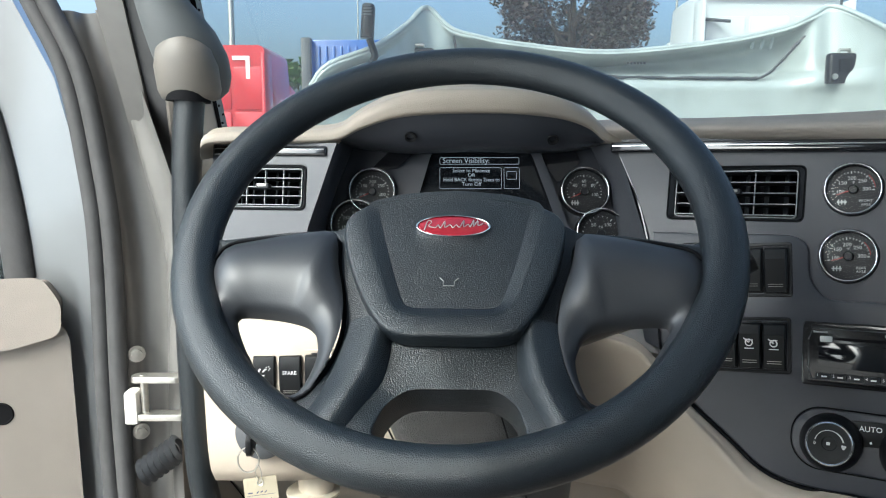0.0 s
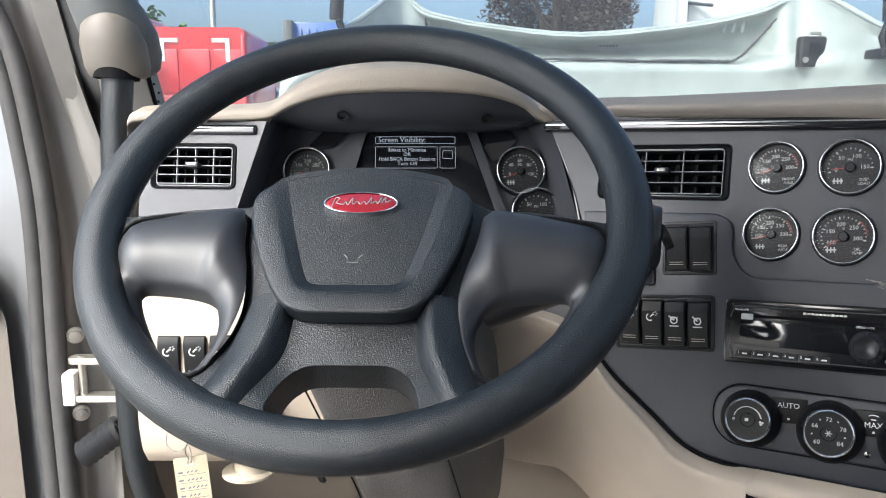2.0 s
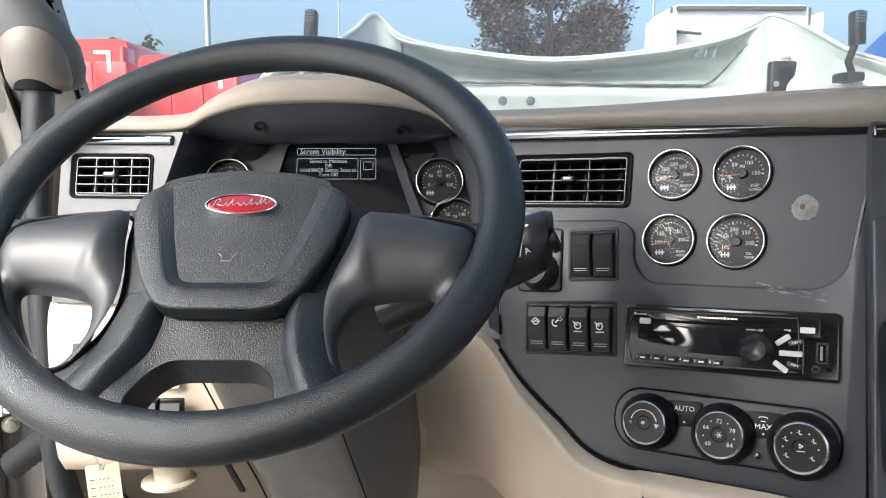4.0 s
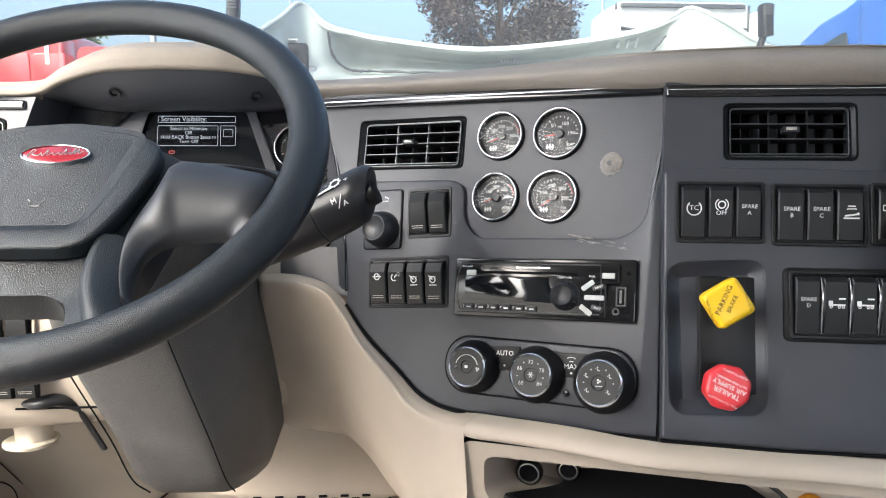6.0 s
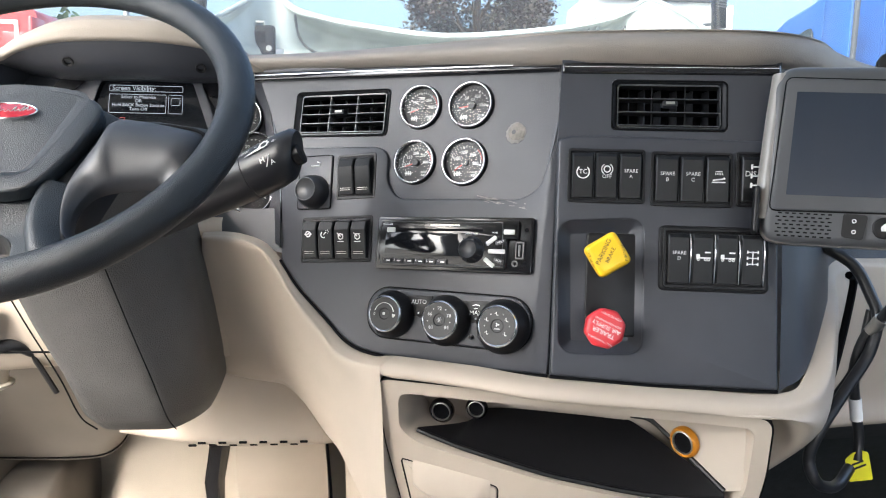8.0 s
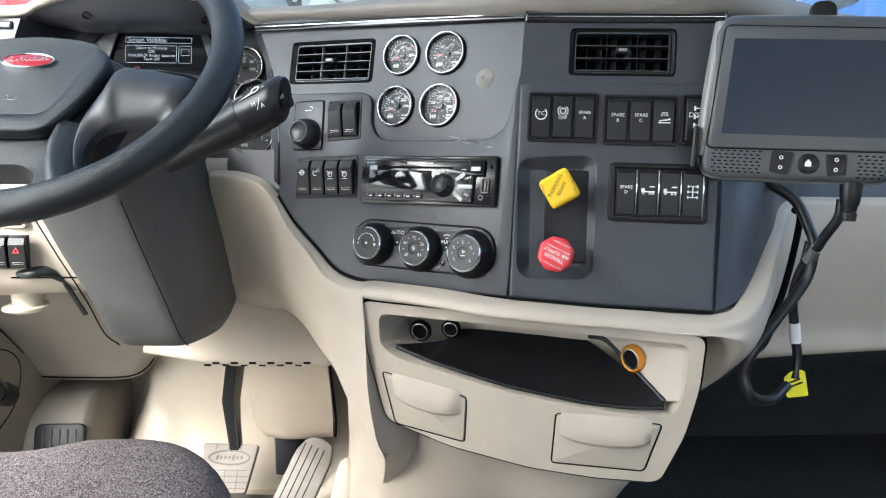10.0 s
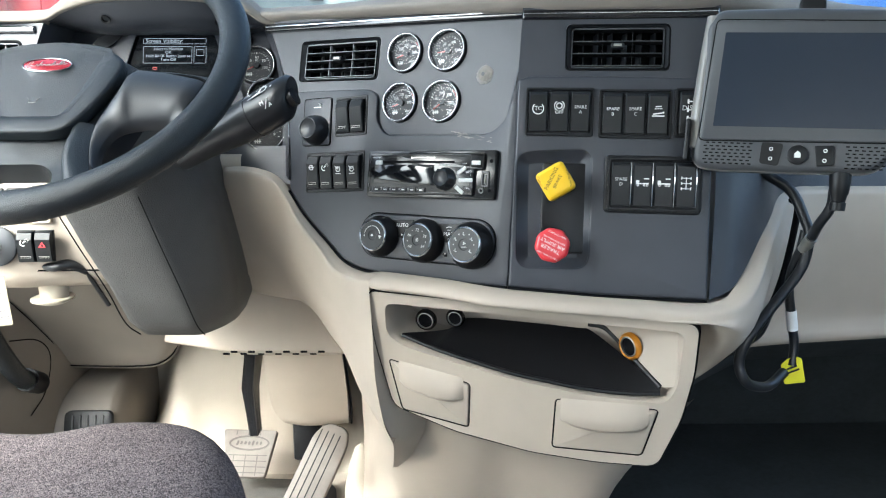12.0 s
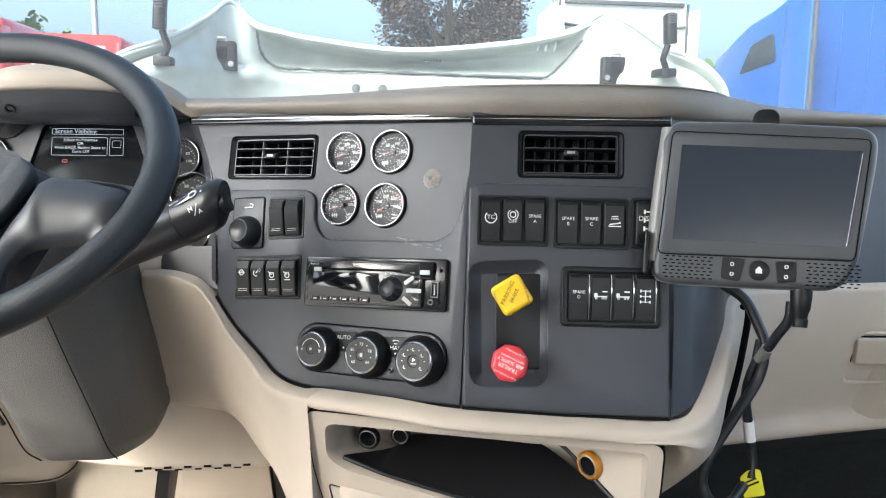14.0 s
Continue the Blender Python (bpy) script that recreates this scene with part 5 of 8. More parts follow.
# ---- things set into the panels ----
def gauge(m, r, scale, pointer, unit="", sign="", band=None, label="", spread=(192, -2), group="auxiliary gauges"):
    """A round dial instrument: housing, chrome bezel, printed face, needle and lens."""
    t = thing("gauge", m, label, "gauge", group)
    part("housing", Geo().lathe([(0, -0.012), (r * 1.03, -0.012), (r * 1.03, 0.001), (r * 1.00, 0.0032), (r * 0.95, 0.0032), (r * 0.90, -0.004), (0, -0.0042)], 48), M["black"], t, "black dial housing")
    part("bezel", Geo().lathe([(r * (0.950 - 0.046 * math.cos(math.pi * k / 8)), 0.0020 + 0.0032 * math.sin(math.pi * k / 8)) for k in range(9)], 48), M["chrome"], t, "chrome bezel ring", angle=60)
    f = part("dial_face", Geo().slab(circle(r * 0.90, 40), -0.0045, -0.0038), M["face"], t, "black printed dial face")
    g, n = Geo(), len(scale)
    a0, a1 = spread
    steps = (n - 1) * 5
    for k in range(steps + 1):
        a = radians(a0 + (a1 - a0) * k / steps)
        q = 0.62 if k % 5 == 0 else 0.66
        bar(g, q * r * math.cos(a), q * r * math.sin(a), 0.72 * r * math.cos(a), 0.72 * r * math.sin(a), r * (0.036 if k % 5 == 0 else 0.024), -0.0038, -0.0036)
    for k, s in enumerate(scale):
        a = radians(a0 + (a1 - a0) * k / (n - 1))
        letters(g, s, r * 0.20, 0.45 * r * math.cos(a), 0.42 * r * math.sin(a) + r * 0.02, -0.0036)
    if unit:
        letters(g, unit, r * 0.14, 0, r * 0.27, -0.0036)
    for k, s in enumerate(sign.split("/") if sign else []):
        letters(g, s, r * 0.14, r * 0.42, -r * (0.44 + 0.14 * k), -0.0036)
    for k in range(3):
        bar(g, -r * (0.50 - 0.11 * k), -r * 0.56, -r * (0.50 - 0.11 * k), -r * 0.36, r * 0.04, -0.0038, -0.0036)
    bar(g, -r * 0.56, -r * 0.46, -r * 0.22, -r * 0.46, r * 0.05, -0.0038, -0.0036)
    part("dial_print", g, M["dial_ink"], f)
    if band:
        part("warning_band", Geo().slab(arc(r * 0.74, band[0], band[1], r * 0.022), -0.0038, -0.0035), M["needle"], f, "red warning band")
    a = radians(pointer)
    g = Geo().slab(turned([(0, -r * 0.026), (r * 0.60, -r * 0.008), (r * 0.60, r * 0.008), (0, r * 0.026)], 0, 0, pointer), -0.003, -0.0022)
    part("needle", g, M["needle"], t, "red needle")
    part("needle_hub", Geo().lathe([(0, -0.004), (r * 0.17, -0.004), (r * 0.17, -0.001), (r * 0.14, 0.0), (0, 0.0)], 20), M["satin"], t)
    lens = part("lens", Geo().lathe([(r * 0.885, 0.0022), (r * 0.5, 0.0029), (0, 0.0031)], 40), M["clear"], t, "clear flat lens")
    lens.visible_shadow = False
    return t


F5 = ("100", "150", "200", "250", "300")
gauge(on1(0.006, 0.0635, -0.004), 0.0255, F5, 198, "°F", "FRONT/AXLE", (45, 5), "small black front axle temperature gauge with chrome bezel")
gauge(on1(0.070, 0.0665, -0.004), 0.0265, ("0", "50", "100", "150"), 184, "PSI", "SUSP/LOAD", None, "small black suspension load gauge with chrome bezel")
gauge(on1(0.010, -0.0015, -0.004), 0.0255, F5, 196, "°F", "REAR/AXLE", (45, 5), "small black rear axle temperature gauge with chrome bezel")
gauge(on1(0.073, 0.0015, -0.004), 0.0265, F5, 214, "°F", "OIL/TEMP", (45, 5), "small black oil temperature gauge with chrome bezel", (212, -12))


def air_vent(m, w, h, rows, cols, bright, label):
    t = thing("air_vent", m, label, "air vent", "dashboard air vents")
    part("surround", Geo().ring(rrect(w, h, 0.006, 3), rrect(w - 0.004, h - 0.004, 0.005, 3), -0.020, 0.0006, 0.0005), M["dark"], t)
    edge = M["slat"] if bright else M["tablet"]
    core = part("louvre_frame", Geo().ring(rrect(w * 0.89, h * 0.86, 0.004, 3), rrect(w * 0.87, h * 0.82, 0.004, 3), -0.014, -0.0035), M["satin"], t)
    part("frame_rim", Geo().tube([(x, y, -0.0032) for x, y in rrect(w * 0.88, h * 0.84, 0.004, 3)], 0.0006, 6, closed=True), edge, core)
    part("recess_slope", Geo().grid([[(x, y, 0.0002) for x, y in rrect(w - 0.004, h - 0.004, 0.005, 3)], [(x, y, -0.006) for x, y in rrect(w * 0.89, h * 0.86, 0.004, 3)]], closed=True, flip=True), M["satin"], t)
    for k in range(rows):
        y = (k / (rows - 1) - 0.5) * h * 0.78
        g = Geo().slab(rrect(w * 0.86, 0.0085, 0.0006, 1), -0.0006, 0.0006, 0, pose(0, y, -0.008, 78, 0, 0))
        slat = part("slat", g, M["black"], t)
        part("slat_edge", Geo().tube([(-w * 0.43, y + 0.0009, -0.0035), (w * 0.43, y + 0.0009, -0.0035)], 0.0006, 6), edge, slat)
    for k in range(cols):
        x = ((k + 1) / (cols + 1) - 0.5) * w * 0.86
        part("upright", Geo().box((0.0008, h * 0.78, 0.004), at(x, 0, -0.0065)), edge if bright else M["black"], t)
    for k in range(6):
        x = ((k + 0.5) / 6 - 0.5) * w * 0.84
        part("rear_vane", Geo().slab(rrect(0.0014, h * 0.8, 0.0004, 1), -0.006, 0.006, 0, pose(x, 0, -0.024, 0, 25, 0)), M["satin"], t)
    tab = part("thumb_tab", Geo().box((0.015, 0.006, 0.009), at(0.0, h * 0.02, 0.0005), 0.0015), M["satin"], t)
    part("tab_cap", Geo().box((0.009, 0.0028, 0.0012), at(0.0, h * 0.02 + 0.0005, 0.0052), 0.0004), M["steel"], tab, "chrome tab cap")
    return t


air_vent(on1(VENT1[0], VENT1[1], -0.005, -3), 0.136, 0.058, 5, 2, True, "black louvred air vent with bright slat edges in the centre panel")
air_vent(on2(0.029, 0.052, -0.0035), 0.118, 0.054, 4, 2, False, "black louvred air vent in the switch panel")
air_vent(facing((-0.196, 0.845, 1.092), -8, 12.4), 0.096, 0.050, 5, 3, True, "black louvred air vent at the door side")


def rocker(m, w, h, print_lines=(), marks=None, group="dashboard rocker switches", label="black rocker switch with two grip lines", level=False):
    """A rocker switch: bezel, two-faced cap, printed sign, grip lines."""
    t = thing("rocker_switch", m, label, "switch", group)
    part("bezel", Geo().slab(rrect(w, h, 0.001, 2), -0.004, 0.0008, 0.0004), M["black"], t)
    prof = [(-h * 0.47, 0.0), (-h * 0.465, 0.0035), (-h * 0.2, 0.0062), (h * 0.22, 0.0092), (h * 0.42, 0.0062), (h * 0.47, 0.0)]
    if level:
        prof = [(-h * 0.47, 0.0), (-h * 0.465, 0.0048), (-h * 0.2, 0.0066), (h * 0.38, 0.0088), (h * 0.45, 0.0070), (h * 0.47, 0.0)]
    rows = []
    for y, z in prof:
        c = min(0.0012, z * 0.5)
        rows.append([(-w * 0.46, y, 0.0), (-w * 0.46, y, max(0, z - c)), (-w * 0.46 + c, y, z), (w * 0.46 - c, y, z), (w * 0.46, y, max(0, z - c)), (w * 0.46, y, 0.0)])
    cap = part("cap", Geo().grid(rows, flip=True), M["cap"], t, "black rocker cap", angle=25)
    lie = Matrix.Translation((0, 0, 0)) @ Matrix.Rotation(math.atan2(0.003, h * 0.42), 4, "X")
    g = Geo()
    for k in range(2):
        if level:
            g.slab(circle(0.0004, 6, -w * 0.30, -h * 0.33 + 0.0022 * k), 0, 0.0002)
            g.slab(circle(0.0004, 6, -w * 0.24, -h * 0.33 + 0.0022 * k), 0, 0.0002)
        else:
            bar(g, -w * 0.3, -h * 0.36 + 0.0022 * k, w * 0.3, -h * 0.36 + 0.0022 * k, 0.0005, 0.0, 0.0002)
    part("indicator_dots" if level else "grip_lines", Geo().add(g.v, g.f, pose(0, 0, 0.0068, 5.5, 0, 0)), M["steel"], cap)
    g = Geo()
    for k, s in enumerate(print_lines):
        letters(g, s, w * 0.22, 0, h * 0.11 - w * 0.24 * k, 0)
    if marks:
        marks(g, w)
    if g.v:
        part("sign", Geo().add(g.v, g.f, lie @ Matrix.Translation((0, 0, 0.0082))), M["ink"], cap, "white printed sign")
    return t


def sign_ring(g, w):
    g.ring(circle(w * 0.17, 16, 0, w * 0.30), circle(w * 0.12, 16, 0, w * 0.30), 0, 0.0002)
    bar(g, -w * 0.24, w * 0.30, w * 0.24, w * 0.30, w * 0.04, 0, 0.0002)
    bar(g, -w * 0.06, w * 0.26, w * 0.08, w * 0.40, w * 0.04, 0, 0.0002)


def sign_dial(g, w):
    g.slab(arc(w * 0.16, 120, 300, w * 0.05, 10, -w * 0.04, w * 0.26), 0, 0.0002)
    bar(g, -w * 0.04, w * 0.26, w * 0.10, w * 0.40, w * 0.05, 0, 0.0002)
    for k in range(5):
        a = radians(72 * k)
        bar(g, w * (0.20 + 0.06 * math.cos(a)), w * (0.42 + 0.06 * math.sin(a)), w * (0.20 + 0.11 * math.cos(a)), w * (0.42 + 0.11 * math.sin(a)), w * 0.03, 0, 0.0002)


def sign_clock(g, w):
    g.ring(circle(w * 0.17, 14, 0, w * 0.16), circle(w * 0.12, 14, 0, w * 0.16), 0, 0.0002)
    bar(g, 0, w * 0.16, -w * 0.22, w * 0.36, w * 0.05, 0, 0.0002)
    bar(g, -w * 0.2, -w * 0.10, w * 0.2, -w * 0.10, w * 0.04, 0, 0.0002)


def sign_truck(g, w):
    g.slab(rrect(w * 0.16, w * 0.2, w * 0.02, 1, -w * 0.24, w * 0.12), 0, 0.0002)
    bar(g, -w * 0.16, w * 0.06, w * 0.30, w * 0.06, w * 0.06, 0, 0.0002)
    for x in (-0.22, 0.08, 0.22):
        g.ring(circle(w * 0.06, 10, w * x, -w * 0.02), circle(w * 0.03, 10, w * x, -w * 0.02), 0, 0.0002)
    bar(g, 0.05 * w, w * 0.30, w * 0.30, w * 0.30, w * 0.06, 0, 0.0002)


def sign_bunk(g, w):
    bar(g, -w * 0.28, -w * 0.10, w * 0.28, -w * 0.10, w * 0.05, 0, 0.0002)
    bar(g, -w * 0.24, -w * 0.02, w * 0.18, w * 0.04, w * 0.06, 0, 0.0002)
    g.slab(circle(w * 0.05, 10, w * 0.22, w * 0.06), 0, 0.0002)
    bar(g, -w * 0.14, w * 0.34, w * 0.14, w * 0.34, w * 0.04, 0, 0.0002)
    for k in range(5):
        bar(g, w * (-0.16 + 0.08 * k), w * 0.20, w * (-0.12 + 0.06 * k), w * 0.28, w * 0.03, 0, 0.0002)


def sign_axle(g, w):
    bar(g, 0, -w * 0.2, 0, w * 0.4, w * 0.05, 0, 0.0002)
    for y in (-0.16, 0.10, 0.36):
        bar(g, -w * 0.2, w * y, w * 0.2, w * y, w * 0.04, 0, 0.0002)
        for x in (-0.22, 0.22):
            bar(g, w * x, w * (y - 0.07), w * x, w * (y + 0.07), w * 0.06, 0, 0.0002)


def sign_traction(g, w):
    g.slab(arc(w * 0.27, 130, 410, w * 0.05, 18, 0, w * 0.16), 0, 0.0002)
    letters(g, "TC", w * 0.28, 0, w * 0.17, 0)


def sign_brake_off(g, w):
    g.ring(circle(w * 0.16, 14, 0, w * 0.30), circle(w * 0.11, 14, 0, w * 0.30), 0, 0.0002)
    g.slab(arc(w * 0.24, 120, 240, w * 0.04, 8, 0, w * 0.30), 0, 0.0002)
    g.slab(arc(w * 0.24, -60, 60, w * 0.04, 8, 0, w * 0.30), 0, 0.0002)
    letters(g, "OFF", w * 0.24, 0, -w * 0.02, 0)


def rocker_bank(place, u, v, w, h, signs, chrome=False, group="", turn=0.0):
    """A row of rockers in a shared black frame."""
    n = len(signs)
    frame_ = whole("switch_housing", Geo().ring(rrect(w + 0.006, h + 0.006, 0.003, 3), rrect(w, h, 0.0015, 3), -0.012, 0.0012 if place is on1 else 0.003, 0.0005), M["black"], "black frame holding a row of rocker switches", "switch frame", m=place(u, v, 0, turn))
    part("frame_floor", Geo().slab(rrect(w + 0.004, h + 0.004, 0.002, 2), -0.012, -0.004), M["dark"], frame_)
    for k, (txt, marks, lab) in enumerate(signs):
        x = (k - (n - 1) / 2) * w / n
        c, s = math.cos(radians(P1TURN if place is on1 else 0)), math.sin(radians(P1TURN if place is on1 else 0))
        r = rocker(place(u + x * c, v + x * s, 0, turn), w / n - 0.0008, h - 0.001, txt, marks, group, lab, place is not on1)
        if chrome:
            part("chrome_edge", Geo().tube(spline([(w / n * 0.47, -h * 0.46, 0.004), (w / n * 0.47, -h * 0.2, 0.0075), (w / n * 0.47, h * 0.22, 0.0105), (w / n * 0.47, h * 0.44, 0.006)], 3), 0.0008, 6), M["chrome"], r, "chrome edge line")


rocker_bank(on1, -0.0635, -0.0225, 0.047, 0.048, [((), None, "plain black rocker switch beside the round knob")] * 2, group="plain rocker switches", turn=1)
rocker_bank(on1, -0.077, -0.0995, 0.092, 0.049, [((), sign_ring, "black rocker switch with a white engine sign"), ((), sign_dial, "black rocker switch with a white dimmer sign"), (("ON",), sign_clock, "worn black rocker switch with cruise on and off sign"), (("SET",), sign_clock, "worn black rocker switch with set and resume sign")], group="lower rocker switches", turn=1)
rocker_bank(on2, -0.036, -0.0235, 0.072, 0.050, [((), sign_traction, "black rocker switch with white traction control sign"), ((), sign_brake_off, "black rocker switch with white brake off sign"), (("SPARE", "A"), None, "black spare rocker switch lettered A")], group="upper rocker switches")
rocker_bank(on2, 0.049, -0.0255, 0.075, 0.050, [(("SPARE", "B"), None, "black spare rocker switch lettered B"), (("SPARE", "C"), None, "black spare rocker switch lettered C"), ((), sign_bunk, "black rocker switch with white bunk lamp sign")], group="upper rocker switches")
rocker_bank(on2, 0.1135, -0.0245, 0.036, 0.050, [(("DISABLE",), sign_axle, "black rocker switch lettered disable beside the tablet")], group="upper rocker switches")
whole("switch_stand", Geo().slab(rrect(0.108, 0.066, 0.006, 4, *lean2(0.069, -0.106)), -0.002, 0.003, 0.0025), M["black"], "black raised plinth under four rocker switches", "switch frame", m=P2F)
rocker_bank(lambda u, v, w=0.0, turn=0.0: on2(u, v, w + 0.003, turn), 0.069, -0.106, 0.094, 0.054, [(("SPARE", "D"), None, "black spare rocker switch lettered D with chrome edge"), ((), sign_truck, "black rocker switch with white trailer dump sign"), ((), sign_truck, "black rocker switch with white fifth wheel sign"), ((), sign_axle, "black rocker switch with white axle lock sign")], True, "chrome edged rocker switches")

# selector knob on its square plate
k = thing("rotary_selector", on1(-0.1205, -0.033), "black round selector knob on a square plate", "knob")
part("back_plate", Geo().slab(rrect(0.046, 0.064, 0.003, 3), -0.002, 0.002, 0.001), M["panel"], k)
part("plate_line", Geo().ring(rrect(0.0485, 0.0665, 0.004, 3), rrect(0.0465, 0.0645, 0.003, 3), -0.002, 0.0012), M["dark"], k)
part("knob", Geo().lathe([(0, 0), (0.0205, 0), (0.0205, 0.005), (0.0195, 0.011), (0.0165, 0.020), (0.0135, 0.0225), (0.012, 0.0215), (0, 0.0205)], 36, at(0.001, -0.012)), M["satin"], k, "black knob with a dished end", angle=60)
part("knob_ring", Geo().tube([(0.001 + 0.0136 * math.cos(a), -0.012 + 0.0136 * math.sin(a), 0.0226) for a in np.linspace(0, 2 * math.pi, 33)[:-1]], 0.0007, 6, closed=True), M["tablet"], k)
g = Geo().tube([(-0.006, 0.020, 0.0022), (0.006, 0.020, 0.0022), (0.007, 0.023, 0.0022), (0.002, 0.025, 0.0022)], 0.0007, 5)
part("arrow_mark", g, M["ink"], k)

# torn spot where something was glued on
rnd = random.Random(12)
spot = [(q * math.cos(a), 1.08 * q * math.sin(a)) for a, q in [(a, 0.0112 * (1 + 0.05 * math.sin(2 * a + 0.6) + rnd.uniform(-0.06, 0.06))) for a in np.linspace(0, 2 * math.pi, 33)[:-1]]]
patch = thing("adhesive_patch", on1(0.129, 0.036, -0.005), "torn grey adhesive patch stuck on the centre panel", "patch")
part("glue_edge", Geo().slab(spot, -0.001, 0.0006, 0.0003), M["dust"], patch)
part("paper_rest", Geo().slab([(x * 0.85 + 0.001, y * 0.8 + 0.001) for x, y in spot], 0.0, 0.0012, 0.0004), material("torn_grey_paper", (0.22, 0.20, 0.18), 0.8, vary=0.5, scale=250, bump=0.5, bump_scale=600), patch, "torn grey paper")
part("dark_hole", Geo().slab([(x * 0.2 - 0.002, y * 0.22 + 0.001) for x, y in spot], 0.0005, 0.0014), M["panel"], patch)


# radio
def radio(m):
    t = thing("radio", m, "black single-slot truck radio with knob and glossy display", "radio")
    part("body", Geo().slab(rrect(0.187, 0.060, 0.003, 3), -0.02, 0.006, 0.0015), M["radio"], t, "black radio body")
    part("faceplate", Geo().slab(soften([(-0.0875, -0.026), (0.0665, -0.026), (0.0665, 0.006), (0.079, 0.006), (0.079, 0.026), (-0.0875, 0.026)], 0.002, 2), 0.004, 0.011, 0.001), M["radio"], t, "gloss black faceplate")
    part("display", Geo().slab([(-0.079, -0.012), (0.018, -0.014), (0.010, 0.006), (0.010, 0.011), (-0.079, 0.011)], 0.010, 0.0118, 0.0004), M["screen"], t, "dark glossy display")
    part("disc_slot", Geo().slab(rrect(0.110, 0.0025, 0.001, 2, -0.016, 0.0148), 0.0105, 0.0115), M["dark"], t)
    knob = part("volume_knob", Geo().lathe([(0, 0.008), (0.0145, 0.008), (0.0145, 0.012), (0.0125, 0.0135), (0.0115, 0.022), (0.0095, 0.0235), (0.0085, 0.0225), (0, 0.0222)], 32, at(0.0275, -0.0065)), M["satin"], t, "black volume knob", angle=50)
    for s in range(12):
        a = math.pi * s / 6
        part("knob_rib", Geo().box((0.0012, 0.0025, 0.009), pose(0.0275 + 0.0118 * math.cos(a), -0.0065 + 0.0118 * math.sin(a), 0.0172, 0, 0, math.degrees(a) - 90), 0.0003), M["black"], knob)
    for x, y, w, a, bright in ((0.0495, 0.0040, 0.0135, 36, True), (0.0560, -0.0075, 0.0190, 0, True), (0.0480, -0.0195, 0.0135, -36, True), (0.0600, 0.0025, 0.012, 14, False), (0.0590, -0.0175, 0.012, -14, False)):
        part("side_button", Geo().slab(turned(rrect(w, 0.0048, 0.001, 2), x, y, a), 0.010, 0.0124, 0.0006), M["dial_ink"] if bright else M["satin"], t, "pale grey key" if bright else "")
    for n in range(6):
        b = part("preset_button", Geo().slab(rrect(0.0125, 0.0056, 0.0006, 2, -0.0745 + 0.0135 * n, -0.0205), 0.010, 0.0128, 0.0006), M["satin"], t)
        g = letters(Geo(), str(n + 1), 0.0036, -0.0787 + 0.0135 * n, -0.0200, 0.0129)
        bar(g, -0.0755 + 0.0135 * n, -0.0208, -0.0708 + 0.0135 * n, -0.0208, 0.0014, 0.0128, 0.0130)
        part("preset_print", g, M["ink"], b)
    g = Geo()
    for k in range(11):
        g.slab(rrect(0.0026, 0.0024 if k in (0, 7) else 0.0016, 0.0002, 1, -0.0232 + 0.0033 * k, 0.0200), 0.0110, 0.0112)
    part("maker_bar", g, M["steel"], t, "pale bar where the maker's name stands")
    g = Geo()
    letters(g, "Bluetooth", 0.0030, -0.0775, 0.0205, 0.0112)
    letters(g, "MENU • OK", 0.0028, 0.026, 0.0110, 0.0112)
    letters(g, "PWR", 0.0028, 0.053, 0.0125, 0.0112)
    letters(g, "NEXT", 0.0030, 0.0605, 0.0025, 0.0126, 14)
    letters(g, "PREV", 0.0030, 0.0595, -0.0175, 0.0126, -14)
    part("face_print", g, M["ink"], t)
    part("trim_line", Geo().tube([(-0.0875, 0.0125, 0.0112), (-0.084, 0.0235, 0.0112), (0.061, 0.0235, 0.0112), (0.0625, 0.0, 0.0112), (0.061, -0.0235, 0.0112), (-0.084, -0.0235, 0.0112), (-0.0875, -0.0125, 0.0112)], 0.0005, 6), M["tablet"], t, "thin grey trim line")
    part("phone_key", Geo().slab(rrect(0.0105, 0.0055, 0.0008, 2, -0.0725, 0.0140), 0.010, 0.0126, 0.0005), M["dial_ink"], t, "pale phone key")
    part("eject_key", Geo().slab(rrect(0.012, 0.0052, 0.0006, 2, 0.0690, 0.0135), 0.009, 0.0126, 0.0005), M["dial_ink"], t, "pale eject key")
    usb = part("usb_socket", Geo().ring(rrect(0.010, 0.019, 0.0012, 2, 0.0805, -0.0055), rrect(0.006, 0.0145, 0.0006, 2, 0.0805, -0.0055), 0.004, 0.0085, 0.0005), M["satin"], t)
    part("usb_tongue", Geo().box((0.0022, 0.012, 0.003), at(0.0798, -0.0055, 0.006)), M["dust"], usb)
    part("jack", Geo().lathe([(0.0015, 0.006), (0.0034, 0.006), (0.0034, 0.0078), (0.0022, 0.0078), (0.0018, 0.0065)], 18, at(0.0755, -0.0195)), M["satin"], t)
    for x, y in ((0.0865, 0.0165), (0.0865, -0.0190)):
        part("screw_hole", Geo().slab(circle(0.0022, 12, x, y), 0.0055, 0.0066), M["dark"], t)
    return t


radio(on1(0.0775, -0.0925, 0.0, -1.6))

# climate controls
clim = whole("climate_plate", Geo().slab(turned(rrect(0.196, 0.056, 0.026, 8), *lean1(0.0835, -0.1735), 2), -0.002, 0.0035, 0.002), M["panel"], "charcoal oval plate behind the three climate knobs", "control plate", m=P1F)
part("plate_gap", Geo().slab(turned(rrect(0.199, 0.059, 0.027, 8), *lean1(0.0835, -0.1735), 2), -0.002, 0.001), M["dark"], clim)


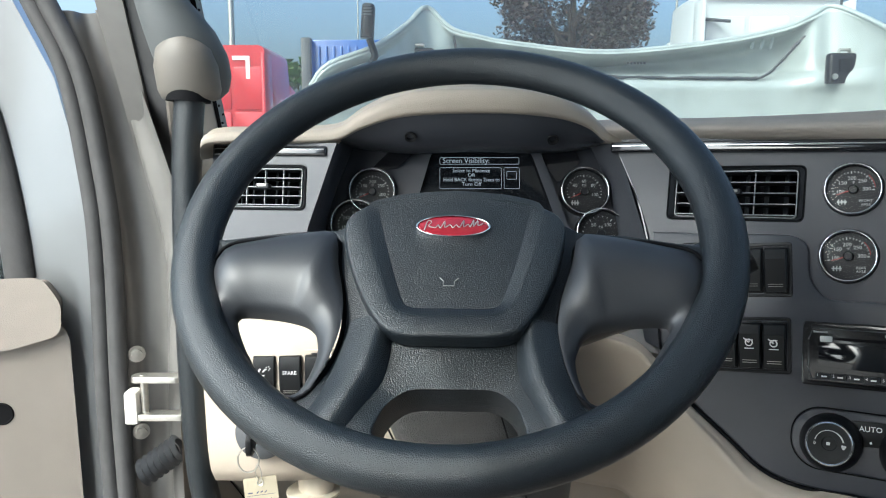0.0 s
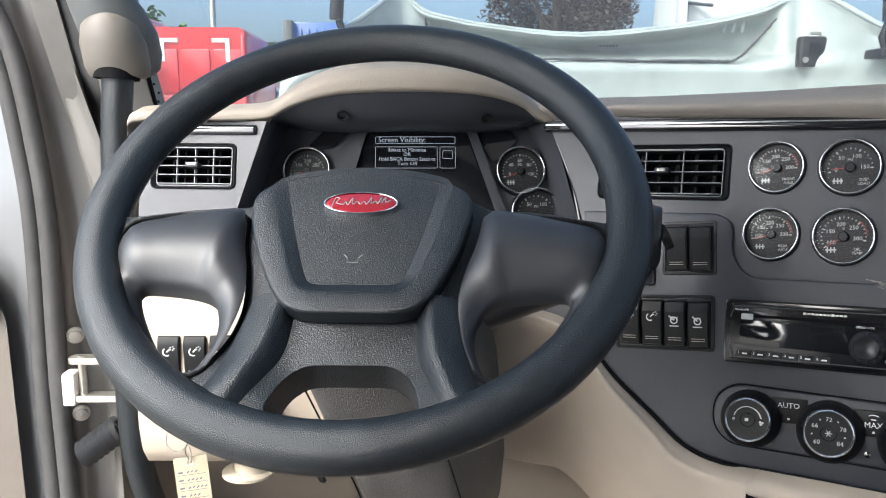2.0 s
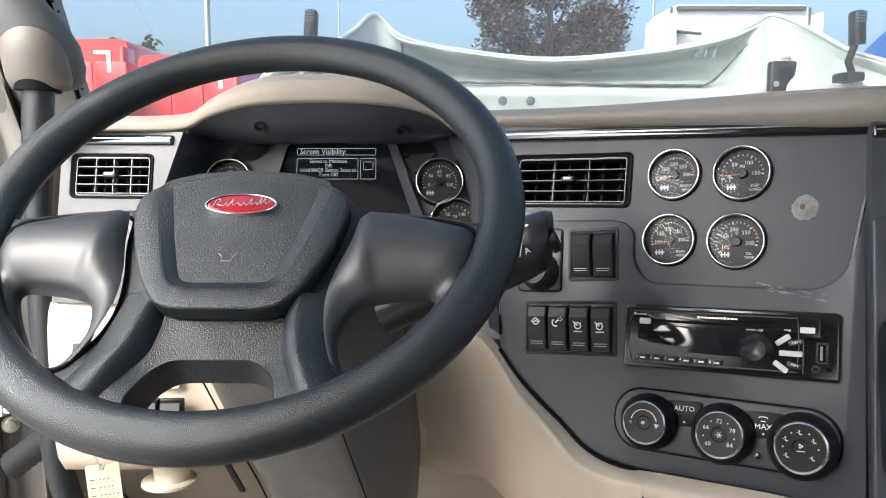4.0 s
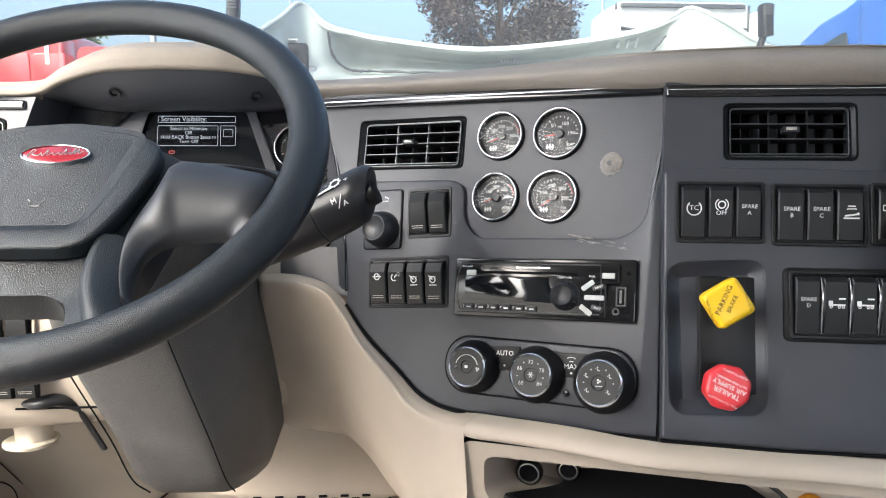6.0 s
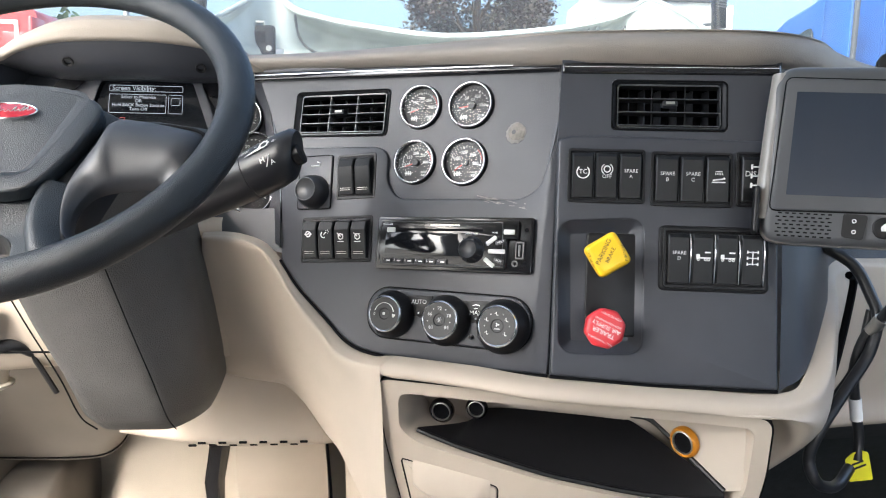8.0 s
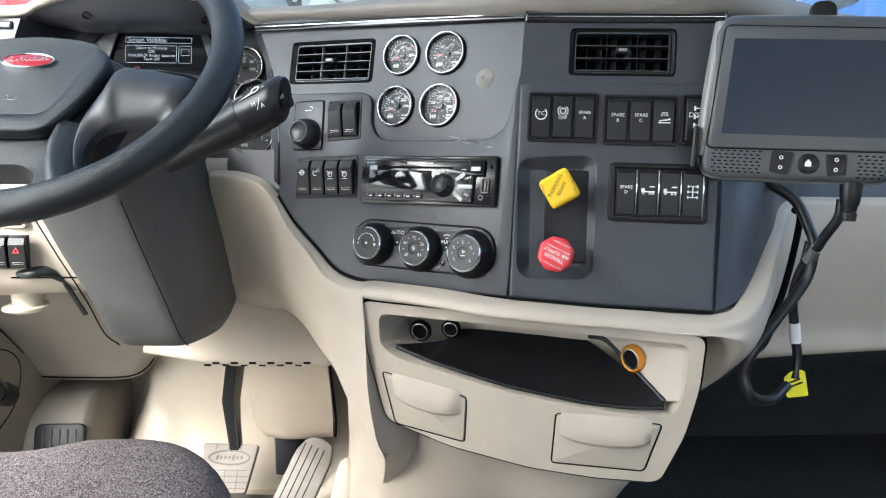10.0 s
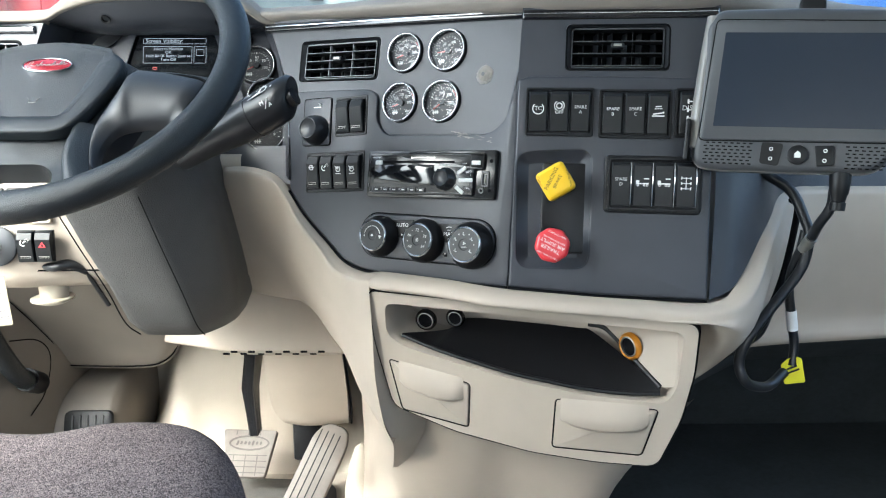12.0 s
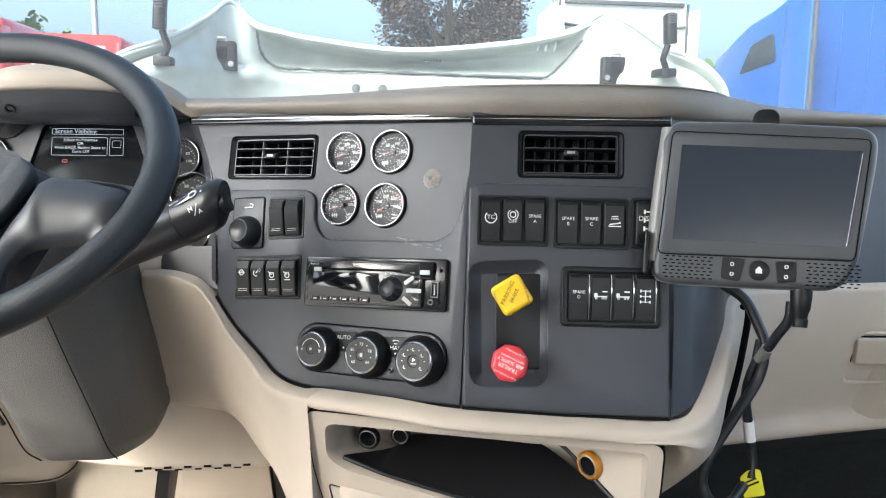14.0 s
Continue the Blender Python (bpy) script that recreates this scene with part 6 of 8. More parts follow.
def climate_knob(m, r, kind, label):
    t = thing("climate_dial", m, label, "knob", "climate knobs")
    part("skirt", Geo().lathe([(0, 0), (r * 1.38, 0), (r * 1.38, 0.006), (r * 1.20, 0.014), (r * 1.02, 0.020), (0, 0.020)], 40), M["black"], t, "black knob skirt", angle=50)
    part("chrome_ring", Geo().lathe([(r * 1.02, 0.0150), (r * 1.07, 0.0170), (r * 1.05, 0.0212), (r * 0.985, 0.0222), (r * 0.93, 0.0215), (r * 0.93, 0.018)], 44), M["chrome"], t, "chrome ring", angle=60)
    part("knob_face", Geo().lathe([(0, 0.0205), (r * 0.30, 0.0205), (r * 0.34, 0.0212), (r * 0.93, 0.0214), (r * 0.93, 0.018)], 40), M["cap"], t, "black printed knob face")
    g = Geo()
    z = 0.0218
    if kind == "temp":
        for s, a in (("60", 222), ("66", 150), ("72", 88), ("78", 22), ("84", -42)):
            letters(g, s, r * 0.27, r * 0.62 * math.cos(radians(a)), r * 0.60 * math.sin(radians(a)), z)
        for a in (120, 55, -10, 186):
            g.slab(circle(r * 0.035, 8, r * 0.66 * math.cos(radians(a)), r * 0.66 * math.sin(radians(a))), z - 0.0002, z)
        for q in range(3):
            a = radians(60 * q)
            bar(g, -r * 0.15 * math.cos(a), -r * 0.15 * math.sin(a), r * 0.15 * math.cos(a), r * 0.15 * math.sin(a), r * 0.03, 0.0205, 0.0208)
    elif kind == "fan":
        g.slab(arc(r * 0.62, 165, 60, r * 0.035, 16), z - 0.0002, z)
        g.slab(arc(r * 0.62, 60, 10, r * 0.065, 10), z - 0.0002, z)
        letters(g, "0", r * 0.22, -r * 0.62, -r * 0.02, z)
        g.slab(rrect(r * 0.16, r * 0.15, r * 0.03, 2, -r * 0.04, 0), 0.0205, 0.0208)
        for q in range(3):
            a = radians(120 * q + 20)
            g.slab(circle(r * 0.06, 8, r * 0.62 + r * 0.06 * math.cos(a), -r * 0.10 + r * 0.06 * math.sin(a)), z - 0.0002, z)
    else:
        for a in (150, 90, 30, 215, -40):
            x, y = r * 0.60 * math.cos(radians(a)), r * 0.60 * math.sin(radians(a))
            g.slab(circle(r * 0.035, 8, x - r * 0.04, y + r * 0.07), z - 0.0002, z)
            bar(g, x - r * 0.05, y + r * 0.02, x - r * 0.02, y - r * 0.07, r * 0.045, z - 0.0002, z)
            bar(g, x - r * 0.02, y - r * 0.07, x + r * 0.07, y - r * 0.055, r * 0.035, z - 0.0002, z)
            bar(g, x - r * 0.14, y + r * 0.01, x - r * 0.09, y + r * 0.01, r * 0.025, z - 0.0002, z)
        for a in (120, 60, 0, 180):
            g.slab(circle(r * 0.035, 8, r * 0.66 * math.cos(radians(a)), r * 0.66 * math.sin(radians(a))), z - 0.0002, z)
        for q in range(3):
            g.slab(circle(r * 0.045, 8, r * 0.06 * math.cos(2.1 * q), r * 0.07 + r * 0.06 * math.sin(2.1 * q)), 0.0205, 0.0208)
        bar(g, -r * 0.16, -r * 0.14, r * 0.16, -r * 0.14, r * 0.035, 0.0205, 0.0208)
    part("knob_print", g, M["dial_ink"], t, "pale printed scale")
    return t


climate_knob(on1(0.0185, -0.1775, 0.003), 0.0192, "fan", "black fan knob with chrome ring")
climate_knob(on1(0.0865, -0.1760, 0.003), 0.0200, "temp", "black temperature knob numbered 60 to 84 with chrome ring")
climate_knob(on1(0.1535, -0.1740, 0.003), 0.0209, "flow", "black air direction knob with chrome ring")
for u, v, txt in ((0.050, -0.163, "AUTO"), (0.1195, -0.161, "MAX")):
    b = thing("climate_button", on1(u, v, 0.003), "black tapered button lettered " + txt.lower(), "button", "climate buttons")
    part("key", Geo().slab(soften([(-0.010, -0.013), (0.010, -0.013), (0.017, 0.010), (-0.017, 0.010)], 0.002, 2), -0.001, 0.0022, 0.0008), M["black"], b)
    g = letters(Geo(), txt, 0.0068, 0, 0.003 if txt == "AUTO" else -0.003, 0.0024)
    if txt == "MAX":
        g.slab(arc(0.008, 60, 120, 0.0008, 8, 0, -0.002), 0.0022, 0.0024)
        bar(g, -0.002, 0.002, 0.002, 0.002, 0.0008, 0.0022, 0.0024)
    bar(g, -0.001, -0.009, 0.001, -0.009, 0.002, 0.0022, 0.0024)
    part("key_print", g, M["ink"], b)
whole("sensor_dot", Geo().lathe([(0, 0), (0.003, 0), (0.0027, 0.0025), (0, 0.0032)], 14), M["gloss"], "tiny glossy black sensor on the climate plate", "sensor", m=on1(0.1185, -0.190, 0.003))

# brake knobs on their textured plate in the well
part("knob_plate", Geo().slab(rrect(0.056, 0.106, 0.004, 3, *lean2(-0.0285, -0.134)), -0.0135, -0.009, 0.002), M["black"], dash, "black textured plate behind the brake knobs", m=P2F)


def air_knob(u, v, outline, mat, rows, turn, label, name):
    t = thing(name, on2(u, v, -0.010), label, "knob", "air brake knobs")
    part("stem", Geo().lathe([(0.0, 0.0), (0.011, 0.0), (0.011, 0.022), (0.008, 0.024), (0.008, 0.034), (0, 0.034)], 20), M["black"], t)
    part("button", Geo().slab(outline, 0.030, 0.045, 0.005, steps=3), mat, t, angle=50)
    g = Geo()
    for s, size, x, y, a in rows:
        letters(g, s, size, x, y, 0, a)
    part("button_print", Geo().add(g.v, g.f, at(0, 0, 0.0453, turn)), M["ink"] if mat is M["red"] else M["face"], t)
    return t


diamond = turned(soften([(-0.0175, -0.0175), (0.0175, -0.0175), (0.0175, 0.0175), (-0.0175, 0.0175)], 0.006, 4), 0, 0, 32)
air_knob(-0.0385, -0.1065, diamond, M["yellow"], [("PARKING", 0.0066, 0, 0.005, 0), ("BRAKE", 0.0055, 0, -0.0025, 0), ("PULL TO APPLY", 0.0030, -0.012, 0.0125, 40), ("PUSH TO RELEASE", 0.0030, 0.011, -0.011, 40)], 66, "yellow diamond parking brake knob", "parking_brake_valve")
octagon = [(0.0205 * math.cos(a), 0.0205 * math.sin(a)) for a in np.linspace(0, 2 * math.pi, 9)[:-1] + radians(12)]
air_knob(-0.0415, -0.1785, soften(octagon, 0.003, 2), M["red"], [("TRAILER", 0.0062, 0, 0.0045, 0), ("AIR SUPPLY", 0.0058, 0, -0.0015, 0), ("NOT FOR PARKING", 0.0030, 0, -0.0062, 0), ("PULL TO EVACUATE", 0.0028, 0, 0.0125, 0), ("PUSH TO SUPPLY", 0.0028, 0, -0.0130, 0)], 156, "red octagonal trailer air supply knob", "trailer_supply_valve")

# faint scuffs below the patch
rnd = random.Random(31)
g = Geo()
for k in range(26):
    x, y = 0.096 + 0.055 * rnd.random(), -0.037 - 0.006 * rnd.random()
    y -= 0.10 * (x - 0.098)
    g.slab(turned(rrect(rnd.uniform(0.002, 0.009), rnd.uniform(0.0003, 0.0007), 0.0001, 1), x, y, rnd.uniform(-14, 2)), 0.0, 0.00025)
whole("scuff_mark", g, M["dust"], "faint pale scuff on the charcoal panel", "scuff", m=P1F)

# ---- storage bin unit below the panels ----
unit = thing("bin_unit", BINF, "beige storage bin unit with black tray and two drawers", "storage unit")
OUT = soften([(-0.196, 0.081), (-0.188, 0.01), (-0.166, -0.078), (-0.08, -0.102), (0.02, -0.114), (0.10, -0.113), (0.172, -0.106), (0.196, -0.04), (0.207, 0.02), (0.209, 0.081)], 0.014, 7)
OPEN = soften([(-0.172, 0.067), (-0.172, 0.024), (-0.150, 0.010), (-0.09, -0.002), (-0.01, -0.016), (0.08, -0.024), (0.178, -0.022), (0.190, 0.0), (0.194, 0.070)], 0.012, 4)
D1 = soften([(-0.171, -0.010), (-0.155, -0.082), (-0.062, -0.094), (-0.059, -0.030)], 0.006, 3)
D2 = soften([(0.049, -0.034), (0.045, -0.103), (0.155, -0.095), (0.172, -0.030)], 0.006, 3)
part("fascia", Geo().plate(OUT, [OPEN, D1, D2], -0.008, 0.002), M["tan"], unit, "beige fascia", angle=50)
part("fascia_gap", Geo().plate(inset(OUT, -0.0022), [inset(OUT, 0.003)], -0.012, 0.0004), M["dark"], unit)
part("gap_line", Geo().tube([(x, y, 0.0012) for x, y in even(inset(OUT, -0.0008), 360)], 0.0010, 6, closed=True), M["dark"], unit, "thin dark gap round the fascia")
part("unit_body", Geo().grid([[(x, y, 0.0) for x, y in OUT], [(x * 0.985, y * 0.98, -0.09) for x, y in OUT]], closed=True, flip=True), M["tan"], unit, angle=60)
lip = inset(OPEN, 0.006)
part("opening_lip", Geo().grid([[(x, y, 0.002) for x, y in OPEN], [(x, y, -0.012) for x, y in lip], [(x, y, -0.075) for x, y in lip]], closed=True, flip=True), M["tan"], unit, "beige lip of the opening", angle=60)
part("back_wall", Geo().slab(inset(OPEN, 0.004), -0.085, -0.076), M["tan"], unit)
# tray: a black shelf with a curved front lip, rising to the back
tray = Geo()
front = spline([(-0.153, 0.022, -0.006), (-0.12, 0.014, -0.002), (-0.09, 0.008, 0.001), (-0.01, -0.006, 0.004), (0.04, -0.011, 0.004), (0.08, -0.014, 0.004), (0.13, -0.014, 0.003), (0.171, -0.010, 0.0)], 4)
back = spline([(-0.152, 0.024, -0.008), (-0.106, 0.017, -0.050), (-0.085, 0.028, -0.068), (-0.01, 0.029, -0.073), (0.060, 0.029, -0.073), (0.080, 0.028, -0.070), (0.130, 0.011, -0.036), (0.171, -0.004, -0.004)], 4)
tray.grid([front, back], flip=True)
tray.tube(front, 0.0028, 8)
part("tray", tray, M["black"], unit, "black rubber tray", angle=40)
part("tray_lip", Geo().tube(spline([(0.075, 0.036, -0.072), (0.098, 0.034, -0.068), (0.13, 0.018, -0.04), (0.171, -0.004, -0.004)], 5), 0.003, 8), M["black"], unit)
part("socket_wall", Geo().add([(0.098, 0.034, -0.068), (0.171, -0.004, -0.004), (0.192, 0.0, -0.002), (0.192, 0.066, -0.012), (0.100, 0.066, -0.070)], [[0, 1, 2, 3, 4]]), M["tan"], unit)
for out, hx, hy in ((D1, -0.112, -0.040), (D2, 0.108, -0.052)):
    c = (sum(p[0] for p in out) / len(out), sum(p[1] for p in out) / len(out))
    d = part("drawer", Geo().slab(inset(out, 0.0018), -0.01, 0.0035, 0.002), M["tan"], unit, "beige drawer")
    part("drawer_gap", Geo().slab(out, -0.02, -0.006).tube([(x, y, 0.0018) for x, y in even(inset(out, 0.0006), 120)], 0.0009, 6, closed=True), M["dark"], d, "thin dark gap round the drawer")
    w = 0.044 if hx < 0 else 0.052
    rows = []
    for k in range(13):
        s = k / 12 * 2 - 1
        x, sag, tilt = hx + w * s, 0.008 * (1 - s * s), (-0.15 if hx < 0 else 0.06)
        y = hy + 0.004 + tilt * (x - hx)
        q = 1 - s ** 6
        rows.append([(x, y + 0.019, 0.0030), (x, y + 0.013, 0.0036 + 0.003 * q), (x, y + 0.003 - 0.5 * sag, 0.0040 + 0.0072 * q), (x, y - 0.006 - sag, 0.0040 + 0.0088 * q), (x, y - 0.010 - sag, 0.0036 + 0.0065 * q), (x, y - 0.011 - sag, 0.003)])
    part("pull", Geo().grid(rows, flip=True), M["tan"], d, "rounded drawer pull", angle=50)


def socket(u, v, w, r, ring_mat, label, tilt=0.0):
    t = thing("power_socket", BINF @ at(u, v, w) @ pose(0, 0, 0, 0, tilt, 0), label, "socket", "dashboard sockets")
    part("collar", Geo().lathe([(r * 0.74, -0.004), (r * 0.76, 0.003), (r * 0.86, 0.0042), (r, 0.002), (r * 1.02, -0.003)], 32), ring_mat, t, angle=60)
    part("inner_ring", Geo().lathe([(r * 0.66, 0.000), (r * 0.69, 0.0038), (r * 0.77, 0.0034)], 28), M["steel"], t, "bright inner ring")
    # shallow near-black disc: the shade inside the socket is put into its colour
    part("bore_shade", Geo().lathe([(r * 0.72, 0.0024), (r * 0.66, 0.0016), (r * 0.2, 0.0004), (0, 0.0003)], 28), M["dark"], t)
    return t


socket(-0.1365, 0.0270, -0.049, 0.0145, M["gloss"], "black round power socket in the bin's back wall")
socket(-0.0960, 0.0335, -0.052, 0.0125, M["gloss"], "small black round power socket in the bin's back wall")
socket(0.1310, 0.0285, -0.0365, 0.0165, M["brass"], "amber ringed power socket in the bin's side", -38)

# ---- passenger side: glove box, footwell ----
PASSF = facing((1.225, 0.806, 0.795), -7, -4)
glove = thing("glove_box", PASSF, "beige glove box door with a recessed pull", "glove box")
part("lid", Geo().slab(rrect(0.50, 0.20, 0.02, 4, 0.10, -0.005), -0.024, -0.008, 0.003), M["tan"], glove)
part("pull_rim", Geo().tube([(x, y, 0.001) for x, y in even(rrect(0.166, 0.078, 0.008, 4, 0.0, 0.0), 100)], 0.0028, 8, closed=True), M["tan"], glove)
part("pull_gap", Geo().tube([(-0.0755, -0.006, 0.003), (-0.0745, 0.030, 0.003), (-0.071, 0.0345, 0.003), (0.078, 0.0345, 0.003)], 0.0016, 6), M["dark"], glove, "thin dark gap round the pull")
part("pull_tab", Geo().slab(rrect(0.150, 0.040, 0.005, 3, 0.002, 0.013), 0.0, 0.012, 0.003), M["tan"], glove)
g = Geo().grid([[(0.72, 0.66, 0.655), (0.95, 0.84, 0.665), (1.62, 0.90, 0.665)], [(0.72, 0.75, 0.58), (0.95, 0.92, 0.60), (1.62, 0.98, 0.60)], [(0.70, 1.10, 0.55), (0.95, 1.15, 0.55), (1.62, 1.15, 0.55)], [(0.70, 1.28, 0.30), (0.95, 1.28, 0.30), (1.62, 1.28, 0.30)]], flip=True)
part("footwell_lining", g, M["footwell"], dash, "dark passenger footwell lining", angle=60)
whole("footwell_carpet", Geo().slab([(0.72, -0.6), (1.61, -0.6), (1.61, 1.28), (0.66, 1.28)], 0.302, 0.312, 0.004), M["footwell"], "dark carpet in the passenger footwell", "carpet")

# ---- instruments behind the wheel ----
def onc(x, z, w=0.0, turn=0.0):
    return CLF @ at(x - 0.02, (z - 1.10) / math.cos(radians(18)), w, turn)


for x, z, r, sc, un, lab in ((-0.083, 1.082, 0.0250, F5, "°F", "chrome ringed temperature gauge in the instrument cluster"), (-0.102, 1.045, 0.0265, F5, "°F", "chrome ringed oil gauge in the instrument cluster"),
                             (0.166, 1.082, 0.0262, ("0", "40", "60", "80", "100"), "PSI", "chrome ringed air pressure gauge in the instrument cluster"), (0.184, 1.034, 0.0275, ("0", "50", "100", "150"), "PSI", "chrome ringed second air pressure gauge in the cluster")):
    gauge(onc(x, z, 0.004), r * 1.1, sc, 205, un, "", None, lab, (200, -20), "cluster gauges")
gauge(onc(0.181, 0.985, 0.004), 0.031, ("E", "1/2", "F"), 160, "", "", None, "chrome ringed fuel gauge low in the instrument cluster", (200, -20), "cluster gauges")
for x, z, r, lab in ((-0.045, 1.005, 0.045, "large speedometer partly hidden behind the wheel"), (0.085, 1.000, 0.045, "large rev counter partly hidden behind the wheel")):
    gauge(onc(x, z, 0.003), r, ("0", "20", "40", "60", "80"), 215, "MPH" if x < 0 else "RPM", "", None, lab, (215, -35), "cluster gauges")
scr = thing("display_screen", CLF, "dark driver information screen with pale lettering", "screen")
trap = soften([(-0.064, -0.075), (-0.035, 0.029), (0.085, 0.029), (0.120, -0.075)], 0.008, 4)
part("screen_bezel", Geo().ring(soften([(-0.073, -0.080), (-0.040, 0.035), (0.090, 0.035), (0.130, -0.080)], 0.010, 4), trap, -0.004, 0.007, 0.002), M["panel"], scr, "charcoal bezel")
part("screen_glass", Geo().slab(trap, -0.003, 0.0005), M["screen"], scr, "dark glossy screen")
g = Geo()
letters(g, "Screen Visibility:", 0.0092, -0.0205, 0.0185, 0.001, 0, 0.055, "LEFT")
for k, s in enumerate(("Select to Minimize", "OR", "Hold BACK Button 2secs to", "Turn Off")):
    letters(g, s, 0.0064, 0.0135, 0.0065 - 0.0055 * k, 0.001, 0, {0: 0.044, 2: 0.066}.get(k))
for x, y, w, h in ((0.023, 0.0185, 0.094, 0.0085), (0.0125, -0.0025, 0.073, 0.026), (0.061, -0.0025, 0.0185, 0.026), (0.061, 0.001, 0.012, 0.010)):
    g.ring(rrect(w, h, 0.0015, 2, x, y), rrect(w - 0.0009, h - 0.0009, 0.001, 2, x, y), 0.0006, 0.0009)
part("screen_print", g, M["lit"], scr, "pale lit lettering")
part("warning_sign", Geo().ring(rrect(0.007, 0.004, 0.0015, 2, -0.006, -0.0235), rrect(0.0055, 0.0025, 0.001, 2, -0.006, -0.0235), 0.0006, 0.0009), M["needle"], scr, "small red warning sign")
# dark triangular lamp windows beside the screen, and two screw recesses under the hood
for pts in ([(-0.082, 0.030), (-0.052, 0.031), (-0.074, 0.010), (-0.105, 0.006)], [(0.092, 0.030), (0.135, 0.029), (0.142, 0.018), (0.115, -0.008)]):
    whole("lamp_window", Geo().slab(soften(pts, 0.005, 3), -0.003, 0.0022, 0.001), M["gloss"], "small gloss black warning lamp window beside the screen", "lamp window", m=CLF)
for x, y, z in ((-0.036, 0.8675, 1.1480), (0.123, 0.8760, 1.1450)):
    whole("screw_recess", Geo().lathe([(0.0, 0.0), (0.0035, 0.0), (0.0045, 0.004), (0.0065, 0.0045), (0.007, 0.003)], 18), M["black"], "small black screw recess in the instrument hood", "screw", m=facing((x, y, z), 0, -38))
# curved bright seam on the cluster's edge
whole("cluster_seam", Geo().tube(spline([(0.196, 0.893, 1.140), (0.216, 0.852, 1.075), (0.2265, 0.818, 1.0), (0.229, 0.79, 0.925)], 6), 0.0016, 6), M["gloss"], "thin gloss black seam beside the instrument cluster", "trim")

# ---- driver's lower panel: switches, key, levers ----
DLF = facing((0.0, 0.816, 0.90), 0, 6)
for k, (x, z, txt, marks) in enumerate(((-0.2215, 0.889, (), sign_dial), (-0.1935, 0.889, (), sign_dial), (-0.1655, 0.889, ("SPARE",), None), (-0.1375, 0.889, (), None))):
    rocker(DLF @ at(x, z - 0.90, 0.002), 0.0255, 0.050, txt, marks, "driver side rocker switches", "black rocker switch lettered spare" if txt else "black rocker switch on the beige lower panel")
whole("switch_housing", Geo().ring(rrect(0.120, 0.058, 0.003, 3, -0.1795, -0.011), rrect(0.113, 0.051, 0.002, 3, -0.1795, -0.011), -0.004, 0.0035, 0.001), M["tan"], "beige frame round the driver side switches", "switch frame", m=DLF)
for x, marks, lab in ((-0.153, sign_dial, "black headlamp rocker switch with white sign"), (-0.127, None, "black hazard rocker switch with red triangle")):
    s = rocker(DLF @ at(x, -0.072, 0.008), 0.025, 0.046, (), marks, "light switches", lab)
    if marks is None:
        part("hazard_triangle", Geo().ring([(-0.005, -0.001), (0.005, -0.001), (0, 0.007)], [(-0.003, 0.0), (0.003, 0.0), (0, 0.0045)], 0.0095, 0.0098), M["red"], s, "red hazard triangle")
key = thing("ignition_switch", DLF @ at(-0.196, -0.072, 0.006), "dark round ignition switch with its key in place", "ignition")
part("collar", Geo().lathe([(0, 0), (0.029, 0), (0.029, 0.004), (0.024, 0.007), (0.012, 0.0085), (0.011, 0.006), (0, 0.006)], 36), M["tablet"], key, angle=50)
part("key_barrel", Geo().lathe([(0, 0.004), (0.008, 0.004), (0.008, 0.010), (0.006, 0.012), (0, 0.012)], 20), M["steel"], key)
part("key", Geo().box((0.003, 0.010, 0.022), at(-0.001, 0, 0.022), 0.001), M["steel"], key, "steel key")
part("key_head", Geo().slab(rrect(0.022, 0.024, 0.008, 4), -0.003, 0.003, 0.002, pose(-0.002, 0, 0.044, 0, 90, 0)), M["black"], key, "black key head")
part("key_ring", Geo().tube([(-0.004 + 0.011 * math.cos(a), -0.016 + 0.013 * math.sin(a), 0.047) for a in np.linspace(0, 2 * math.pi, 25)[:-1]], 0.0008, 6, closed=True), M["steel"], key)
tag = thing("key_tag", facing((-0.190, 0.770, 0.755), 4, 6, 6), "cream card key tag with handwriting hanging from the key", "tag")
part("card", Geo().slab(soften([(-0.0175, -0.035), (0.0175, -0.035), (0.0175, 0.036), (-0.0175, 0.036)], 0.002, 2), -0.0006, 0.0006), M["paper"], tag)
part("eyelet", Geo().lathe([(0.0016, 0.0004), (0.0035, 0.0012), (0.0036, 0.0004)], 16, at(0, 0.030)), M["steel"], tag)
g = Geo()
for r in range(6):
    y = 0.020 - 0.0085 * r
    bar(g, -0.015, y - 0.003, 0.015, y - 0.003, 0.0004, 0.0006, 0.0008)
    bar(g, -0.014, y, -0.009, y, 0.0016, 0.0006, 0.0008)
    for c in range(3 + r % 3):
        bar(g, -0.005 + 0.0042 * c, y - 0.001 + 0.0006 * (c % 2), -0.0025 + 0.0042 * c, y + 0.001, 0.0012, 0.0006, 0.0008)
part("handwriting", g, M["pencil"], tag, "dark pen strokes")
part("card_loop", Geo().tube(spline([(0, 0.030, 0.001), (0.003, 0.040, 0.004), (0.001, 0.052, 0.006), (-0.003, 0.042, 0.004), (0, 0.030, -0.001)], 4), 0.0006, 5), M["steel"], tag)
lev = thing("tilt_lever", None, "black column tilt lever under the lower panel", "lever")
part("handle", Geo().tube(spline([(-0.146, 0.825, 0.796), (-0.125, 0.815, 0.795), (-0.103, 0.82, 0.797), (-0.088, 0.835, 0.782)], 5), [0.008 + 0.003 * math.sin(k / 15 * math.pi) for k in range(16)], 12, flat=0.7), M["satin"], lev, angle=60)
